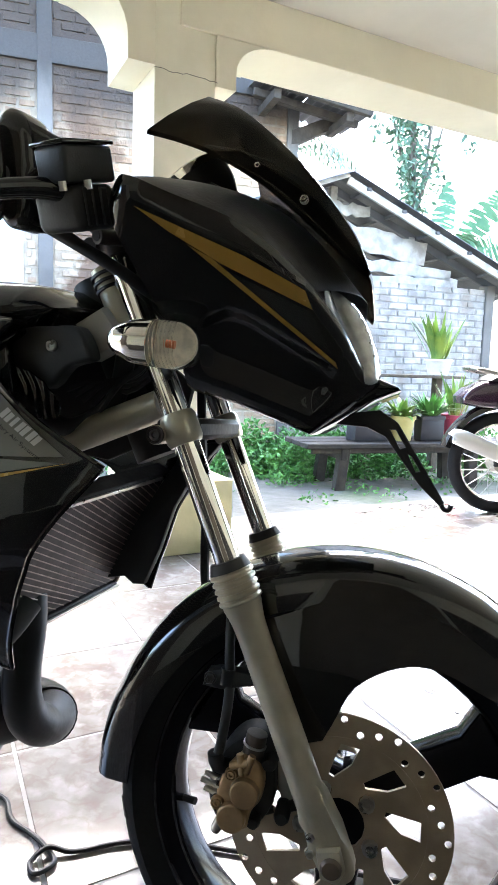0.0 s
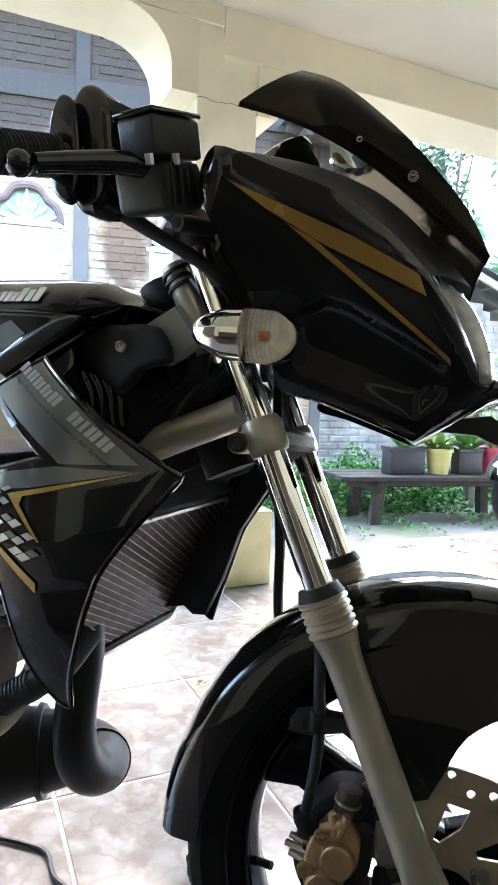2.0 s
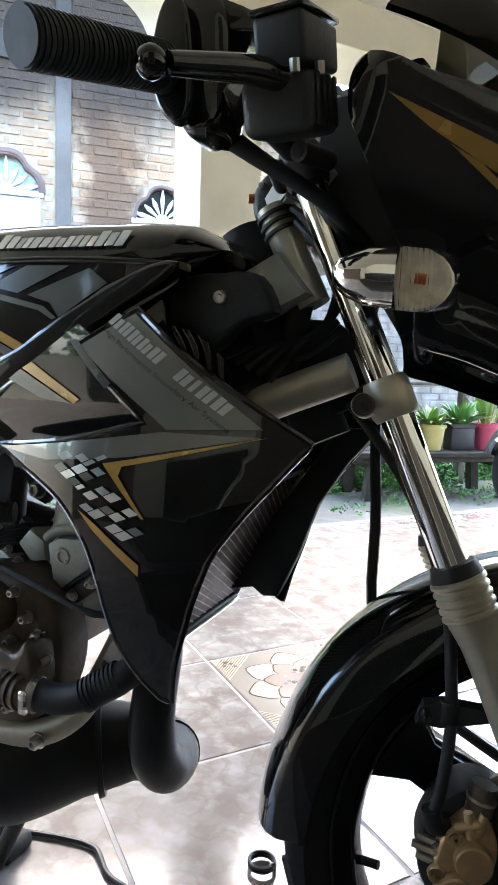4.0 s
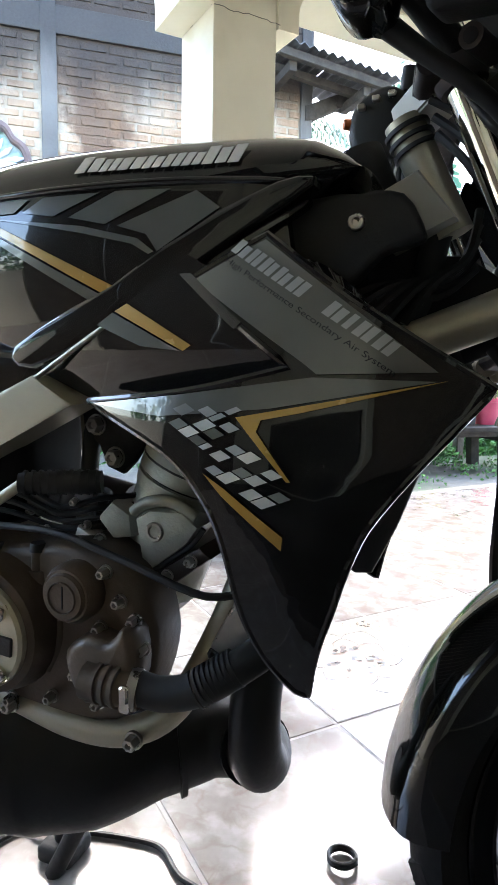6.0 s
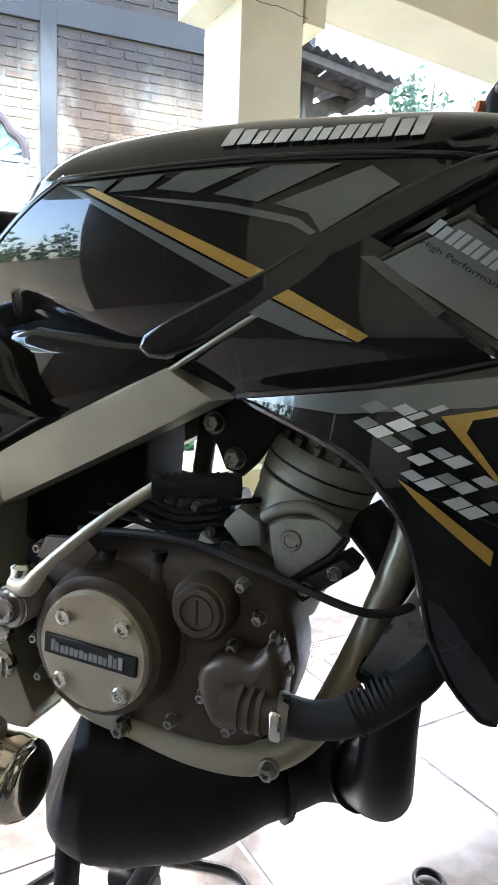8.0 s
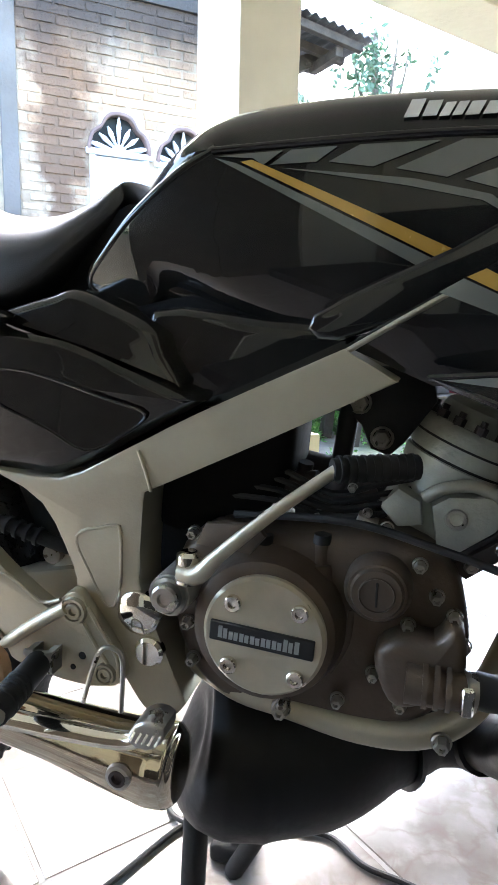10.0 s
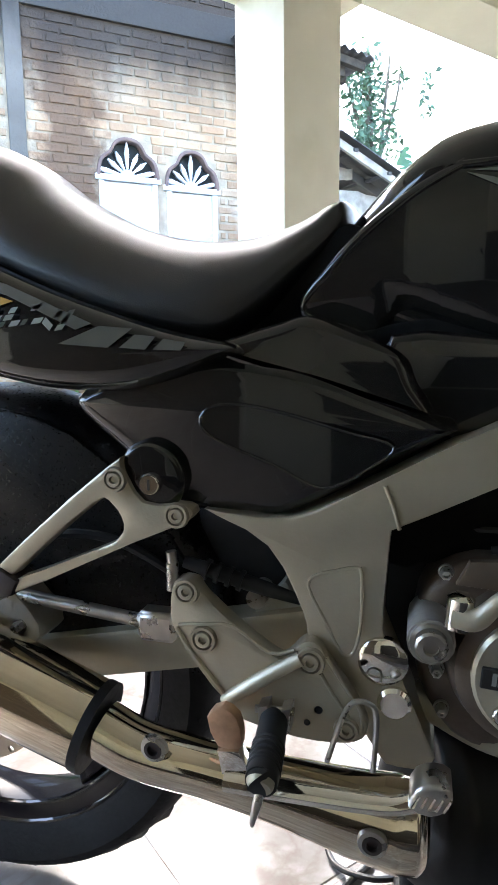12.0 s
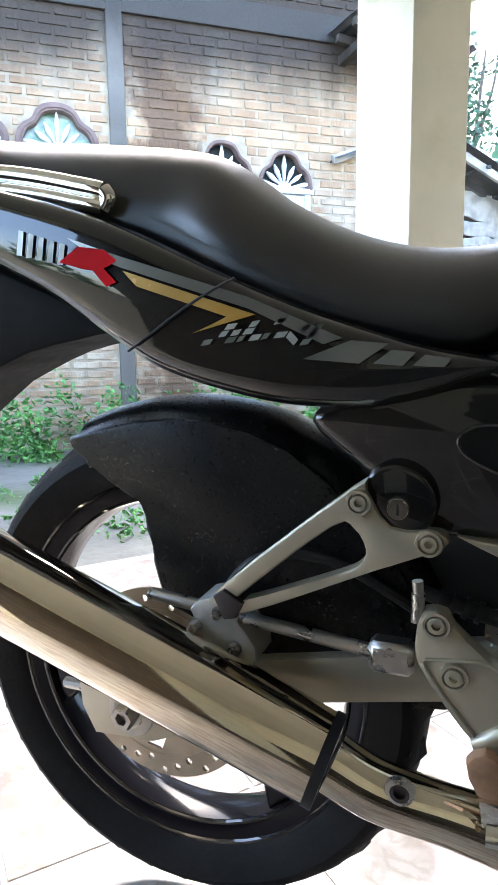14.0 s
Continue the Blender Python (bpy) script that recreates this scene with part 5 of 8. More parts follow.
fp("barrel_ring", tube([(-0.2235, 0.78, 0.356), (-0.223, 0.78, 0.3585)], 0.0132, 18, 1), M_STEEL, cal)
for a, b in (((-0.246, 0.337), (-0.226, 0.344)), ((-0.236, 0.352), (-0.232, 0.331)), ((-0.222, 0.352), (-0.229, 0.333))):
    fp("casting_arm", tube([(a[0], 0.763, a[1]), (b[0], 0.762, b[1])], [0.0042, 0.0048], 10, 2), M_CALIPER, cal)
for cx, cz in ((-0.245, 0.327), (-0.259, 0.293)):
    socket_bolt("caliper_bolt", cal, (cx, 0.766, cz), 0.0046, M_CALIPER, STEER)
for cz, ln in ((0.316, 0.014), (0.308, 0.018), (0.299, 0.014)):
    fp("pad_pin", tube([(-0.262 - ln, 0.772, cz + 0.004), (-0.258, 0.77, cz)], 0.0034, 8, 1), M_STEEL, cal)
fp("banjo_fitting", tube([(-0.266, 0.77, 0.346), (-0.262, 0.772, 0.332), (-0.25, 0.776, 0.33)], [0.0085, 0.0095, 0.008], 12, 3), M_MATT, cal)
fp("caliper_foot", tube([(-0.253, 0.772, 0.275), (-0.259, 0.77, 0.262), (-0.261, 0.77, 0.257)], [0.0062, 0.0062, 0.005], 10, 2), M_STEEL, cal)
fp("caliper_bracket", plate([(-0.205, 0.347), (-0.188, 0.352), (-0.17, 0.335), (-0.158, 0.29), (-0.188, 0.276), (-0.196, 0.3)], 0.796, 0.806, 0.003), M_ALLOY, cal)
for cx, cz, r in ((-0.205, 0.341, 0.0088), (-0.188, 0.284, 0.0088), (-0.219, 0.273, 0.0078)):
    fp("bracket_bolt", tube([(cx, 0.768, cz), (cx, 0.773, cz), (cx, 0.8, cz)], [r * 0.75, r, r], 14, 1), M_RUBBER, cal)
    fp("bolt_neck", tube([(cx + 0.003, 0.792, cz + 0.001), (cx + 0.018, 0.797, cz + 0.005)], r * 0.7, 12, 1), M_ALLOYDARK, cal)
fp("brake_hose", tube([(-0.264, 0.772, 0.341), (-0.26, 0.77, 0.356), (-0.254, 0.77, 0.41), (-0.256, 0.77, 0.463), (-0.264, 0.785, 0.53), (-0.3, 0.81, 0.62), (-0.36, 0.83, 0.7)], 0.0056, 10), M_RUBBER)
hbr = fp("hose_bracket", plate([(-0.284, 0.42), (-0.278, 0.438), (-0.262, 0.442), (-0.222, 0.44), (-0.215, 0.43), (-0.262, 0.418)], 0.765, 0.78, 0.003, 2), M_MATT)
bolt("bracket_screw", hbr, (-0.275, 0.765, 0.43), 0.0055, M_ALLOYDARK, STEER, 0.006)
fp("hose_clamp", tube([(-0.257, 0.77, 0.424), (-0.2555, 0.77, 0.442)], 0.0085, 12, 1), M_PLASTIC, hbr)
fp("speedo_cable", tube([(-0.15, 0.95, 0.3), (-0.31, 0.93, 0.42), (-0.33, 0.9, 0.6), (-0.34, 0.88, 0.78)], 0.006, 8), M_RUBBER)

# front mudguard
def guard_section(r0, r1, half, n=12, wall=0.004):
    """A rounded mudguard section: outer skin and the inner one under it."""
    out = []
    for d in (0.0, wall):
        row = [(r0, -half + d)]
        for k in range(n + 1):
            a = math.pi * k / n
            row.append((r0 + (r1 - d - r0) * math.sin(a) ** 0.5, -(half - d) * math.cos(a)))
        row.append((r0, half - d))
        out += row[1:-1] if d == 0 else list(reversed(row[1:-1]))
    return out


prof = guard_section(0.248, 0.303, 0.068)
guard = fp("front_mudguard", lathe(prof, FRONT_C, 72, 18, 178, closed=True), M_PAINT, None, "glossy black front mudguard", 50)
for side in (-1, 1):
    y = Y0 + side * 0.066
    fp("mudguard_skirt", shell([(-0.245, 0.49), (-0.216, 0.497), (-0.12, 0.53), (-0.02, 0.51), (0.06, 0.455, 1), (0.03, 0.44), (-0.03, 0.464), (-0.075, 0.462), (-0.118, 0.435), (-0.14, 0.39), (-0.15, 0.368, 1), (-0.176, 0.358, 1), (-0.2, 0.43)], lambda x, z: y + side * (0.012 - 0.25 * (z - 0.44) ** 2 * 6), 0.004), M_PAINT, guard)

# ---- headlamp cowl, screen, lamp ----
def along(x, pts):
    """A height read off a line of (x, z) points in order of x."""
    return float(np.interp(x, [p[0] for p in pts], [p[1] for p in pts]))


def ease(q):
    q = max(0.0, min(1.0, q))
    return q * q * (3 - 2 * q)


COWL_TOP = [(-0.364, 0.921), (-0.35, 0.928), (-0.304, 0.912), (-0.255, 0.896), (-0.215, 0.873), (-0.177, 0.840), (-0.152, 0.81), (-0.13, 0.774), (-0.106, 0.757)]
COWL_FOOT = [(-0.31, 0.75), (-0.304, 0.744), (-0.267, 0.734), (-0.226, 0.72), (-0.182, 0.704), (-0.124, 0.747), (-0.106, 0.757)]
SCOOP = [(-0.292, 0.80), (-0.28, 0.816), (-0.26, 0.823), (-0.24, 0.818), (-0.2, 0.797), (-0.16, 0.776)]


def cowl_y(x, z):
    """The cowl's flank: it leans out at the top, rolls in along its edges and has a pressed scoop low down."""
    q = max(0.0, x + 0.19)
    y = 0.634 + 0.10 * (x + 0.338) + 0.55 * (0.9 - z) + 5 * q * q
    y += 18 * max(0.0, 0.02 - (along(x, COWL_TOP) - z)) ** 2
    y += 22 * max(0.0, 0.016 - (z - along(x, COWL_FOOT))) ** 2
    y += 14 * max(0.0, -0.335 - x - 0.35 * (0.9 - z)) ** 2
    under = along(x, SCOOP) - z
    y += 0.013 * ease(under / 0.011) * ease((z - along(x, COWL_FOOT) - 0.014) / 0.035) * ease((x + 0.297) / 0.02) * ease((-0.145 - x) / 0.03)
    return y


COWL = [(-0.362, 0.921), (-0.35, 0.928), (-0.304, 0.912), (-0.255, 0.896), (-0.215, 0.873), (-0.177, 0.840, 1), (-0.152, 0.81), (-0.13, 0.774), (-0.106, 0.757, 1), (-0.124, 0.747, 1), (-0.182, 0.704, 1), (-0.226, 0.72), (-0.267, 0.734), (-0.304, 0.744), (-0.308, 0.763), (-0.313, 0.793), (-0.334, 0.832), (-0.353, 0.87), (-0.364, 0.895)]
for side in (-1, 1):
    yf = (lambda x, z: cowl_y(x, z)) if side < 0 else (lambda x, z: 2 * Y0 - cowl_y(x, z))
    cowl = fp("cowl_side", shell(COWL, yf, 0.004 * -side, 4, 7, fine=0.0065), M_PAINT, None, "glossy black headlamp cowl side", 60)
    off = 0.0012 * side
    for pts, mt in (([(-0.337, 0.9, 1), (-0.308, 0.881, 1), (-0.262, 0.857, 1), (-0.179, 0.822, 1), (-0.186, 0.838, 1), (-0.241, 0.864, 1)], M_GOLD),
                    ([(-0.293, 0.872, 1), (-0.155, 0.771, 1), (-0.157, 0.777, 1), (-0.27, 0.861, 1)], M_GOLD),
                    ([(-0.333, 0.903, 1), (-0.241, 0.867, 1), (-0.186, 0.842, 1), (-0.185, 0.846, 1), (-0.24, 0.871, 1)], M_DGREY),
                    ([(-0.26, 0.853, 1), (-0.18, 0.82, 1), (-0.16, 0.782, 1)], M_DGREY)):
        fp("cowl_decal", shell(pts, lambda x, z: yf(x, z) + off, 0, 0, 5, fine=0.009), mt, cowl)
    # upper cowl that closes towards the middle, just under the screen
    top = bmesh.new()
    edge = curve_pts([(-0.352, 0.924), (-0.304, 0.910), (-0.255, 0.894), (-0.215, 0.871), (-0.178, 0.838)], 5, False)
    crest = curve_pts([(-0.335, 0.958), (-0.285, 0.957), (-0.228, 0.938), (-0.185, 0.905), (-0.139, 0.851)], 5, False)
    rows = []
    for (x, z), (cx, cz) in zip(edge, crest):
        y, yc = yf(x, z) - 0.001 * side, Y0 + side * 0.085
        ring = [(x, y, z)]
        for q in (0.12, 0.3, 0.5, 0.7, 0.85, 1.0):
            lift = math.sin(math.pi / 2 * q) ** 0.8
            ring.append((x + (cx - x) * q, y + (yc - y) * q, z + (cz - z) * lift))
        ring.append((cx + 0.004, Y0, cz + 0.008))
        rows.append([top.verts.new(p) for p in ring])
    for a, b in zip(rows, rows[1:]):
        for k in range(len(a) - 1):
            top.faces.new((a[k], a[k + 1], b[k + 1], b[k]))
    fp("cowl_top", top, M_PLASTIC, cowl, "", 60)
lamp = fp("headlamp_lens", block([(-0.178, 0.860), (-0.156, 0.851), (-0.14, 0.836), (-0.128, 0.816), (-0.1175, 0.788), (-0.115, 0.763), (-0.135, 0.757), (-0.165, 0.80)], 0.112, 0.028, 5, 4, mid=Y0), M_LENSGREY, None, "pale faceted headlamp lens")
for k in range(6):
    z = 0.775 + 0.013 * k
    x = along(-z, [(-0.851, -0.156), (-0.836, -0.14), (-0.816, -0.128), (-0.788, -0.1175), (-0.763, -0.115)])
    fp("lens_flute", tube([(x - 0.004, Y0 - 0.104, z), (x - 0.0005, Y0 - 0.08, z), (x, Y0, z), (x - 0.0005, Y0 + 0.08, z), (x - 0.004, Y0 + 0.104, z)], 0.0012, 6, 3), M_LENSGREY, lamp)
fp("chin", block([(-0.128, 0.768), (-0.103, 0.762), (-0.092, 0.755), (-0.118, 0.744), (-0.182, 0.703), (-0.19, 0.725), (-0.16, 0.75)], 0.098, 0.008, 3, 2, lambda x, z: 0.93 if x > -0.12 else 1.0, mid=Y0), M_PAINT)

# smoked screen: upright wings, a canted tip on each side and a low crown between
bm = bmesh.new()
shoulder = curve_pts([(-0.300, 1.036), (-0.265, 1.022), (-0.222, 0.987), (-0.186, 0.95), (-0.149, 0.903), (-0.129, 0.863)], 5, False)
rim_edge = curve_pts([(-0.342, 0.982), (-0.312, 0.979), (-0.276, 0.968), (-0.230, 0.942), (-0.172, 0.895), (-0.131, 0.858)], 5, False)
rim_wide = curve_pts([(0.192, 0), (0.176, 0), (0.163, 0), (0.153, 0), (0.146, 0), (0.14, 0)], 5, False)
rows = []
for (sx, sz), (lx, lz), (w, _) in zip(shoulder, rim_edge, rim_wide):
    half = [(w, 1.0, 0.0), (w * 0.7 + 0.14 * 0.3, 0.66, 0.002), (w * 0.3 + 0.141 * 0.7, 0.3, 0.003), (0.14, 0.0, 0.0), (0.105, -0.06, 0.006), (0.06, -0.1, 0.009)]
    ring = [(-y, q, up) for y, q, up in half] + [(0, -0.11, 0.010)] + [(y, q, up) for y, q, up in reversed(half)]
    rows.append([bm.verts.new((sx + (lx - sx) * q, Y0 + y, sz + (lz - sz) * q + up)) for y, q, up in ring])
for a, b in zip(rows, rows[1:]):
    for k in range(len(a) - 1):
        bm.faces.new((a[k], a[k + 1], b[k + 1], b[k]))
bmesh.ops.recalc_face_normals(bm, faces=bm.faces)
got = bmesh.ops.extrude_face_region(bm, geom=list(bm.faces))
for g in got["geom"]:
    if isinstance(g, bmesh.types.BMVert):
        g.co += Vector((-0.0015, 0.0025 if g.co.y < Y0 - 0.1 else (-0.0025 if g.co.y > Y0 + 0.1 else 0.0), -0.003))
screen = fp("windscreen", bm, M_SMOKE, None, "smoked dark windscreen", 50)
for x, z in ((-0.243, 0.962), (-0.196, 0.93)):
    bolt("screen_screw", screen, (x, Y0 - 0.149, z), 0.0034, M_STEEL, STEER, 0.006)
# instruments under the screen
gc, ga = Vector((-0.345, 0.82, 0.985)), Vector((-0.6, -0.15, 0.78)).normalized()
gauge = fp("instrument", tube([gc - ga * 0.06, gc - ga * 0.02, gc], [0.03, 0.046, 0.048], 28, 3), M_PLASTIC, None, "round black instrument pod")
fp("gauge_ring", tube([gc - ga * 0.002, gc + ga * 0.006], 0.0505, 32, 1, bm=tube([gc + ga * 0.006, gc + ga * 0.009], [0.0505, 0.046], 32, 1, caps=False)), M_CHROME, gauge)
fp("gauge_face", tube([gc + ga * 0.006, gc + ga * 0.0085], 0.045, 28, 1), M_PLASTIC, gauge)
fp("cockpit", block([(-0.34, 0.90), (-0.3, 0.93), (-0.24, 0.925), (-0.19, 0.885), (-0.2, 0.86), (-0.3, 0.86)], 0.12, 0.02, 3, 3, mid=Y0), M_PLASTIC)

fp("cowl_liner", plate([(-0.402, 0.93), (-0.392, 0.975), (-0.33, 0.985), (-0.26, 0.95), (-0.24, 0.86), (-0.25, 0.80), (-0.34, 0.79), (-0.37, 0.83)], 0.782, 0.79, 0.003), M_PLASTIC)
for k in range(4):
    fp("wiring", tube([(-0.43 + 0.004 * k, 0.775 + 0.004 * k, 0.9 - 0.012 * k), (-0.395, 0.778, 0.885 - 0.016 * k), (-0.36, 0.78, 0.85 - 0.02 * k), (-0.33, 0.785, 0.82 - 0.01 * k)], 0.0036, 8, 4), M_RUBBER)

# indicator
ind = fp("indicator", tube([(-0.37, 0.668, 0.785), (-0.362, 0.668, 0.785), (-0.345, 0.668, 0.784), (-0.325, 0.668, 0.783)], [0.005, 0.014, 0.021, 0.0225], 20, 4), M_CHROME, None, "chrome indicator with clear lens")
lens = fp("indicator_lens", tube([(-0.324, 0.668, 0.783), (-0.3, 0.668, 0.781), (-0.285, 0.668, 0.78), (-0.28, 0.668, 0.78)], [0.0225, 0.0225, 0.018, 0.006], 20, 4), M_CLEAR, ind, "clear ribbed lens")
lens.visible_shadow = False
fp("bulb", tube([(-0.311, 0.668, 0.783), (-0.303, 0.668, 0.782)], 0.0036, 10, 2), M_AMBER, ind, "orange bulb")
fp("reflector", plate([(-0.323, 0.802), (-0.3, 0.8), (-0.288, 0.792), (-0.285, 0.781), (-0.29, 0.77), (-0.302, 0.764), (-0.323, 0.763)], 0.672, 0.675, 0.001, 1, smooth=2), M_LAMPBACK, ind)
for k in range(7):
    hoop = [(-0.3215 + 0.0038 * k, 0.668 + 0.0225 * math.cos(a), 0.783 + 0.0225 * math.sin(a)) for a in (math.pi * q / 10 for q in range(21))]
    rib = fp("lens_rib", tube(hoop, 0.0006, 6, 1), M_CLEAR, lens)
    rib.visible_shadow = False
fp("indicator_stem", tube([(-0.315, 0.68, 0.785), (-0.295, 0.74, 0.79)], 0.009, 12, 2), M_PLASTIC, ind)

# slotted plate bracket ahead of the cowl
brk = fp("plate_bracket", plate([(-0.168, 0.727), (-0.112, 0.735), (-0.092, 0.722), (-0.044, 0.648), (-0.038, 0.639), (-0.043, 0.635), (-0.066, 0.656), (-0.105, 0.706), (-0.125, 0.715), (-0.166, 0.717)], Y0 - 0.056, Y0 - 0.048, 0.002, 2,
                                holes=([(-0.1, 0.714), (-0.094, 0.714), (-0.083, 0.696), (-0.088, 0.694)], [(-0.079, 0.688), (-0.075, 0.686), (-0.066, 0.671), (-0.07, 0.67)])), M_PLASTIC, None, "thin black slotted plate bracket")
fp("bracket_flange", plate([(-0.046, 0.650), (-0.093, 0.722), (-0.097, 0.719), (-0.05, 0.647)], Y0 - 0.05, Y0 - 0.03, 0.001, 1), M_PLASTIC, brk)
fp("bracket_hook", tube([(-0.041, Y0 - 0.052, 0.637), (-0.038, Y0 - 0.052, 0.632), (-0.033, Y0 - 0.052, 0.632), (-0.031, Y0 - 0.052, 0.637)], 0.0028, 8, 4), M_PLASTIC, brk)

# handlebar, lever, switch and master cylinder on the near side
bar = bp("handlebar", tube([(-0.385, 0.76, 0.912), (-0.42, 0.712, 0.945), (-0.455, 0.665, 0.96), (-0.49, 0.55, 0.932)], 0.0115, 14), M_PLASTIC)
GRIP_A, GRIP_B = Vector((-0.467, 0.645, 0.957)), Vector((-0.4955, 0.525, 0.928))
grip = bp("grip", tube([GRIP_A, GRIP_B], 0.0172, 20, 2), M_RUBBER, bar)
for k in range(30):
    c, d = GRIP_A.lerp(GRIP_B, (k + 0.5) / 30), (GRIP_B - GRIP_A).normalized() * 0.0009
    bp("grip_rib", tube([c - d, c + d], 0.0185, 20, 1), M_RUBBER, grip)
bp("throttle_housing", plate([(-0.473, 0.945), (-0.475, 0.975), (-0.467, 1.008), (-0.453, 1.025), (-0.436, 1.02), (-0.424, 1.0), (-0.421, 0.975), (-0.422, 0.95), (-0.424, 0.919), (-0.436, 0.912), (-0.452, 0.911), (-0.464, 0.924)], 0.66, 0.706, 0.012, 4, both=True, smooth=3), M_PAINT, bar)
bp("grip_collar", plate([(-0.477, 0.94), (-0.48, 0.97), (-0.474, 1.0), (-0.463, 1.012), (-0.45, 1.0), (-0.444, 0.96), (-0.445, 0.925), (-0.455, 0.915), (-0.469, 0.924)], 0.647, 0.657, 0.004, 3, both=True, smooth=3), M_PAINT, bar)
bp("mirror_boss", plate([(-0.458, 1.022), (-0.43, 1.012), (-0.395, 0.994), (-0.372, 0.986), (-0.375, 0.978), (-0.41, 0.984), (-0.45, 0.992)], 0.668, 0.7, 0.005, 3, smooth=2), M_PAINT, bar)
CLAMP = Matrix.Translation((-0.364, 0.658, 0.963)) @ Matrix.Rotation(radians(-5), 4, "Z") @ Matrix.Rotation(radians(15), 4, "X")
res = bp("brake_reservoir", box(-0.019, 0.019, -0.033, 0.033, -0.018, 0.014, 0.004, 3, m=CLAMP), M_PLASTIC, bar)
bp("reservoir_cap", box(-0.0205, 0.0205, -0.0345, 0.0345, 0.0142, 0.0185, 0.0015, 2, m=CLAMP), M_PAINT, res)
perch = bp("lever_perch", box(-0.038, 0.02, -0.026, 0.03, -0.06, -0.019, 0.009, 4, m=CLAMP), M_PLASTIC, bar)
for k in range(4):
    bp("perch_rib", box(0.0195, 0.0225, -0.02 + 0.011 * k, -0.015 + 0.011 * k, -0.056, -0.022, 0.0012, m=CLAMP), M_PLASTIC, perch)
for x, y in ((-0.012, -0.035), (0.012, -0.035), (0.021, -0.012)):
    bp("perch_bolt", tube([CLAMP @ Vector((x, y, -0.024)), CLAMP @ Vector((x, y, -0.016))], 0.0036, 8, 1), M_STEEL, perch)
lever = bp("brake_lever", tube([(-0.362, 0.655, 0.936), (-0.383, 0.626, 0.9345), (-0.404, 0.595, 0.927), (-0.418, 0.57, 0.92)], [0.0108, 0.0098, 0.0088, 0.0072], 16), M_PAINT, bar)
BALL = Vector((-0.424, 0.56, 0.917))
bp("lever_ball", tube([BALL + Vector((0, 0.0105 * math.cos(a), 0)) for a in (math.pi * k / 8 for k in range(9))], [max(0.0008, 0.0105 * math.sin(math.pi * k / 8)) for k in range(9)], 20, 1), M_PAINT, lever)
bp("throttle_cable", tube([(-0.45, 0.69, 0.934), (-0.434, 0.702, 0.92), (-0.404, 0.716, 0.9), (-0.378, 0.728, 0.884), (-0.35, 0.75, 0.862), (-0.33, 0.8, 0.83), (-0.35, 0.86, 0.77)], [0.0085, 0.0085, 0.0068, 0.0068, 0.0068, 0.0065, 0.0065], 12), M_RUBBER, bar)
clamp_end = bp("clamp_end", tube([(-0.378, 0.71, 0.908), (-0.365, 0.752, 0.912)], 0.0085, 18, 1), M_ALLOYDARK, bar)
bp("clamp_hole", tube([(-0.3783, 0.709, 0.908), (-0.378, 0.7105, 0.908)], 0.0052, 14, 1), M_MATT, clamp_end)
fp("handlebar", tube([(-0.43, Y0 + 0.1, 0.925), (-0.445, Y0 + 0.17, 0.935), (-0.49, Y0 + 0.25, 0.94), (-0.6, Y0 + 0.36, 0.935)], [0.0115, 0.0115, 0.017, 0.0175], 14), M_PLASTIC)
# switch cluster and clutch lever on the far side
far_switch = bp("switch_housing", plate([(-0.512, 0.937), (-0.505, 0.955), (-0.49, 0.967), (-0.47, 0.972), (-0.452, 0.96), (-0.453, 0.925), (-0.464, 0.9), (-0.487, 0.897), (-0.508, 0.912)], 0.925, 0.985, 0.01, 3, both=True, smooth=3), M_PLASTIC, bar)
bp("switch_knob", tube([(-0.508, 0.935, 0.938), (-0.517, 0.93, 0.938)], [0.0065, 0.0055], 12, 1), M_AMBER, far_switch, "worn orange switch knob")
for x, z in ((-0.497, 0.95), (-0.482, 0.957), (-0.466, 0.96)):
    bp("switch_button", box(x - 0.004, x + 0.004, 0.919, 0.926, z - 0.003, z + 0.003, 0.001), M_STEEL, far_switch)
bp("clutch_lever", tube([(-0.458, 0.94, 0.95), (-0.44, 0.95, 0.962), (-0.45, 1.02, 0.968), (-0.49, 1.1, 0.968)], [0.009, 0.0085, 0.007, 0.007], 12), M_ALLOY, far_switch, "silver clutch lever")
bp("lever_pivot", tube([(-0.453, 0.94, 0.966), (-0.452, 0.94, 0.99)], [0.0085, 0.0075], 14, 1), M_PLASTIC, far_switch)
for k in range(4):
    bp("switch_wire", tube([(-0.48 + 0.008 * k, 0.94, 0.902), (-0.478 + 0.008 * k, 0.91, 0.87), (-0.46 + 0.006 * k, 0.88, 0.845), (-0.44, 0.86, 0.82)], 0.0028, 8, 4), M_RUBBER, far_switch)

# ---- radiator ----
rad = bp("radiator", box(-0.01, 0.01, 0.0, 0.27, 0.0, 0.205, 0.003, m=Matrix.Translation((-0.552, 0.715, 0.435)) @ Matrix.Rotation(radians(27), 4, "Y")), M_RAD, None, "dark finned radiator")
RAD_AT = Matrix.Translation((-0.552, 0.715, 0.435)) @ Matrix.Rotation(radians(27), 4, "Y")
for k in range(38):
    # slanted fins, cut off at the upper and lower tank
    s0, fall = 0.006 + 0.0094 * k, 0.145
    y0 = max(0.004, 0.262 * (s0 - 0.2) / fall)
    y1 = min(0.266, 0.262 * (s0 - 0.005) / fall)
    if y1 - y0 > 0.01:
        line = [(0.0115, y, s0 - fall * y / 0.262) for y in (y0, y1)]
        bp("fin", tube([RAD_AT @ Vector(c) for c in line], 0.0009, 6, 1), M_FIN, rad)
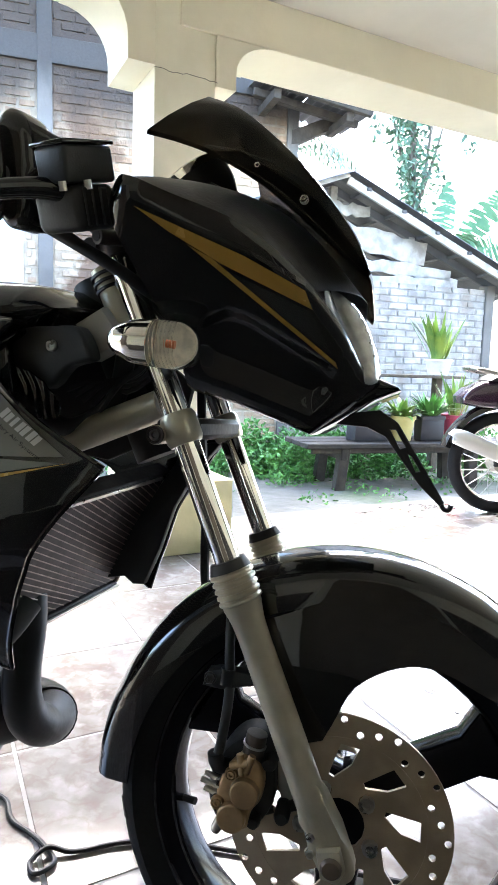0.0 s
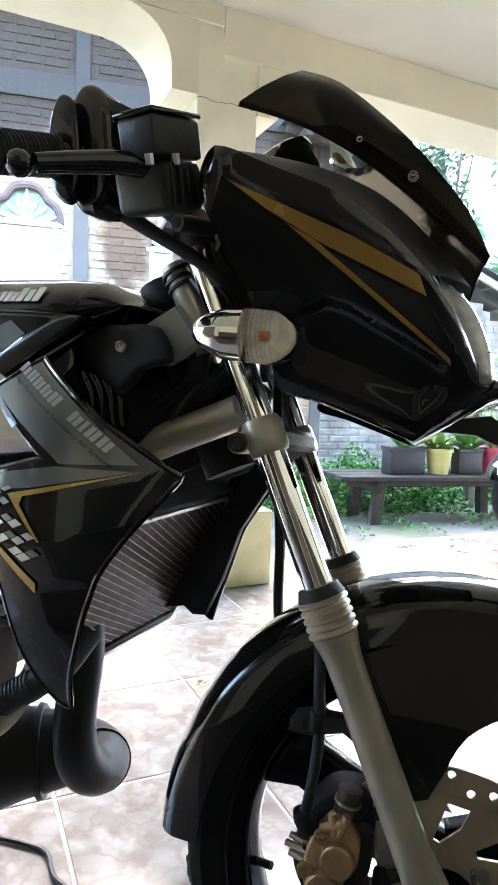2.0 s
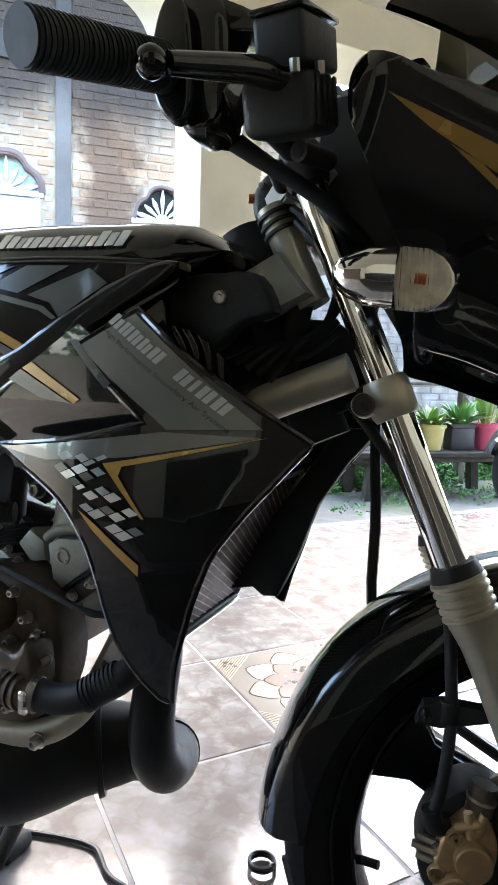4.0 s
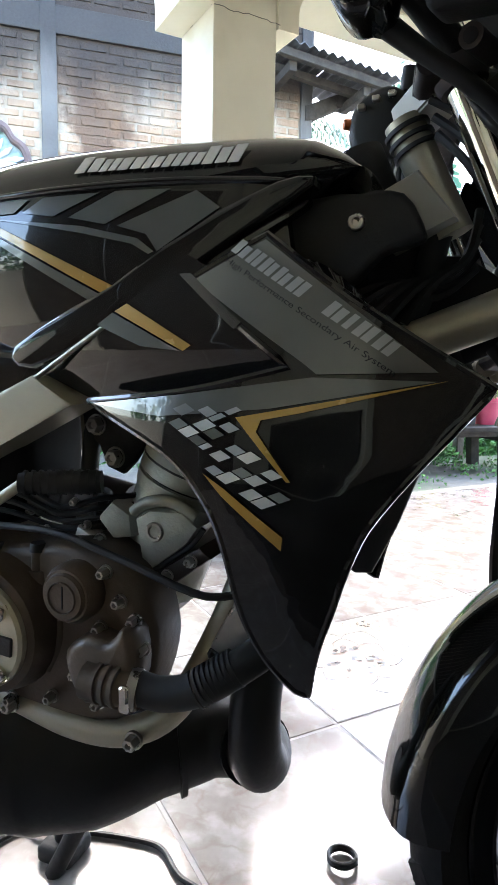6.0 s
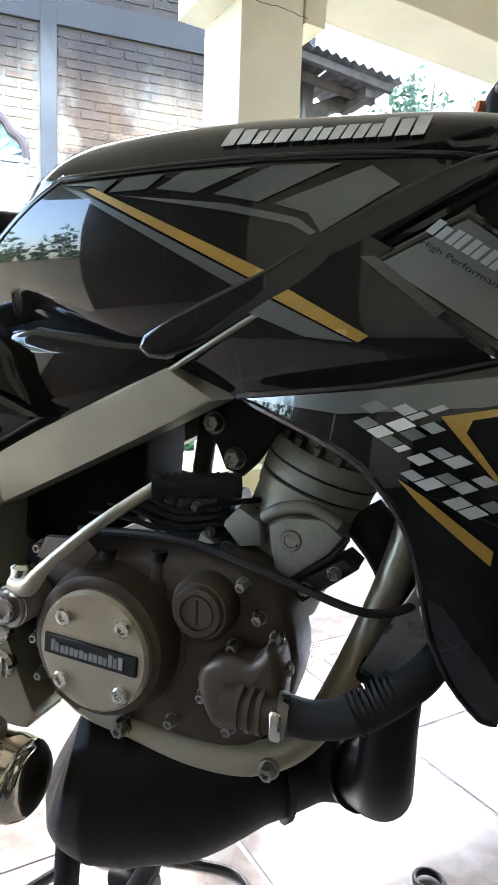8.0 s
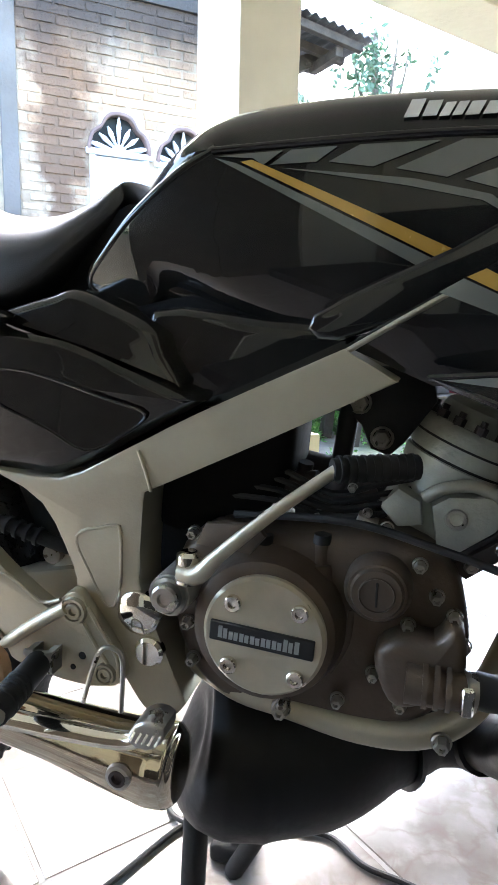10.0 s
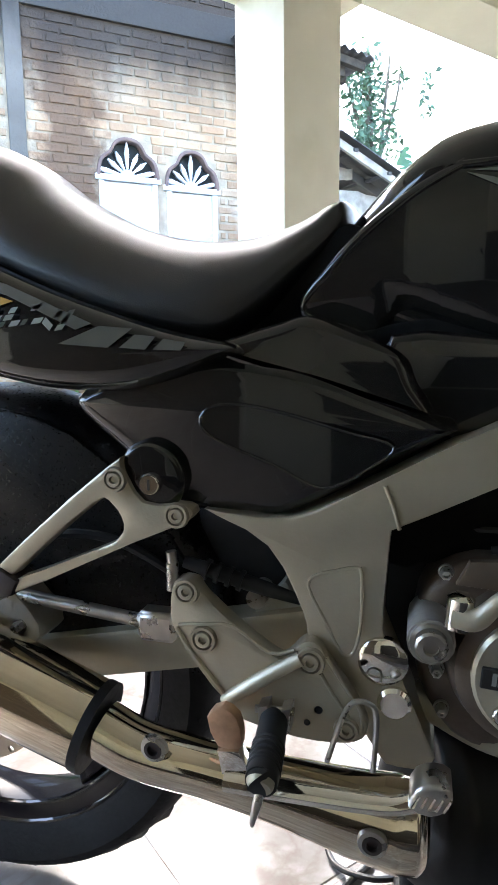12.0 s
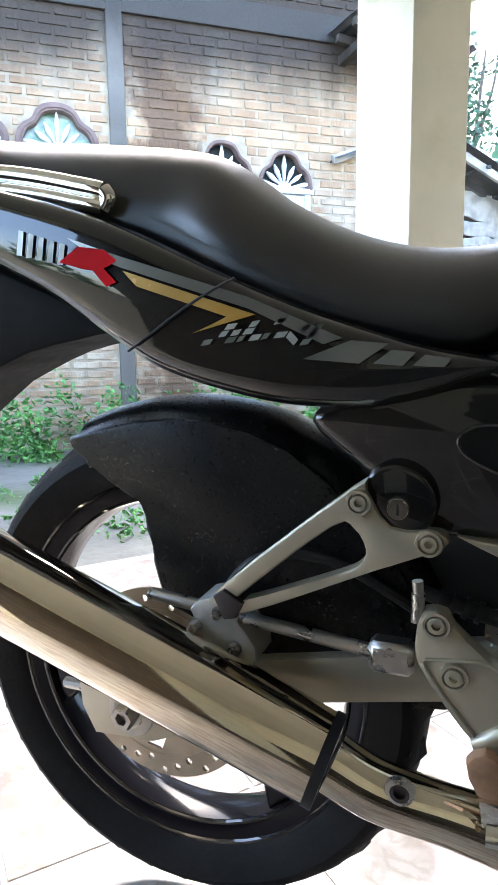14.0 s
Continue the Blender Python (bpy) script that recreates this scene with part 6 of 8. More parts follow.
for y in (0.712, 0.982):
    m = Matrix.Translation((-0.552, 0.0, 0.435)) @ Matrix.Rotation(radians(27), 4, "Y")
    bp("radiator_rail", box(-0.014, 0.016, y - 0.0025, y + 0.0025, 0.0, 0.205, 0.001, m=m), M_STEEL, rad)
for s in (-0.006, 0.206):
    m = Matrix.Translation((-0.552, 0.0, 0.435)) @ Matrix.Rotation(radians(27), 4, "Y")
    bp("radiator_tank", box(-0.014, 0.016, 0.71, 0.986, s - 0.006, s + 0.006, 0.003, m=m), M_MATT, rad)
    bp("tank_seam", box(0.016, 0.019, 0.71, 0.986, s - 0.0028, s + 0.0024, 0.0005, m=m), M_STEEL, rad)


bp("radiator_duct", plate([(-0.40, 0.665), (-0.345, 0.672), (-0.385, 0.625), (-0.42, 0.57), (-0.445, 0.5), (-0.47, 0.445), (-0.49, 0.442), (-0.505, 0.452), (-0.555, 0.44)], 0.952, 0.962, 0.003), M_PLASTIC, rad)

def strokes(k):
    """Two plain uprights side by side, in parts of a sign's width and height."""
    return ((0.0, 0.45, 0.0, 1.0), (0.56, 1.0, 0.0, (0.84, 1.0, 0.92)[k % 3]))


# ---- shrouds ----
def shroud_y(x, z):
    y = 0.636 + 1.4 * (x + 0.50) ** 2 + 1.3 * (z - 0.6) ** 2
    # the sheet folds inwards ahead of a crease that runs from the front tip to the foot
    if z > 0.56:
        fx = -0.474 + (z - 0.56) / (0.675 - 0.56) * 0.124
    else:
        fx = -0.474 + (0.56 - z) * 0.04
    return y + 0.3 * max(0.0, x - fx)


def recess_y(x, z):
    return 0.664 + 0.13 * max(-0.02, -0.465 - x) + 0.25 * max(0.0, 0.7 - z)


SHROUD = [(-0.664, 0.653, 1), (-0.56, 0.666), (-0.479, 0.685, 1), (-0.517, 0.712), (-0.568, 0.748, 1), (-0.508, 0.78, 1), (-0.44, 0.731), (-0.347, 0.674, 1), (-0.371, 0.645), (-0.398, 0.612), (-0.424, 0.575), (-0.438, 0.541), (-0.447, 0.511), (-0.459, 0.473), (-0.466, 0.437, 1), (-0.475, 0.44, 1), (-0.495, 0.466), (-0.511, 0.503), (-0.523, 0.555), (-0.539, 0.589), (-0.575, 0.621)]
for side in (-1, 1):
    yf = shroud_y if side < 0 else (lambda x, z: mirror(shroud_y(x, z)))
    sh = bp("side_shroud", shell(SHROUD, yf, 0.005 * -side, 4, 4), M_PAINT, None, "glossy black side shroud with grey and gold decals")
    lip = [(x, yf(x, z) + 0.002 * -side, z) for x, z in curve_pts(SHROUD, 4)]
    bp("shroud_lip", tube(lip + lip[:2], 0.0032, 8, 1), M_PAINT, sh)
    bp("shroud_recess", shell([(-0.732, 0.674, 1), (-0.64, 0.728, 1), (-0.572, 0.768, 1), (-0.54, 0.75, 1), (-0.465, 0.684, 1), (-0.56, 0.655, 1), (-0.66, 0.645, 1)], (lambda x, z: recess_y(x, z)) if side < 0 else (lambda x, z: mirror(recess_y(x, z))), 0.004 * -side, 0, 3), M_PAINT, sh)
    # added steel line in place of the sky's glint on the front lip
    edge = curve_pts([(-0.349, 0.672), (-0.373, 0.643), (-0.4, 0.61), (-0.426, 0.574), (-0.44, 0.54), (-0.449, 0.511), (-0.461, 0.473), (-0.467, 0.44)], 4, False)
    bp("lip_glint", tube([(x + 0.0015, yf(x, z) - 0.003 * side, z) for x, z in edge], 0.0021, 8, 1), M_STEEL, sh, "thin bright line that stands for the lip's sky reflection along the front edge")
    if side < 0:
        def dec(pts, mt, d=0.0014, nm="shroud_decal"):
            return bp(nm, shell([(*p, 1) for p in pts], lambda x, z: shroud_y(x, z) - d, 0, 0, 3), mt, sh)
        dec([(-0.508, 0.776), (-0.382, 0.684), (-0.459, 0.681), (-0.47, 0.689), (-0.562, 0.748)], M_GREY)
        dec([(-0.655, 0.652), (-0.56, 0.664), (-0.462, 0.679), (-0.382, 0.678), (-0.49, 0.657), (-0.58, 0.647)], M_GREY)
        dec([(-0.514, 0.650), (-0.466, 0.660), (-0.376, 0.6785), (-0.468, 0.655), (-0.495, 0.649), (-0.498, 0.641), (-0.472, 0.608), (-0.475, 0.608)], M_GOLD, 0.002)
        dec([(-0.538, 0.609), (-0.520, 0.599), (-0.477, 0.569), (-0.478, 0.559), (-0.523, 0.594)], M_GOLD, 0.002)
        for pts, mt in (([(-0.643, 0.727), (-0.63, 0.733), (-0.568, 0.700), (-0.576, 0.6955)], M_GOLD), ([(-0.662, 0.716), (-0.645, 0.726), (-0.579, 0.6955), (-0.617, 0.699)], M_GREY)):
            bp("recess_decal", shell([(*p, 1) for p in pts], lambda x, z: recess_y(x, z) - 0.0015, 0, 0, 3), mt, sh)
        dec([(-0.577, 0.7535), (-0.566, 0.7535), (-0.517, 0.716), (-0.522, 0.711)], M_DGREY, 0.002)
        # slanted chequered blocks between the gold lines
        rng = random.Random(21)
        FIELD = [(-0.598, 0.650), (-0.541, 0.6575), (-0.509, 0.6605), (-0.515, 0.650), (-0.506, 0.638), (-0.492, 0.624), (-0.472, 0.603), (-0.476, 0.578), (-0.5, 0.589), (-0.533, 0.608), (-0.567, 0.636)]

        def inside(x, z):
            hit = False
            for (ax, az), (bx, bz) in zip(FIELD, FIELD[1:] + FIELD[:1]):
                if (az > z) != (bz > z) and x < ax + (z - az) / (bz - az) * (bx - ax):
                    hit = not hit
            return hit
        ea, eb = Vector((0.0165, -0.0092)), Vector((0.0125, 0.0052))
        for i in range(-2, 12):
            for j in range(-4, 12):
                o = Vector((-0.6, 0.648)) + ea * i * 0.55 + eb * j
                if (i + 2 * j) % 3 == 0 and rng.random() < 0.6:
                    continue
                la, lb = rng.choice((0.25, 0.5, 0.5, 0.5)), rng.uniform(0.6, 0.95)
                q = [o, o + ea * la, o + ea * la + eb * lb, o + eb * lb]
                if inside((q[0].x + q[2].x) / 2, (q[0].y + q[2].y) / 2) and sum(inside(p.x, p.y) for p in q) >= 3:
                    dec([(p.x, p.y) for p in q], (M_LGREY, M_SILVERDECAL, M_GREY, M_MIDGREY)[rng.randrange(4)], 0.0022, "chequer_block")
        # the maker's lettering is left as slanted plain bars
        a, b = Vector((-0.533, 0.768)), Vector((-0.405, 0.688))
        d = (b - a).normalized()
        nrm = Vector((-d.y, d.x))
        L = (b - a).length
        for k, (s0, s1) in enumerate([(0, 0.085), (0.1, 0.17), (0.185, 0.26), (0.275, 0.35), (0.365, 0.45), (0.58, 0.67), (0.69, 0.72), (0.745, 0.83), (0.85, 0.94)]):
            for x0, x1, y0, y1 in strokes(k) if k != 6 else ((0.0, 1.0, 0.0, 1.0),):
                q = [(x0, y0), (x1, y0), (x1, y1), (x0, y1)]
                q = [a + d * L * (s0 + (s1 - s0) * u) + nrm * 0.0115 * w + d * 0.003 * (w - 0.5) for u, w in q]
                dec([tuple(p) for p in q], M_LGREY, 0.0022, "lettering_bar")
        # the line of small words under it
        words = bpy.data.curves.new("lettering", "FONT")
        words.body, words.size = "High Performance Secondary Air System", 0.0058
        holder = new("lettering", words)
        bpy.context.view_layer.update()
        flat = bpy.data.meshes.new_from_object(holder.evaluated_get(bpy.context.evaluated_depsgraph_get()))
        bpy.data.objects.remove(holder)
        reach = max(v.co.x for v in flat.vertices)
        low = a - nrm * 0.0085
        for v in flat.vertices:
            p = low + d * (v.co.x / reach * L) + nrm * v.co.y
            v.co = (p.x, shroud_y(p.x, p.y) - 0.0022, p.y)
        flat.materials.append(M_RIM)
        small = new("lettering", flat)
        small.parent, small.matrix_parent_inverse = sh, sh.matrix_world.inverted()
        bpy.data.curves.remove(words)

# ---- tank ----
TANK = [(-0.993, 0.737), (-0.984, 0.718), (-0.93, 0.701), (-0.887, 0.686), (-0.834, 0.685), (-0.753, 0.682), (-0.70, 0.69), (-0.589, 0.745), (-0.50, 0.795), (-0.452, 0.832), (-0.458, 0.847), (-0.479, 0.860), (-0.505, 0.868), (-0.6, 0.874), (-0.711, 0.877), (-0.80, 0.875), (-0.857, 0.867), (-0.89, 0.848), (-0.934, 0.81), (-0.974, 0.764)]
tank_plan = lambda x: 1.0 - 2.0 * min(0.0, x + 0.62) ** 2 - 0.25 * max(0.0, (x + 0.55) / 0.1) ** 2
tank_squeeze = lambda x, z: tank_plan(x) * (1.0 - (0.2 if x > -0.8 else 0.2 - 0.08 * min(1.0, (-0.8 - x) / 0.08)) * max(0.0, min(1.0, (0.832 - z) / 0.03)))
tank = bp("fuel_tank", block(TANK, 0.136, 0.055, 8, 5, tank_squeeze, limit=lambda x, z: 0.055 if z > 0.85 else 0.03), M_PAINT, None, "glossy black fuel tank with grey and gold decals")


def tank_side(x, z):
    """The tank's flank: flat below the shoulder crease, scooped towards the knee, rolled in at its rear edge."""
    y = YB - 0.138 * tank_plan(x) + 1.6 * (z - 0.79) ** 2
    scoop = 0.745 - (x + 0.914) * 0.4 - z
    y += 0.6 * max(0.0, scoop) * max(0.0, min(1.0, (x + 0.918) / 0.03))
    return y


FLANK = [(-0.85, 0.834, 1), (-0.885, 0.815), (-0.93, 0.783), (-0.96, 0.755), (-0.983, 0.731), (-0.976, 0.716), (-0.93, 0.7), (-0.887, 0.688), (-0.834, 0.687), (-0.753, 0.684), (-0.70, 0.695), (-0.589, 0.75), (-0.50, 0.80), (-0.492, 0.816), (-0.515, 0.826, 1), (-0.541, 0.828), (-0.64, 0.832), (-0.757, 0.832)]
bp("tank_flank", shell(FLANK, tank_side, 0.014, 4, 6, fine=0.009), M_PAINT, tank, "", 60)
bp("flank_edge", tube([(x, tank_side(x, z) + 0.0065, z) for x, z in ((-0.849, 0.832), (-0.885, 0.814), (-0.93, 0.782), (-0.96, 0.754), (-0.981, 0.731), (-0.974, 0.716), (-0.93, 0.701), (-0.89, 0.69))], 0.0072, 12, 6), M_PAINT, tank)
bp("tank_crease", tube([(x, YB - 0.138 * tank_plan(x) + 0.002, z) for x, z in ((-0.852, 0.831), (-0.80, 0.8315), (-0.72, 0.8325), (-0.64, 0.832), (-0.57, 0.829), (-0.52, 0.8255), (-0.495, 0.823))], 0.0032, 10, 5), M_PAINT, tank)


def tdec(pts, mt, nm="tank_decal", d=0.0):
    return bp(nm, shell([(*p, 1) for p in pts], lambda x, z: tank_side(x, z) - 0.0016 - d, 0, 0, 4), mt, tank)


tdec([(-0.848, 0.826), (-0.79, 0.8265), (-0.806, 0.816), (-0.815, 0.822)], M_GREY)
for q in ([(-0.80, 0.816), (-0.783, 0.8265), (-0.745, 0.827), (-0.762, 0.816)], [(-0.752, 0.8155), (-0.728, 0.827), (-0.668, 0.8265), (-0.717, 0.810)],
          [(-0.70, 0.808), (-0.652, 0.8265), (-0.60, 0.8245), (-0.662, 0.800)], [(-0.65, 0.798), (-0.577, 0.8215), (-0.556, 0.807), (-0.612, 0.776), (-0.622, 0.79)]):
    tdec(q, M_GREY)
tdec([(-0.816, 0.821), (-0.652, 0.748), (-0.664, 0.742), (-0.826, 0.82)], M_GOLD)
tdec([(-0.829, 0.819), (-0.666, 0.741), (-0.676, 0.735), (-0.85, 0.825)], M_GREY)
tdec([(-0.79, 0.813), (-0.686, 0.8), (-0.63, 0.787), (-0.615, 0.776), (-0.62, 0.774), (-0.636, 0.783), (-0.69, 0.795)], M_GREY)
logo_y = lambda x, z: YB - 0.136 * tank_plan(x) + 0.055 * (1 - math.sqrt(max(0.0, 1 - (max(0.0, z - 0.822) / 0.055) ** 2))) - 0.003
# the maker's name stays a row of slanted silver bars
at = -0.697
for k, w in enumerate((0.024, 0.0165, 0.0225, 0.0165, 0.0165, 0.0165, 0.021, 0.0095)):
    z0 = 0.845 - (at + 0.7) * 0.03
    h = 0.0155 if k in (0, 6, 7) else 0.0112
    for x0, x1, y0, y1 in strokes(k) if k < 7 else ((0.0, 1.0, 0.0, 1.0),):
        quad = [(at + w * x0 + 0.005 * y0, z0 + h * y0, 1), (at + w * x1 + 0.005 * y0, z0 + h * y0, 1), (at + w * x1 + 0.005 * y1, z0 + h * y1, 1), (at + w * x0 + 0.005 * y1, z0 + h * y1, 1)]
        bp("lettering_bar", shell(quad, logo_y, 0.001, 0, 2), M_SILVERDECAL, tank)
    at += w + 0.0016
bp("knee_panel", block([(-0.905, 0.70), (-0.80, 0.695), (-0.74, 0.69), (-0.725, 0.672), (-0.78, 0.645), (-0.85, 0.615), (-0.90, 0.63)], 0.128, 0.01, 3, 3), M_PAINT, tank)
bp("inner_panel", plate([(-0.68, 0.70), (-0.60, 0.765), (-0.505, 0.803), (-0.495, 0.745), (-0.52, 0.69)], 0.712, 0.722, 0.004), M_PAINT, tank)
# black rail along the lower tank edge
bp("tank_rail", plate([(-0.757, 0.698), (-0.654, 0.749), (-0.581, 0.790), (-0.508, 0.822), (-0.48, 0.817), (-0.562, 0.770), (-0.638, 0.722), (-0.735, 0.678)], 0.695, 0.72, 0.006, 3, smooth=3), M_PAINT, tank)

bp("frame_edge", tube([(-0.733, 0.69, 0.667), (-0.666, 0.69, 0.7085), (-0.6, 0.69, 0.7465)], 0.0024, 8, 3), M_FRAME, tank)

# ---- seat, side covers, tail ----
SEAT = [(-1.64, 0.955), (-1.553, 0.949), (-1.435, 0.933), (-1.341, 0.915), (-1.293, 0.892), (-1.243, 0.855), (-1.177, 0.820), (-1.112, 0.801), (-1.046, 0.799), (-0.997, 0.811), (-0.966, 0.824), (-0.948, 0.824), (-0.94, 0.811), (-0.946, 0.79), (-0.976, 0.752), (-1.014, 0.71), (-1.065, 0.688), (-1.16, 0.708), (-1.233, 0.735), (-1.3, 0.766), (-1.4, 0.81), (-1.5, 0.845), (-1.64, 0.885)]
seat_squeeze = lambda x, z: 1.0 - 0.35 * max(0.0, min(1.0, (x + 1.08) / 0.14)) ** 1.5 - 0.2 * ease((-1.27 - x) / 0.09)
bp("seat_base", plate([(-1.1, 0.69), (-1.02, 0.745), (-0.966, 0.79), (-0.945, 0.798), (-0.91, 0.79), (-0.895, 0.70), (-1.0, 0.66)], 0.75, 0.93, 0.006), M_UNDERTAIL)
bp("seat", block(SEAT, 0.128, 0.105, 12, 4, seat_squeeze, crown=0.68, dome=0.15), M_SEAT, None, "black grained vinyl seat", 60)
SIDE = [(-1.19, 0.64), (-1.16, 0.664), (-1.101, 0.675), (-1.057, 0.684), (-1.0, 0.679), (-0.965, 0.671), (-0.912, 0.650), (-0.849, 0.623, 1), (-0.92, 0.583), (-0.989, 0.547), (-1.026, 0.546), (-1.09, 0.55), (-1.142, 0.596)]
side_cover = bp("side_cover", block(SIDE, 0.15, 0.016, 4, 4, lambda x, z: 1.0 - 0.1 * max(0.0, -1.0 - x)), M_PAINT, None, "glossy black side cover")


def cover_dent(x, z):
    """The pressed pocket of the side cover: its floor leans back under a rounded upper edge."""
    return YB - 0.1535 * (1.0 - 0.1 * max(0.0, -1.0 - x)) + 0.05 * (z - 0.61) + 0.01 * (x + 0.98)


POCKET = [(-1.064, 0.628), (-1.053, 0.641), (-1.028, 0.643), (-0.99, 0.636), (-0.94, 0.622), (-0.899, 0.61), (-0.921, 0.59), (-0.957, 0.574), (-0.998, 0.592), (-1.049, 0.612)]
bp("cover_pocket", shell(POCKET, cover_dent, 0.006, 4, 5, fine=0.009), M_PAINT, side_cover, "", 60)
lip = [(x, cover_dent(x, z), z) for x, z in curve_pts(POCKET, 4)]
bp("pocket_lip", tube(lip + lip[:2], 0.0015, 8, 1), M_PAINT, side_cover)
bp("strip_panel", block([(-1.06, 0.690), (-1.03, 0.702), (-0.997, 0.711), (-0.972, 0.717), (-0.935, 0.704), (-0.897, 0.686), (-0.884, 0.66), (-0.87, 0.632), (-0.92, 0.64), (-0.965, 0.655), (-1.02, 0.668)], 0.146, 0.012, 4, 4), M_PAINT, side_cover)
TAIL = [(-1.70, 0.915), (-1.53, 0.872), (-1.4, 0.83), (-1.3, 0.785), (-1.2, 0.741), (-1.1, 0.708), (-1.03, 0.693), (-1.05, 0.68), (-1.124, 0.656), (-1.202, 0.655), (-1.266, 0.666), (-1.323, 0.682), (-1.365, 0.702), (-1.446, 0.752), (-1.49, 0.776), (-1.6, 0.825), (-1.72, 0.873)]
tail = bp("tail_cowl", block(TAIL, 0.165, 0.02, 4, 4, lambda x, z: 1.0 - 0.25 * max(0.0, -1.25 - x)), M_PAINT, None, "glossy black tail cowl with grey, gold and red decals")
tail_y = lambda x, z: YB - 0.165 * (1.0 - 0.25 * max(0.0, -1.25 - x)) - 0.002


def ydec(pts, mt, nm="tail_decal", d=0.0):
    return bp(nm, shell([(x, z + (0.012 if x < -1.2 else 0.004), 1) for x, z in pts], lambda x, z: tail_y(x, z) - d, 0, 0, 3), mt, tail)


ydec([(-1.426, 0.800), (-1.367, 0.779), (-1.238, 0.737), (-1.156, 0.709), (-1.172, 0.704), (-1.238, 0.727), (-1.367, 0.769), (-1.4, 0.782)], M_GREY)
for q in ([(-1.19, 0.692), (-1.149, 0.707), (-1.118, 0.704), (-1.142, 0.688)], [(-1.131, 0.688), (-1.116, 0.699), (-1.097, 0.697), (-1.107, 0.686)], [(-1.1, 0.686), (-1.09, 0.695), (-1.07, 0.692), (-1.075, 0.685)]):
    ydec(q, M_GREY)
ydec([(-1.365, 0.766), (-1.232, 0.722), (-1.294, 0.707), (-1.27, 0.716), (-1.259, 0.721), (-1.35, 0.751)], M_GOLD)
ydec([(-1.437, 0.778), (-1.414, 0.791), (-1.384, 0.786), (-1.370, 0.775), (-1.385, 0.769), (-1.372, 0.756), (-1.383, 0.752), (-1.398, 0.768), (-1.41, 0.770)], M_RED, d=0.0006)
for k in range(5):
    a = -1.49 + 0.0125 * k
    ydec([(a, 0.788 - 0.003 * k), (a + 0.007, 0.787 - 0.003 * k), (a + 0.011, 0.81 - 0.004 * k), (a + 0.005, 0.812 - 0.004 * k)], M_LGREY, "lettering_bar")
rng = random.Random(5)
for i in range(9):
    for j in range(3):
        a, z = -1.285 + 0.0115 * i + 0.006 * j, 0.696 + 0.0062 * j + 0.0009 * i
        if rng.random() < 0.7:
            w = rng.uniform(0.005, 0.01)
            ydec([(a, z), (a + w, z + 0.001), (a + w + 0.004, z + 0.006), (a + 0.004, z + 0.0052)], (M_LGREY, M_GREY, M_MIDGREY)[rng.randrange(3)], "chequer_block")
bp("tail_seam", tube([(x, tail_y(x, z), z) for x, z in ((-1.25, 0.765), (-1.264, 0.760), (-1.3, 0.742), (-1.342, 0.716), (-1.362, 0.704))], 0.0013, 8, 4), M_MATT, tail)
bp("undertail", plate([(-1.75, 0.62), (-1.66, 0.662), (-1.56, 0.703), (-1.463, 0.722), (-1.45, 0.735), (-1.6, 0.80), (-1.75, 0.84)], 0.775, 0.90, 0.012, 3, smooth=3), M_UNDERTAIL, tail, "black plastic rear mudguard")
rail = None
for dz in (0.0, -0.017):
    rail = bp("grab_rail", tube([(-1.7, 0.74, 0.922 + dz), (-1.53, 0.735, 0.893 + dz), (-1.44, 0.73, 0.871 + dz), (-1.415, 0.73, 0.864 + dz)], 0.0088, 14), M_CHROME, rail, "chrome grab rail")
bp("rail_end", tube([(-1.415, 0.73, 0.8645), (-1.409, 0.73, 0.8555), (-1.415, 0.73, 0.8465)], 0.0086, 14, 4), M_CHROME, rail)

# ---- frame ----
SPAR = [(-0.73, 0.672, 1), (-0.687, 0.648, 1), (-0.794, 0.593, 1), (-0.9, 0.54, 1), (-0.903, 0.50), (-0.905, 0.46), (-0.9, 0.44), (-0.859, 0.342, 1), (-0.868, 0.33, 1), (-0.9, 0.33, 1), (-0.924, 0.366), (-0.965, 0.432), (-0.973, 0.462), (-1.004, 0.52), (-1.062, 0.55, 1), (-0.985, 0.546), (-0.917, 0.578), (-0.85, 0.614)]
for side in (-1, 1):
    y0, y1 = (0.685, 0.735) if side < 0 else (mirror(0.685), mirror(0.735))
    spar = bp("frame_spar", plate(SPAR, y0, y1, 0.005, 3, smooth=3), M_FRAME, None, "silver painted perimeter frame spar")
    if side < 0:
        bp("weld_seam", tube([(-0.905, 0.6848, 0.578), (-0.898, 0.6845, 0.56), (-0.893, 0.6848, 0.542)], 0.0018, 8, 3), M_FRAME, spar)
        EMBOSS = [(-0.968, 0.487), (-0.961, 0.498), (-0.945, 0.503), (-0.929, 0.507), (-0.923, 0.502), (-0.923, 0.459), (-0.928, 0.433), (-0.935, 0.428), (-0.942, 0.434), (-0.955, 0.46)]
        bp("frame_emboss", plate(EMBOSS, 0.6838, 0.69, 0.0006, 1, smooth=3), M_FRAME, spar)
        rim_line = [(x, 0.6845, z) for x, z in curve_pts(EMBOSS, 3)]
        bp("emboss_edge", tube(rim_line + rim_line[:2], 0.0017, 8, 1), M_FRAME, spar)
        for c, r in (((-0.904, 0.427), 0.021), ((-0.894, 0.39), 0.0145)):
            bp("pivot_cap", lathe([(0, -0.006), (r * 0.8, -0.006), (r, -0.003), (r, 0.004)], (c[0], 0.684, c[1]), 20), M_CHROME, spar, "worn chrome pivot cap")
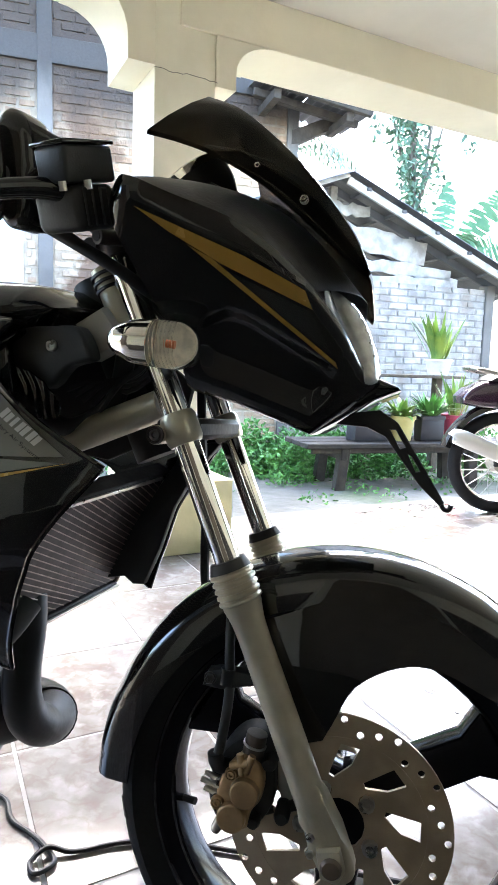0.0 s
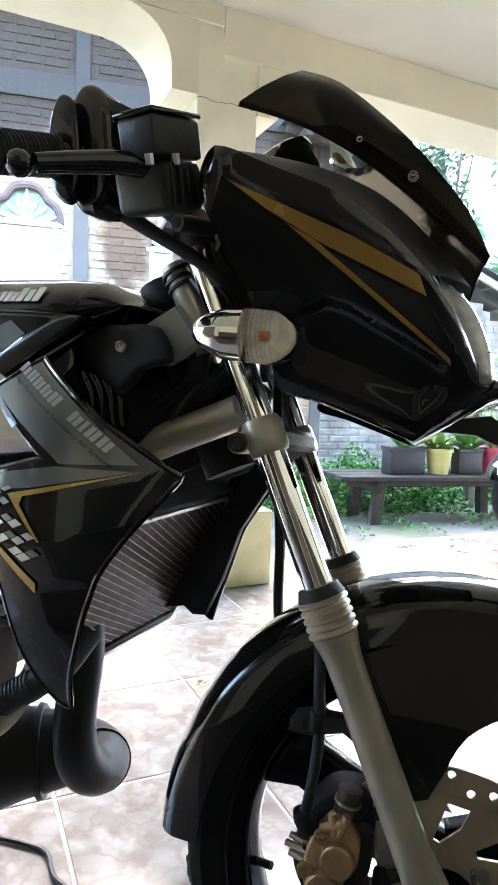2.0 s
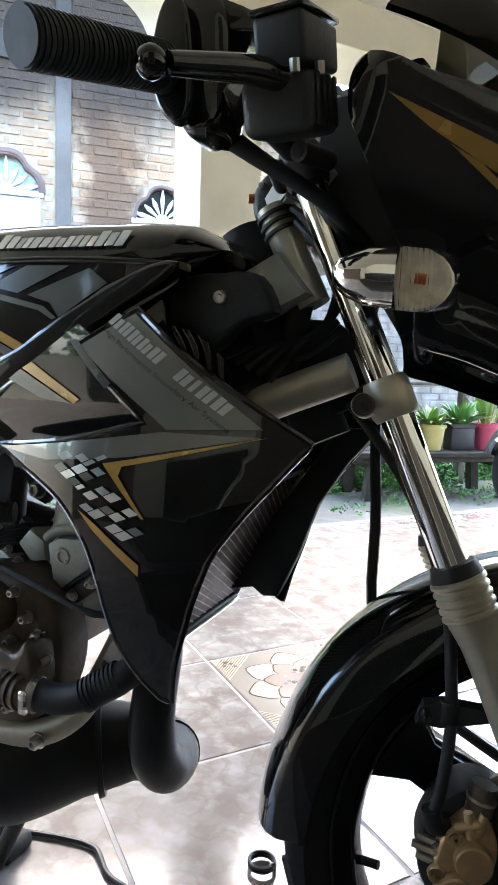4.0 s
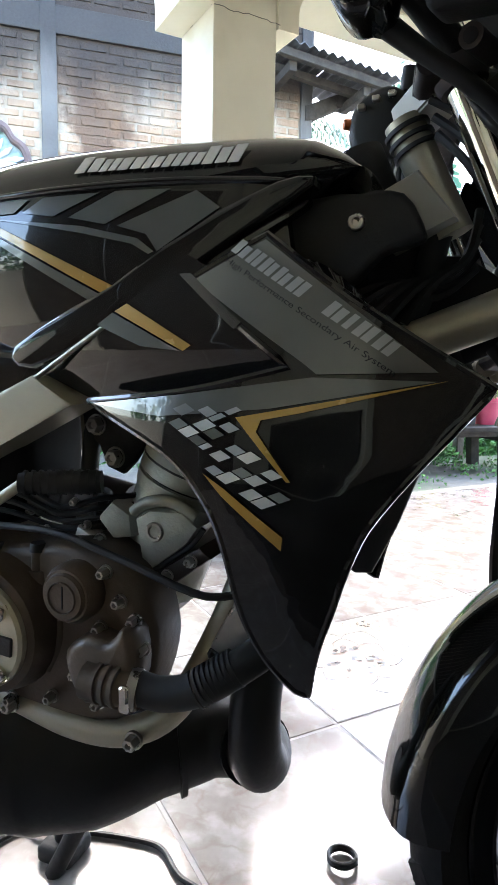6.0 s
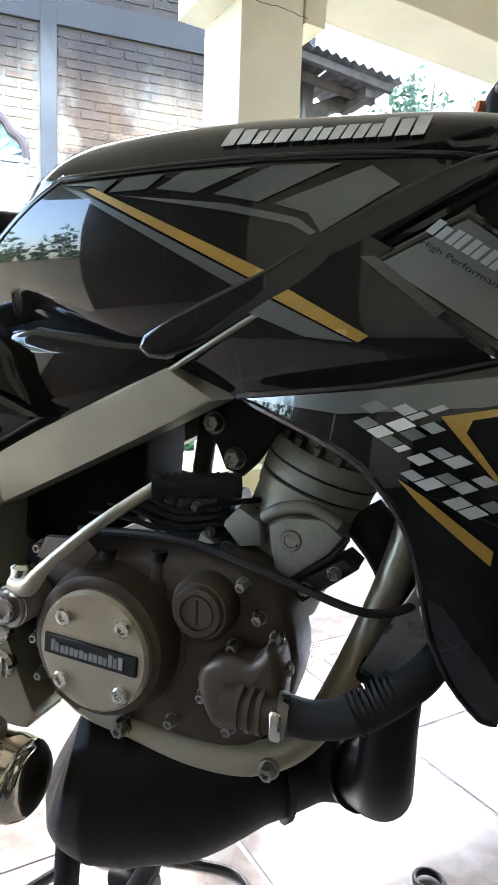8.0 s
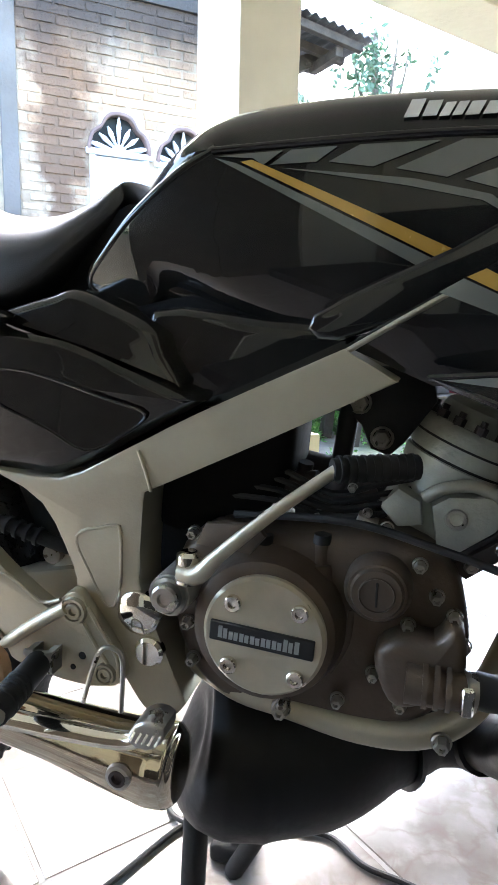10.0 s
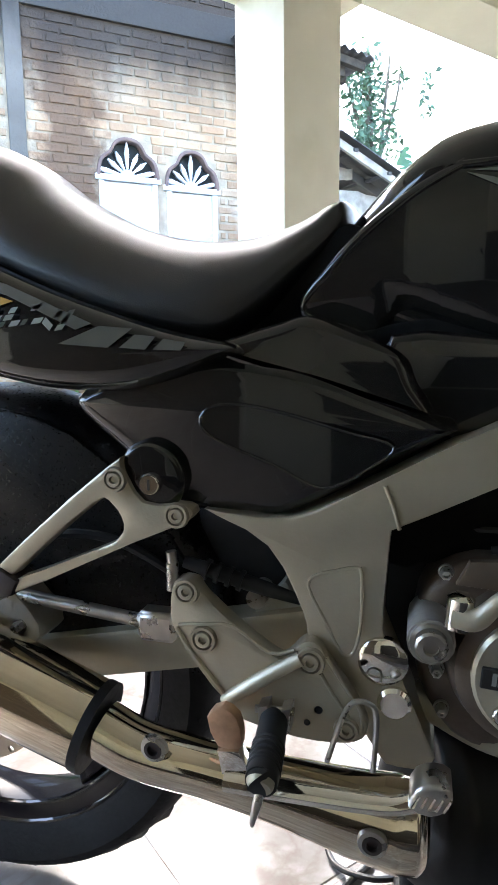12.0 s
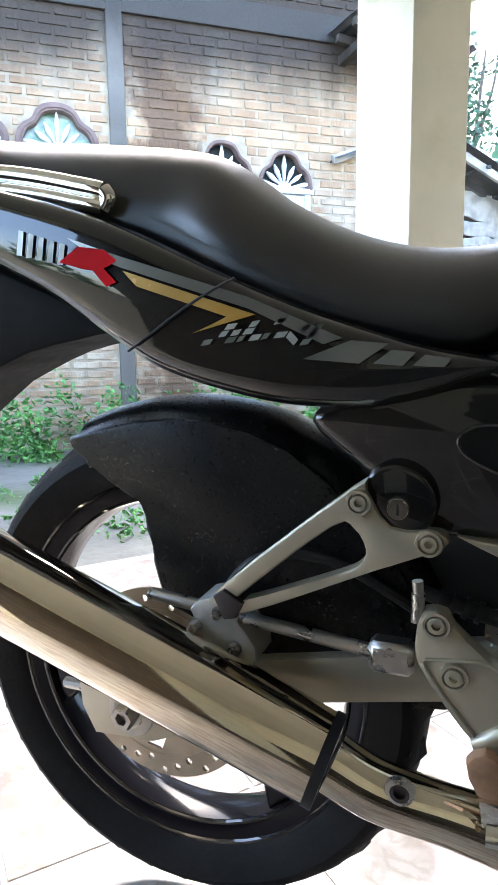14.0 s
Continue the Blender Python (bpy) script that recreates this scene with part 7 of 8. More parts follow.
# footrest plate
PLATE = [(-1.091, 0.472), (-1.085, 0.487), (-1.068, 0.487), (-1.06, 0.475), (-1.026, 0.446), (-0.995, 0.425), (-0.985, 0.427), (-0.973, 0.44), (-0.962, 0.443), (-0.952, 0.432), (-0.921, 0.387), (-0.916, 0.363), (-0.934, 0.352), (-0.977, 0.351), (-1.03, 0.362), (-1.042, 0.377), (-1.077, 0.422), (-1.091, 0.445)]
fplate = bp("footrest_plate", plate(PLATE, 0.672, 0.69, 0.004, 2, smooth=3), M_FRAME, None, "silver footrest hanger plate")
for c, r in (((-1.075, 0.478), 0.0075), ((-1.06, 0.435), 0.0078), ((-0.964, 0.425), 0.008), ((-0.933, 0.367), 0.0068)):
    socket_bolt("plate_bolt", fplate, (c[0], 0.672, c[1]), r, M_FRAME)
for c, r in (((-0.957, 0.381), 0.0034), ((-0.967, 0.368), 0.0026)):
    bp("plate_hole", lathe([(0, -0.0006), (r, -0.0006), (r * 1.15, 0.0005)], (c[0], 0.672, c[1]), 14), M_MATT, fplate)
bp("plate_stud", tube([(-1.091, 0.68, 0.475), (-1.091, 0.68, 0.5), (-1.091, 0.68, 0.501), (-1.092, 0.68, 0.511)], [0.0058, 0.0058, 0.0048, 0.0048], 14, 1), M_STEEL, fplate)
bp("footrest_rib", tube([(-1.043, 0.671, 0.379), (-1.03, 0.669, 0.388), (-1.0, 0.669, 0.41), (-0.972, 0.67, 0.428)], [0.0045, 0.007, 0.007, 0.007], 12, 4, flat=0.75), M_FRAME, fplate)
for path in ([(-1.083, 0.446), (-1.06, 0.449), (-1.032, 0.4495), (-1.0, 0.429), (-0.978, 0.434)], [(-1.085, 0.444), (-1.08, 0.434), (-1.06, 0.407), (-1.038, 0.381)], [(-0.955, 0.415), (-0.945, 0.398), (-0.931, 0.378)], [(-0.95, 0.43), (-0.937, 0.41), (-0.921, 0.385), (-0.92, 0.366)]):
    bp("plate_edge", tube([(x, 0.6715, z) for x, z in path], 0.0019, 8, 3), M_FRAME, fplate)
peg = bp("footrest", tube([(-0.993, 0.662, 0.376), (-0.993, 0.655, 0.376), (-0.992, 0.648, 0.375), (-0.987, 0.59, 0.371), (-0.987, 0.586, 0.371), (-0.987, 0.584, 0.371)], [0.009, 0.0118, 0.0125, 0.0128, 0.0125, 0.01], 20, 2), M_RUBBER, fplate, "ribbed rubber footrest")
for k in range(5):
    c = Vector((-0.992, 0.648, 0.375)).lerp(Vector((-0.987, 0.59, 0.371)), 0.45 + 0.11 * k)
    bp("rib", tube([c + Vector((0, 0.0018, 0)), c + Vector((0, 0.0008, 0)), c - Vector((0, 0.0008, 0)), c - Vector((0, 0.0018, 0))], [0.0125, 0.0138, 0.0138, 0.0125], 20, 1), M_RUBBER, peg)
bp("footrest_core", tube([(-0.987, 0.585, 0.369), (-0.987, 0.581, 0.3675)], [0.0118, 0.0085], 18, 1), M_FRAME, peg)
bp("footrest_end", tube([(-0.988, 0.586, 0.362), (-0.99, 0.584, 0.352), (-0.993, 0.581, 0.338), (-0.993, 0.581, 0.336)], [0.0042, 0.0038, 0.0022, 0.0014], 12, 2), M_STEEL, peg)
for x in (-1.004, -0.984):
    bp("footrest_hinge", plate([(x - 0.002, 0.366), (x - 0.003, 0.386), (x + 0.006, 0.389), (x + 0.005, 0.366)], 0.655, 0.676, 0.001), M_STEEL, peg)
bp("hinge_pin", tube([(-1.01, 0.66, 0.382), (-0.976, 0.66, 0.384)], 0.0035, 10, 1), M_STEEL, peg)
heel = bp("heel_link", plate([(-1.047, 0.382), (-1.033, 0.393), (-1.020, 0.385), (-1.016, 0.366), (-1.02, 0.355), (-1.038, 0.357)], 0.636, 0.648, 0.003, 2, smooth=2), M_COPPER, fplate, "worn copper-coloured link plate")
bp("link_end", plate([(-1.037, 0.356), (-1.018, 0.358), (-1.009, 0.342), (-1.033, 0.334)], 0.632, 0.646, 0.002, 2), M_CHROME, heel)
# triangular rear hanger
tri = bp("rear_hanger", plate([(-1.147, 0.588), (-1.135, 0.585), (-1.115, 0.556), (-1.075, 0.555), (-1.072, 0.542), (-1.126, 0.518), (-1.255, 0.458), (-1.268, 0.463), (-1.275, 0.48)], 0.674, 0.692, 0.004, 2,
                              holes=([(-1.165, 0.552), (-1.145, 0.552), (-1.135, 0.535), (-1.14, 0.522), (-1.16, 0.51), (-1.245, 0.475), (-1.25, 0.48)],), smooth=3), M_FRAME, None, "silver triangular rear hanger")
for c in ((-1.141, 0.576), (-1.083, 0.546)):
    socket_bolt("hanger_bolt", tri, (c[0], 0.674, c[1]), 0.0072, M_FRAME)
bp("hanger_clamp", plate([(-1.277, 0.476), (-1.266, 0.484), (-1.246, 0.473), (-1.254, 0.457), (-1.266, 0.454)], 0.669, 0.7, 0.003, 2), M_ALLOYDARK, tri)
lock = bp("seat_lock", block([(-1.136, 0.598), (-1.112, 0.61), (-1.088, 0.6), (-1.077, 0.577), (-1.086, 0.555), (-1.112, 0.55), (-1.131, 0.563)], 0.009, 0.007, 4, 4, mid=0.689), M_PAINT)
bp("engine_shield", plate([(-0.935, 0.6), (-0.86, 0.6), (-0.85, 0.48), (-0.86, 0.36), (-0.93, 0.34)], 0.765, 0.775, 0.003), M_MATT)
bp("key_slot", box(-1.1103, -1.1077, 0.6732, 0.6745, 0.567, 0.577, 0.0005), M_MATT, lock)
bp("lock_barrel", lathe([(0, -0.003), (0.0085, -0.003), (0.01, -0.001), (0.01, 0.004)], (-1.109, 0.677, 0.572), 18), M_CHROME, lock)

# ---- swing arm, hugger, chain side, shock ----
bp("swing_arm", box(-1.43, -0.93, 0.735, 0.775, -0.025, 0.025, 0.006, 2, m=Matrix.Translation((-1.18, 0, 0.375)) @ Matrix.Rotation(radians(-12), 4, "Y") @ Matrix.Translation((1.18, 0, 0))), M_FRAME, None, "grey steel swing arm")
bp("swing_arm", box(-1.43, -0.93, 0.945, 0.985, -0.025, 0.025, 0.006, 2, m=Matrix.Translation((-1.18, 0, 0.375)) @ Matrix.Rotation(radians(-12), 4, "Y") @ Matrix.Translation((1.18, 0, 0))), M_FRAME, None, "grey steel swing arm")
axle = bp("axle_plate", plate([(-1.452, 0.375), (-1.448, 0.32), (-1.432, 0.29), (-1.36, 0.295), (-1.29, 0.325), (-1.28, 0.37)], 0.69, 0.72, 0.004), M_FRAME, None, "grey axle adjuster plate")
bp("adjuster_slot", lathe([(0, -0.003), (0.026, -0.003), (0.028, 0.001)], (-1.384, 0.69, 0.326), 24), M_ALLOY, axle)
bolt("axle_nut", axle, (-1.386, 0.688, 0.326), 0.014, M_STEEL, depth=0.016)
bp("adjuster_bolt", tube([(-1.475, 0.7, 0.337), (-1.42, 0.7, 0.337)], 0.006, 8, 2), M_STEEL, axle)
prof = guard_section(0.262, 0.321, 0.076)
hug = bp("hugger", lathe(prof, (-1.362, REAR_C[1], 0.332), 48, 5, 113, closed=True), M_HUGGER, None, "black plastic rear hugger", 50)
bp("hugger_side", plate([(-1.484, 0.592, 1), (-1.49, 0.608, 1), (-1.36, 0.632), (-1.23, 0.605), (-1.12, 0.5), (-1.09, 0.4), (-1.25, 0.36), (-1.335, 0.41), (-1.373, 0.428), (-1.388, 0.492), (-1.4, 0.535), (-1.42, 0.547)], 0.749, 0.757, 0.004, 2, smooth=3), M_HUGGER, hug)
bp("brake_rod", tube([(-1.37, 0.715, 0.45), (-1.13, 0.7, 0.432)], 0.007, 10, 2, bm=box(-1.135, -1.095, 0.69, 0.715, 0.415, 0.445, 0.005)), M_STEEL, None, "steel torque rod")
cal2 = bp("rear_caliper", plate([(-1.318, 0.445), (-1.29, 0.462), (-1.27, 0.445), (-1.246, 0.415), (-1.252, 0.395), (-1.29, 0.405)], 0.70, 0.745, 0.005, 2, smooth=2), M_ALLOY, None, "silver rear brake caliper")
for q in ((-1.31, 0.43), (-1.268, 0.412), (-1.285, 0.447)):
    bolt("caliper_bolt", cal2, (q[0], 0.70, q[1]), 0.006, M_STEEL)
bp("rear_brake_hose", tube([(-1.29, 0.715, 0.455), (-1.25, 0.72, 0.5), (-1.18, 0.735, 0.5), (-1.1, 0.74, 0.46)], 0.005, 8), M_RUBBER, cal2)
bp("shock", tube([(-1.02, YB, 0.62), (-1.05, YB, 0.4)], 0.032, 14, 10), M_MATT)
bp("inner_mudguard", plate([(-1.13, 0.655), (-0.95, 0.6), (-0.93, 0.36), (-1.05, 0.33), (-1.1, 0.5)], 0.78, 0.94, 0.01), M_MATT)
boot = bp("linkage", tube([(-1.099, 0.73, 0.484), (-1.057, 0.735, 0.471), (-1.019, 0.74, 0.459), (-0.975, 0.745, 0.446)], [0.006, 0.008, 0.0075, 0.004], 12), M_RUBBER, None, "black rubber booted brake cylinder rod")
for k in range(4):
    c = Vector((-1.078, 0.7325, 0.4775)).lerp(Vector((-1.045, 0.737, 0.467)), k / 3)
    bp("boot_rib", tube([c, c + Vector((0.004, 0, -0.0013))], 0.0105, 14, 1), M_RUBBER, boot)
bp("shock_link", plate([(-1.043, 0.419), (-1.025, 0.44), (-1.013, 0.452), (-1.001, 0.466), (-0.992, 0.452), (-0.972, 0.447), (-0.965, 0.438), (-1.036, 0.413)], 0.745, 0.775, 0.004, 2, smooth=3), M_CASTPALE)
bp("link_eye", tube([(-1.028, 0.735, 0.449), (-1.028, 0.77, 0.449)], 0.01, 16, 1), M_STEEL)

# ---- engine ----
eng = bp("crankcase", plate([(-0.87, 0.49), (-0.83, 0.515), (-0.78, 0.508), (-0.70, 0.52), (-0.64, 0.5), (-0.62, 0.46), (-0.617, 0.42), (-0.635, 0.37), (-0.675, 0.345), (-0.75, 0.335), (-0.83, 0.345), (-0.868, 0.385), (-0.88, 0.44)], 0.70, 0.755, 0.014, 3, smooth=3), M_ENGINE, None, "dark bronze painted engine crankcase")
bp("crankcase_core", plate([(-0.87, 0.48), (-0.7, 0.5), (-0.69, 0.42), (-0.72, 0.36), (-0.86, 0.38)], 0.75, 0.98, 0.012, 2), M_ENGINE, eng)
bp("clutch_housing", lathe([(0, -0.02), (0.055, -0.02), (0.062, -0.016), (0.067, 0.0), (0.072, 0.03)], (-0.785, 0.69, 0.432), 40), M_ENGINE, eng)
cover = bp("clutch_cover", lathe([(0, -0.006), (0.05, -0.006), (0.053, -0.003), (0.053, 0.004)], (-0.782, 0.668, 0.432), 40), M_FORK, eng, "brushed round clutch cover plate")
for c in ((-0.751, 0.459), (-0.753, 0.401), (-0.808, 0.46), (-0.811, 0.404)):
    bolt("cover_screw", cover, (c[0], 0.663, c[1]), 0.0075, M_CHROME, hexa=False, depth=0.006)
bp("name_badge", box(-0.828, -0.738, 0.6595, 0.664, -0.009, 0.009, 0.001, m=Matrix.Translation((-0.783, 0, 0.431)) @ Matrix.Rotation(radians(4), 4, "Y") @ Matrix.Translation((0.783, 0, 0))), M_PLASTIC, cover)
BADGE = Matrix.Translation((-0.783, 0, 0.431)) @ Matrix.Rotation(radians(4), 4, "Y") @ Matrix.Translation((0.783, 0, 0))
for k in range(8):
    a, h = -0.82 + 0.0094 * k, 0.0105 if k in (0, 6, 7) else 0.0072
    for x0, x1, y0, y1 in strokes(k) if k < 7 else ((0.0, 0.5, 0.0, 1.0),):
        bp("lettering_bar", box(a + 0.008 * x0, a + 0.008 * x1, 0.6585, 0.6596, -0.0048 + h * y0, -0.0048 + h * y1, 0, m=BADGE), M_LGREY, cover)
bp("oil_cap", lathe([(0, -0.016), (0.02, -0.016), (0.022, -0.012), (0.024, -0.012), (0.028, -0.004), (0.028, 0.012)], (-0.692, 0.69, 0.478), 28), M_ENGINE, eng)
bp("cap_slot", box(-0.6935, -0.6905, 0.6735, 0.676, 0.467, 0.489, 0.001), M_MATT, eng)
bp("cap_ring", lathe([(0.0135, -0.001), (0.0142, -0.0025), (0.015, -0.001)], (-0.692, 0.6745, 0.478), 28), M_ENGINE, eng)
pump = bp("water_pump", block([(-0.69, 0.43), (-0.668, 0.446), (-0.645, 0.445), (-0.633, 0.459), (-0.622, 0.452), (-0.62, 0.414), (-0.636, 0.394), (-0.671, 0.382), (-0.687, 0.404)], 0.02, 0.009, 3, 3, mid=0.692), M_ENGINE, eng)
bp("pump_spigot", tube([(-0.665, 0.672, 0.409), (-0.63, 0.672, 0.408), (-0.612, 0.675, 0.408)], [0.017, 0.0155, 0.0155], 16, 6), M_ENGINE, pump)
for k in range(3):
    bp("spigot_rib", tube([(-0.652 + 0.009 * k, 0.672, 0.409), (-0.648 + 0.009 * k, 0.672, 0.409)], 0.0185, 18, 1), M_ENGINE, pump)
clip = bp("hose_clip", tube([(-0.622, 0.673, 0.409), (-0.614, 0.675, 0.408)], 0.0178, 18, 1), M_STEEL, pump)
bp("clip_screw", box(-0.623, -0.613, 0.654, 0.66, 0.396, 0.42, 0.002), M_CHROME, clip)
hose = bp("coolant_hose", tube([(-0.618, 0.675, 0.411), (-0.592, 0.676, 0.409), (-0.56, 0.682, 0.418), (-0.53, 0.695, 0.437), (-0.512, 0.715, 0.452), (-0.505, 0.75, 0.48)], 0.0148, 16), M_RUBBER, None, "black coolant hose")
for k in range(9):
    s = k / 9
    c = Vector((-0.563, 0.681, 0.417)).lerp(Vector((-0.53, 0.696, 0.438)), s)
    d = Vector((0.004, 0.0015, 0.0025)) * 0.5
    bp("hose_rib", tube([c - d * 0.5, c + d * 0.5], 0.0167, 16, 1), M_RUBBER, hose)
for c in ((-0.645, 0.475), (-0.666, 0.447), (-0.621, 0.436), (-0.692, 0.399), (-0.721, 0.369), (-0.668, 0.375), (-0.769, 0.357), (-0.855, 0.506), (-0.63, 0.46), (-0.66, 0.5), (-0.86, 0.42), (-0.855, 0.385)):
    bolt("case_bolt", eng, (c[0], 0.694, c[1]), 0.0049, M_STEEL)
bp("case_rib", tube([(-0.712, 0.703, 0.45), (-0.716, 0.7015, 0.42), (-0.73, 0.7015, 0.39)], 0.006, 10, flat=0.5), M_ENGINE, eng)
for c in ((-0.742, 0.488), (-0.793, 0.482)):
    bp("case_spigot", tube([(c[0] + 0.001, 0.705, c[1] - 0.02), (c[0], 0.705, c[1])], [0.012, 0.0105], 14, 2, bm=tube([(c[0], 0.705, c[1]), (c[0], 0.705, c[1] + 0.02)], 0.0072, 12, 2)), M_ENGINE, eng)
    bp("spigot_cap", tube([(c[0], 0.705, c[1] + 0.018), (c[0], 0.705, c[1] + 0.026)], [0.0085, 0.0075], 12, 1), M_RUBBER, eng)
bp("cable_bracket", plate([(-0.848, 0.502), (-0.838, 0.522), (-0.795, 0.525), (-0.785, 0.515), (-0.799, 0.498)], 0.675, 0.682, 0.002), M_ENGINE, eng)


def on_cylinder(s):
    return (-0.66 + 0.36 * s, 0.80, 0.49 + 0.933 * s)


cyl = bp("cylinder", tube([on_cylinder(-0.03), on_cylinder(0.084)], 0.05, 28, 2), M_CASTPALE, None, "pale cast alloy cylinder")
bp("head_gasket", tube([on_cylinder(0.084), on_cylinder(0.0865)], 0.0495, 28, 1), M_MATT, cyl)
bp("cylinder_flange", tube([on_cylinder(0.07), on_cylinder(0.0835)], [0.0515, 0.053], 28, 1), M_CASTPALE, cyl)
bp("cylinder_head", tube([on_cylinder(0.087), on_cylinder(0.112), on_cylinder(0.118)], [0.053, 0.053, 0.049], 28, 1), M_CASTPALE, cyl)
bp("head_gap", tube([on_cylinder(0.1005), on_cylinder(0.1025)], 0.0536, 28, 1), M_MATT, cyl)
bp("head_cap", tube([on_cylinder(0.118), on_cylinder(0.135), on_cylinder(0.142)], [0.04, 0.036, 0.024], 24, 2), M_CASTPALE, cyl)
for k in range(7):
    a = radians(190 + 26 * k)
    o, ax = Vector(on_cylinder(0.117)), Vector((0.36, 0, 0.933))
    side = Vector((0.933, 0, -0.36))
    p = o + 0.044 * (math.cos(a) * side + math.sin(a) * Vector((0, 1, 0)))
    bp("stud_nut", tube([p, p + ax * 0.008], 0.0056, 6, 1, bm=tube([p + ax * 0.008, p + ax * 0.013], 0.003, 8, 1)), M_ALLOYDARK, cyl)
bp("plug_cap", tube([on_cylinder(0.14), on_cylinder(0.17), (-0.575, 0.79, 0.665)], [0.011, 0.012, 0.009], 12), M_RUBBER, cyl)
vcov = bp("valve_cover", plate([(-0.654, 0.54), (-0.64, 0.549), (-0.606, 0.551), (-0.589, 0.538), (-0.601, 0.521), (-0.636, 0.494), (-0.647, 0.5)], 0.734, 0.775, 0.003, 2), M_CASTPALE, cyl, "pale polygonal valve cover")
bp("cover_collar", tube([(-0.66, 0.742, 0.545), (-0.643, 0.738, 0.556), (-0.618, 0.738, 0.559), (-0.594, 0.742, 0.546)], 0.0058, 10), M_CASTPALE, vcov)
bp("cover_edge", tube([(-0.646, 0.737, 0.4975), (-0.636, 0.737, 0.4925), (-0.617, 0.738, 0.506), (-0.598, 0.739, 0.52), (-0.586, 0.74, 0.5365)], 0.0028, 8), M_MATT, vcov)
bp("valve_bolt", lathe([(0, 0.003), (0.0055, 0.003), (0.006, -0.002), (0.0085, -0.002), (0.01, 0.001)], (-0.633, 0.734, 0.53), 20), M_STEEL, vcov)
bp("intake_flange", plate([(-0.70, 0.535), (-0.683, 0.553), (-0.663, 0.542), (-0.66, 0.52), (-0.682, 0.516)], 0.738, 0.79, 0.005, 2), M_CASTPALE, cyl)
bp("intake_rubber", tube([(-0.70, 0.76, 0.534), (-0.722, 0.765, 0.522)], [0.017, 0.019], 16, 2), M_RUBBER, cyl)
bp("cylinder_foot", plate([(-0.638, 0.487), (-0.588, 0.52), (-0.576, 0.511), (-0.621, 0.476)], 0.735, 0.775, 0.003, 2), M_ALLOYDARK, cyl)
bp("foot_band", plate([(-0.715, 0.528), (-0.672, 0.507), (-0.65, 0.494), (-0.66, 0.486), (-0.72, 0.514)], 0.728, 0.75, 0.003, 2), M_ALLOY, cyl)
for x, z in ((-0.69, 0.517), (-0.67, 0.504), (-0.618, 0.491), (-0.594, 0.508)):
    bolt("foot_nut", cyl, (x, 0.73, z), 0.0048, M_STEEL, depth=0.007)
# carburettor side clutter
for k, (p0, p1, r) in enumerate((((-0.745, 0.75, 0.53), (-0.725, 0.745, 0.572), 0.011), ((-0.715, 0.75, 0.525), (-0.695, 0.75, 0.56), 0.008), ((-0.80, 0.755, 0.54), (-0.755, 0.75, 0.548), 0.014), ((-0.835, 0.745, 0.55), (-0.835, 0.745, 0.60), 0.012), ((-0.775, 0.76, 0.53), (-0.768, 0.755, 0.565), 0.009), ((-0.73, 0.745, 0.545), (-0.70, 0.742, 0.538), 0.005))):
    bp("carburettor_fitting", tube([p0, p1], [r, r * 0.8], 12, 3), (M_ALLOYDARK, M_PLASTIC)[k % 2])
for x, z in ((-0.775, 0.535), (-0.722, 0.549), (-0.708, 0.528), (-0.752, 0.522)):
    bolt("carburettor_screw", eng, (x, 0.735, z), 0.0036, M_STEEL, depth=0.006)
for k in range(4):
    z = 0.522 + 0.009 * k
    bp("engine_cable", tube([(-0.84, 0.735 + 0.006 * k, z + 0.01), (-0.79, 0.725 + 0.004 * k, z + 0.012), (-0.74, 0.735, z - 0.002 * k), (-0.70, 0.74, z + 0.004), (-0.672, 0.765, z + 0.006)], 0.003, 6, 4), M_RUBBER)
bp("breather_hose", tube([(-0.742, 0.785, 0.54), (-0.737, 0.782, 0.58), (-0.732, 0.785, 0.63)], 0.0095, 12, 4), M_RUBBER)
bp("throttle_bracket", plate([(-0.735, 0.556), (-0.705, 0.558), (-0.698, 0.54), (-0.715, 0.53), (-0.738, 0.536)], 0.74, 0.746, 0.002), M_ALLOYDARK)
bp("shroud_bracket", plate([(-0.745, 0.655), (-0.66, 0.655), (-0.655, 0.625), (-0.682, 0.585), (-0.695, 0.572), (-0.712, 0.578), (-0.722, 0.6), (-0.74, 0.615)], 0.776, 0.786, 0.003), M_MATT)
for c in ((-0.724, 0.621), (-0.702, 0.589)):
    bolt("mount_bolt", eng, (c[0], 0.776, c[1]), 0.0085, M_STEEL, depth=0.01)
bp("carburettor", tube([(-0.71, 0.82, 0.525), (-0.80, 0.82, 0.535)], [0.028, 0.032], 16, 4, bm=box(-0.785, -0.735, 0.785, 0.855, 0.49, 0.53, 0.01)), M_ALLOYDARK)
bp("air_box", block([(-0.95, 0.70), (-0.795, 0.70), (-0.777, 0.64), (-0.777, 0.56), (-0.8, 0.52), (-0.84, 0.505), (-0.93, 0.5)], 0.05, 0.015, 3, 2, mid=0.78), M_UNDERTAIL)
bp("engine_cable", tube([(-0.82, 0.7, 0.525), (-0.72, 0.695, 0.53), (-0.64, 0.69, 0.515), (-0.56, 0.69, 0.495), (-0.52, 0.72, 0.5)], 0.0036, 8), M_RUBBER)
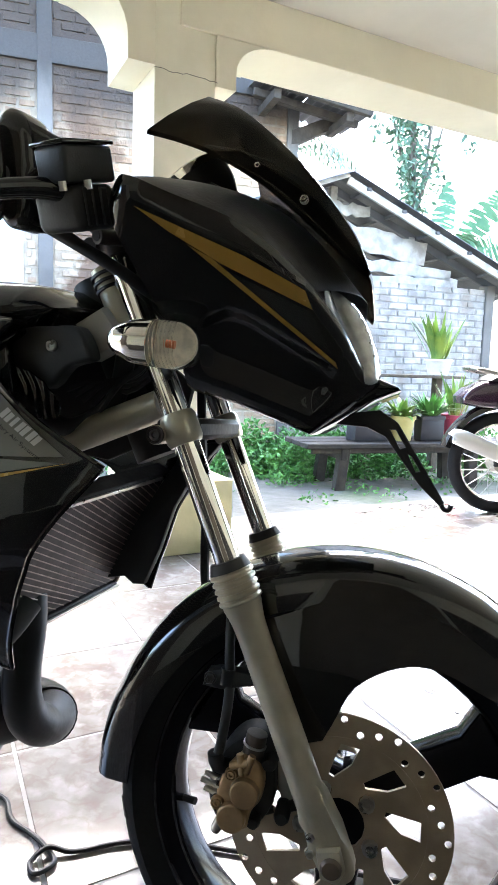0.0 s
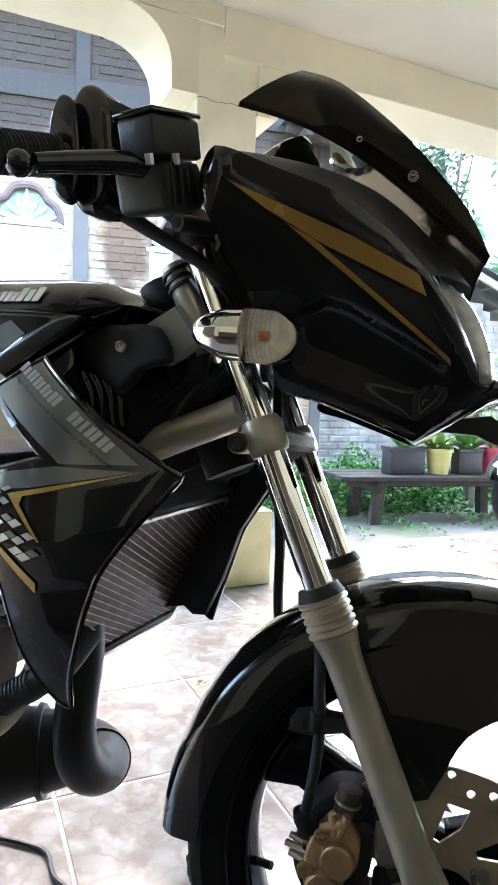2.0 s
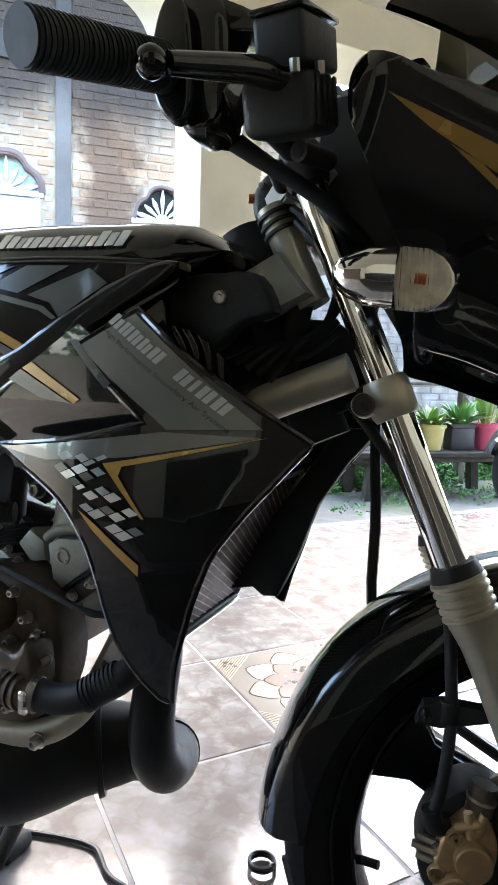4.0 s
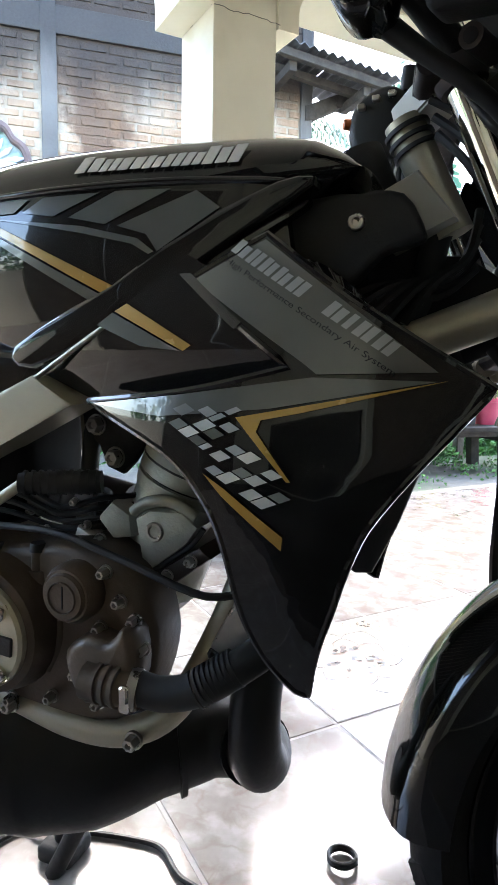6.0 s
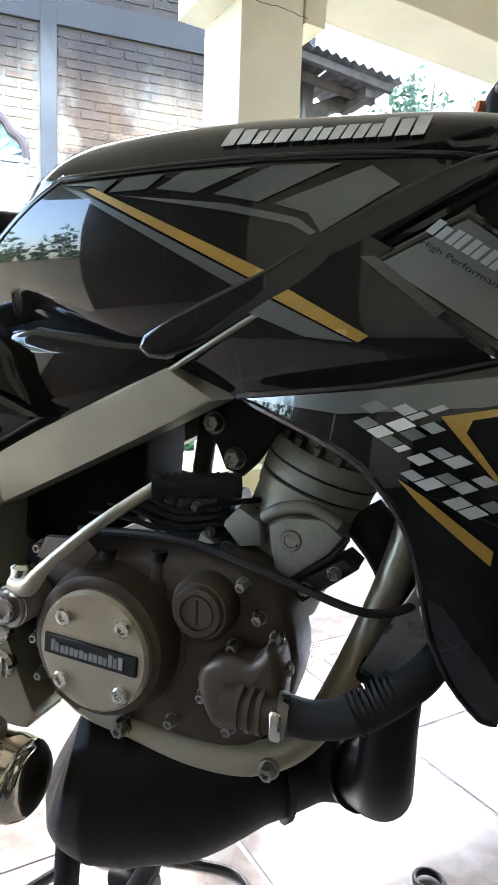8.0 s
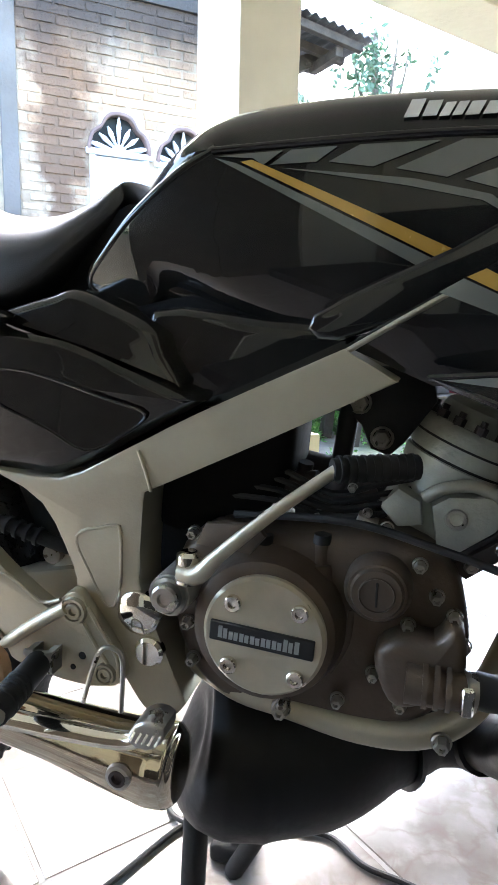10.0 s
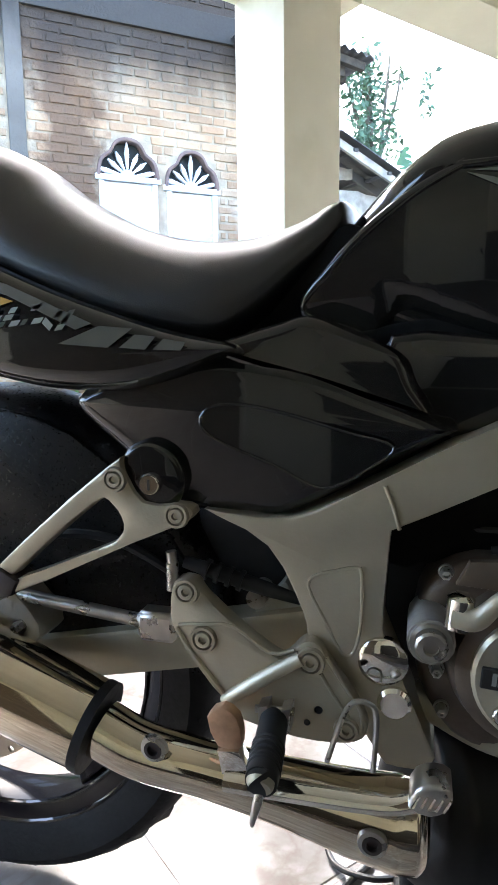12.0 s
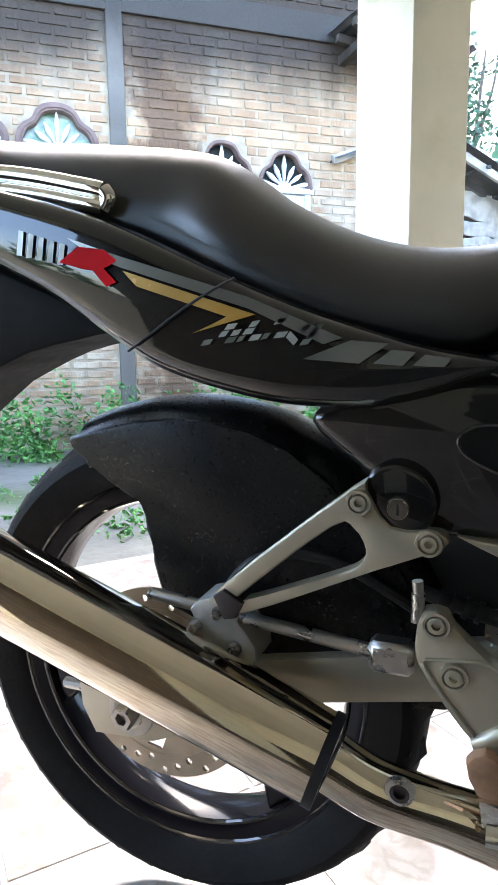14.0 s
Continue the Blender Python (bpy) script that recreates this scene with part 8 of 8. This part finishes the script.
# kick starter
kick = bp("kick_starter", tube([(-0.85, 0.652, 0.486), (-0.834, 0.647, 0.487), (-0.816, 0.646, 0.506), (-0.775, 0.654, 0.543), (-0.728, 0.671, 0.579)], [0.0095, 0.0085, 0.006, 0.0052, 0.005], 12), M_FORK, None, "polished kick starter lever")
KICK_A, KICK_B = Vector((-0.732, 0.67, 0.5785)), Vector((-0.668, 0.702, 0.5795))
bp("kick_rubber", tube([KICK_A, KICK_A.lerp(KICK_B, 0.45), KICK_B], [0.009, 0.0105, 0.0105], 14, 3), M_RUBBER, kick)
for k in range(10):
    c, d = KICK_A.lerp(KICK_B, 0.08 + 0.094 * k), (KICK_B - KICK_A).normalized() * 0.0012
    bp("grip_rib", tube([c - d, c + d], 0.0114, 16, 1), M_RUBBER, kick)
bp("kick_boss", tube([(-0.847, 0.655, 0.476), (-0.845, 0.655, 0.5), (-0.845, 0.655, 0.503)], [0.0105, 0.0105, 0.007], 14, 1), M_CHROME, kick)
bolt("kick_bolt", kick, (-0.866, 0.66, 0.458), 0.013, M_STEEL, hexa=False)
bp("kick_hub", tube([(-0.866, 0.662, 0.458), (-0.866, 0.72, 0.458)], 0.019, 16, 2), M_ALLOY, kick)

# ---- exhaust and lower tubes ----
bp("exhaust_chamber", tube([(-0.585, 0.80, 0.545), (-0.548, 0.79, 0.50), (-0.54, 0.785, 0.44), (-0.545, 0.775, 0.36), (-0.548, 0.785, 0.305), (-0.555, 0.82, 0.268), (-0.58, 0.87, 0.25), (-0.63, 0.88, 0.245), (-0.69, 0.85, 0.24), (-0.75, 0.815, 0.238), (-0.81, 0.80, 0.236), (-0.85, 0.787, 0.236), (-0.874, 0.778, 0.238), (-0.886, 0.773, 0.241), (-0.89, 0.771, 0.243)],
                           [0.022, 0.022, 0.023, 0.025, 0.027, 0.03, 0.04, 0.046, 0.06, 0.084, 0.096, 0.094, 0.082, 0.06, 0.02], 24, 6), M_CHAMBER, None, "matt black two-stroke expansion chamber")
bp("chamber_flange", tube([(-0.67, 0.862, 0.242), (-0.676, 0.858, 0.2415)], [0.062, 0.064], 24, 1), M_CHAMBER)
bp("chamber_seam", tube([(-0.575, 0.862, 0.252), (-0.582, 0.87, 0.249)], 0.042, 22, 1), M_CHAMBER)
bp("lower_frame_tube", tube([(-0.88, 0.735, 0.372), (-0.82, 0.715, 0.353), (-0.77, 0.71, 0.347), (-0.70, 0.705, 0.339), (-0.645, 0.71, 0.343), (-0.605, 0.725, 0.369), (-0.575, 0.745, 0.43), (-0.55, 0.76, 0.50), (-0.535, 0.77, 0.56)], 0.0138, 16), M_FRAME, None, "silver lower frame tube")
for c in ((-0.632, 0.346), (-0.771, 0.35)):
    bolt("tube_bolt", bike, (c[0], 0.694, c[1]), 0.0068, M_STEEL)
muf = bp("muffler", tube([(-1.168, 0.665, 0.339), (-1.32, 0.669, 0.389), (-1.5, 0.675, 0.446), (-1.72, 0.685, 0.516), (-1.74, 0.686, 0.522)], [0.0415, 0.0455, 0.048, 0.05, 0.043], 28, 5), M_EXHAUST, None, "polished chrome muffler")
bp("muffler_band", tube([(-1.163, 0.665, 0.3375), (-1.172, 0.665, 0.3405)], 0.0432, 28, 1), M_MATT, muf)
bp("mid_pipe", tube([(-1.16, 0.665, 0.337), (-1.12, 0.664, 0.322), (-1.06, 0.667, 0.312), (-0.99, 0.676, 0.296), (-0.93, 0.683, 0.282), (-0.89, 0.686, 0.276), (-0.872, 0.687, 0.275), (-0.864, 0.687, 0.275), (-0.861, 0.687, 0.275)], [0.027, 0.026, 0.025, 0.029, 0.036, 0.0405, 0.039, 0.031, 0.015], 24), M_EXHAUST, None, "polished chrome heat shield pipe")
for c in ((-1.097, 0.6385, 0.344), (-0.908, 0.6455, 0.284)):
    bp("shield_bolt", lathe([(0, 0.001), (0.0048, 0.001), (0.0052, -0.003), (0.0082, -0.003)], c, 18), M_ALLOYDARK)
    bp("bolt_washer", lathe([(0.0082, -0.0022), (0.0118, -0.0015), (0.0128, 0.003)], c, 20), M_STEEL)
# brake pedal
bp("brake_pedal", tube([(-1.03, 0.632, 0.331), (-0.95, 0.628, 0.334), (-0.893, 0.626, 0.338), (-0.868, 0.626, 0.35)], [0.0095, 0.0088, 0.008, 0.009], 14, flat=0.6), M_CHROME, None, "chromed rear brake pedal")
pad = bp("pedal_pad", plate([(-0.88, 0.35), (-0.875, 0.366), (-0.861, 0.372), (-0.849, 0.368), (-0.851, 0.354), (-0.864, 0.345)], 0.608, 0.64, 0.004, 3, both=True, smooth=2), M_STEEL, None, "ridged steel pedal pad")
for k in range(5):
    bp("pad_ridge", tube([(-0.877 + 0.0055 * k, 0.607, 0.353), (-0.872 + 0.0055 * k, 0.607, 0.363)], 0.0011, 6, 1), M_CHROME, pad)
bp("pedal_spring", tube([(-0.947, 0.655, 0.346), (-0.935, 0.655, 0.386), (-0.926, 0.655, 0.402), (-0.914, 0.655, 0.403), (-0.907, 0.655, 0.392), (-0.909, 0.655, 0.343)], 0.0024, 8), M_STEEL)

# ---- centre stand ----
stand = bp("centre_stand", tube([(-0.87, 0.76, 0.24), (-0.874, 0.756, 0.12), (-0.876, 0.75, 0.012)], 0.014, 12, 3), M_MATT, None, "black steel centre stand leg")
bp("centre_stand", tube([(-0.87, 0.91, 0.22), (-0.868, 0.9, 0.12), (-0.867, 0.893, 0.012)], 0.014, 12, 3), M_MATT, None, "black steel centre stand leg")
for y in (0.745, 0.893):
    bp("stand_foot", box(-0.895, -0.84, y - 0.028, y + 0.028, 0.0, 0.026, 0.008, 3), M_MATT, stand)
bp("stand_spring", tube([(-0.83, 0.84, 0.2), (-0.80, 0.85, 0.13), (-0.83, 0.86, 0.06), (-0.86, 0.86, 0.0)], 0.012, 10), M_MATT, stand)

# reservoir and horn behind the steering head
bp("reservoir", plate([(-0.453, 0.823), (-0.416, 0.842), (-0.384, 0.803), (-0.434, 0.779)], 0.767, 0.795, 0.006, 2), M_TANKPL, None, "grey plastic reservoir tank")
bp("head_cover", plate([(-0.545, 0.808), (-0.501, 0.816), (-0.454, 0.818), (-0.421, 0.816), (-0.404, 0.787), (-0.411, 0.779), (-0.436, 0.772), (-0.464, 0.747), (-0.501, 0.762), (-0.545, 0.771)], 0.733, 0.752, 0.006, 3, smooth=3), M_PLASTIC, None, "black plastic panel behind the steering head")
bp("cable_sleeve", shell([(-0.545, 0.772), (-0.5, 0.77), (-0.474, 0.762), (-0.443, 0.735), (-0.443, 0.716), (-0.484, 0.716), (-0.545, 0.745)], lambda x, z: 0.726 + 0.0016 * math.sin(520 * (x + 0.4 * z) + 2 * math.sin(90 * z)), 0.003, 3, 7, fine=0.0022), M_PAINT, None, "crumpled black plastic sleeve", 60)
bp("inner_shield", plate([(-0.56, 0.80), (-0.46, 0.79), (-0.38, 0.785), (-0.335, 0.755), (-0.35, 0.70), (-0.46, 0.65), (-0.56, 0.66)], 0.845, 0.852, 0.003), M_MATT)
bolt("cover_bolt", bike, (-0.455, 0.734, 0.796), 0.0065, M_STEEL, hexa=False, depth=0.006)
bp("frame_nose", tube([(-0.54, 0.775, 0.658), (-0.457, 0.78, 0.688), (-0.40, 0.785, 0.711), (-0.345, 0.79, 0.733)], 0.0185, 20), M_FRAME)
stem = bp("stem_tube", tube([(-0.434, 0.80, 0.888), (-0.388, 0.80, 0.795)], 0.0165, 18, 2), M_FRAME, None, "olive silver stem tube")
for k in range(3):
    bp("stem_ring", tube([(-0.431 + 0.004 * k, 0.80, 0.882 - 0.008 * k), (-0.4295 + 0.004 * k, 0.80, 0.879 - 0.008 * k)], 0.0195, 18, 1), M_RUBBER, stem)
for k in range(5):
    bp("wiring", tube([(-0.47 + 0.012 * k, 0.775, 0.745 - 0.006 * k), (-0.44 + 0.01 * k, 0.785, 0.755), (-0.40 + 0.006 * k, 0.80, 0.745 + 0.008 * k), (-0.37, 0.82, 0.77 + 0.012 * k)], 0.004, 6, 4), M_RUBBER)
bp("wiring", tube([(-0.5, 0.76, 0.72), (-0.46, 0.77, 0.7), (-0.42, 0.8, 0.73), (-0.4, 0.8, 0.8)], 0.012, 10), M_RUBBER)

# ---- cable and hose ends on the porch floor ----
cable = thing("cable", "thin black power cable lying loosely on the tiles", "cable", (-0.7, 0.95, 0))
RUN = [(-1.12, 0.56), (-1.05, 0.69), (-0.997, 0.797), (-0.957, 0.89), (-0.922, 0.95), (-0.95, 0.987), (-0.986, 0.97), (-0.972, 0.926), (-0.925, 0.906), (-0.885, 0.925), (-0.85, 0.936), (-0.79, 0.948), (-0.745, 0.948), (-0.7, 0.915), (-0.65, 0.904),
       (-0.61, 0.892), (-0.575, 0.872), (-0.585, 0.842), (-0.607, 0.855), (-0.598, 0.886), (-0.561, 0.902), (-0.5, 0.953), (-0.42, 0.99), (-0.25, 1.03), (0.1, 1.1)]
LIFTED = (8, 19)  # where the cord crosses over itself
part("cord", tube([(x, y, 0.0125 if k in LIFTED else 0.0055) for k, (x, y) in enumerate(RUN)], 0.0042, 8, 8), M_GRIME, cable)
part("coil", tube([(-0.505 + 0.019 * math.cos(a), 1.027 + 0.019 * math.sin(a), 0.0045 + 0.0008 * a) for a in (0.5 * k for k in range(26))], 0.003, 8, 3), M_GRIME, cable)

# ---- marbled floor tiles ----
TU, TV, GAP = 0.38, 0.388, 0.006
TILE_U, TILE_V = -0.282, 0.424
slab = bpy.data.objects["floor"]
def tile_mesh():
    bm = bmesh.new()
    bmesh.ops.create_cube(bm, size=1)
    bmesh.ops.transform(bm, matrix=Matrix.Diagonal((TU - GAP, TV - GAP, 0.012, 1)), verts=bm.verts)
    bmesh.ops.bevel(bm, geom=[e for e in bm.edges if e.verts[0].co.z > 0 and e.verts[1].co.z > 0], offset=0.002, segments=1, affect="EDGES")
    me = bpy.data.meshes.new("tile")
    bm.to_mesh(me)
    bm.free()
    me.materials.append(M_TILE)
    return me


tile_data = tile_mesh()
for i in range(-9, 13):
    for j in range(-3, 8):
        u, v = TILE_U + TU * (i + 0.5), TILE_V + TV * (j + 0.5)
        if v - TV / 2 < -0.41 or v > 2.9 or u < -3.9 or u > 5.1:
            continue
        ob = new("tile", tile_data)
        ob.parent = slab
        ob.matrix_parent_inverse = slab.matrix_world.inverted()
        ob.matrix_world = HOUSE @ Matrix.Translation((u, v, -0.006))


def ornament(i, j):
    """The printed star pattern of the accent tiles."""
    u, v = TILE_U + TU * (i + 0.5), TILE_V + TV * (j + 0.5)
    base = HOUSE @ Matrix.Translation((u, v, 0))

    def flower(r0, r1, z, mat, turn=0.0):
        """An eight-petalled rosette with pointed tips."""
        bm = bmesh.new()
        ring = []
        for k in range(96):
            a = 2 * math.pi * k / 96
            tip = abs(math.cos(4 * a))
            r = r0 + (r1 - r0) * (0.75 * tip ** 0.6 + 0.25 * tip ** 8)
            ring.append(bm.verts.new((r * math.cos(a + turn), r * math.sin(a + turn), z)))
        bm.faces.new(ring)
        return part("tile_ornament", bm, mat, slab, xf=base)

    def patch(pts, z, mat):
        bm = bmesh.new()
        bm.faces.new([bm.verts.new((x, y, z)) for x, y in pts])
        return part("tile_ornament", bm, mat, slab, xf=base)
    a, b = TU / 2 - 0.008, TV / 2 - 0.008
    patch([(-a, -b), (a, -b), (a, b), (-a, b)], 0.0006, M_ORN_D)
    flower(0.119, 0.168, 0.0009, M_ORN_C)
    flower(0.116, 0.164, 0.0012, M_ORN_A)
    flower(0.083, 0.117, 0.0015, M_ORN_C, 0.39)
    flower(0.08, 0.113, 0.0018, M_ORN_E, 0.39)
    rng = random.Random(i * 7 + j)
    for k in range(46):
        ang, q, s = rng.uniform(0, 6.283), 0.07 * math.sqrt(rng.random()), rng.uniform(0.004, 0.009)
        x, y, t = q * math.cos(ang), q * math.sin(ang), rng.uniform(0, 3)
        patch([(x + s * math.cos(t + w) * (1.5 if w % 3 < 1 else 0.7), y + s * math.sin(t + w)) for w in (0, 1.3, 2.6, 3.9, 5.2)], 0.0021 + 0.00004 * k, (M_ORN_B, M_ORN_A, M_ORN_C)[k % 3])
    for sx in (-1, 1):
        for sy in (-1, 1):
            cx, cy = sx * a, sy * b
            patch([(cx, cy), (cx - sx * 0.11, cy), (cx, cy - sy * 0.11)], 0.0009, M_ORN_A)
            for k in range(9):
                s = 0.03 + 0.009 * k
                patch([(cx - sx * s, cy), (cx - sx * (s + 0.002), cy), (cx, cy - sy * (s + 0.002)), (cx, cy - sy * s)], 0.0012, M_ORN_C)
            for k in range(6):
                x, y = cx - sx * rng.uniform(0.012, 0.05), cy - sy * rng.uniform(0.012, 0.05)
                patch([(x - 0.006, y), (x, y - 0.005), (x + 0.006, y), (x, y + 0.005)], 0.0015 + 0.00005 * k, M_ORN_C)


M_ORN_E = material("tile_ornament_taupe", (0.3, 0.235, 0.19), 0.2, coat=0.4, vary=0.12)
M_ORN_D = material("tile_ornament_ground", (0.27, 0.24, 0.205), 0.18, coat=0.6, vary=0.12, scale=9)
ornament(0, 1)
ornament(1, 2)

# ---- brickwork of the house and the shed ----
HF = BRICKS_AT @ Matrix.Translation((0, WALL_V - 0.009, 0))
rows_h = brick_rows(-2.6, WALL_END - 0.1, GROUND_Z, 3.9, in_window, seed=3)
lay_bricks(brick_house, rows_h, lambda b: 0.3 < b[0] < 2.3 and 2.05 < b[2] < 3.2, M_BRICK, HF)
SF = SHED @ Matrix.Translation((0, -0.008, 0))
rows_s = brick_rows(-1.75, 0.78, GROUND_Z, 1.7, lambda a, b, z0, z1: False, seed=6)
lay_bricks(shed, rows_s, lambda b: b[0] > -0.9 and b[2] > 0.4, M_WHITEBRICK, SF)
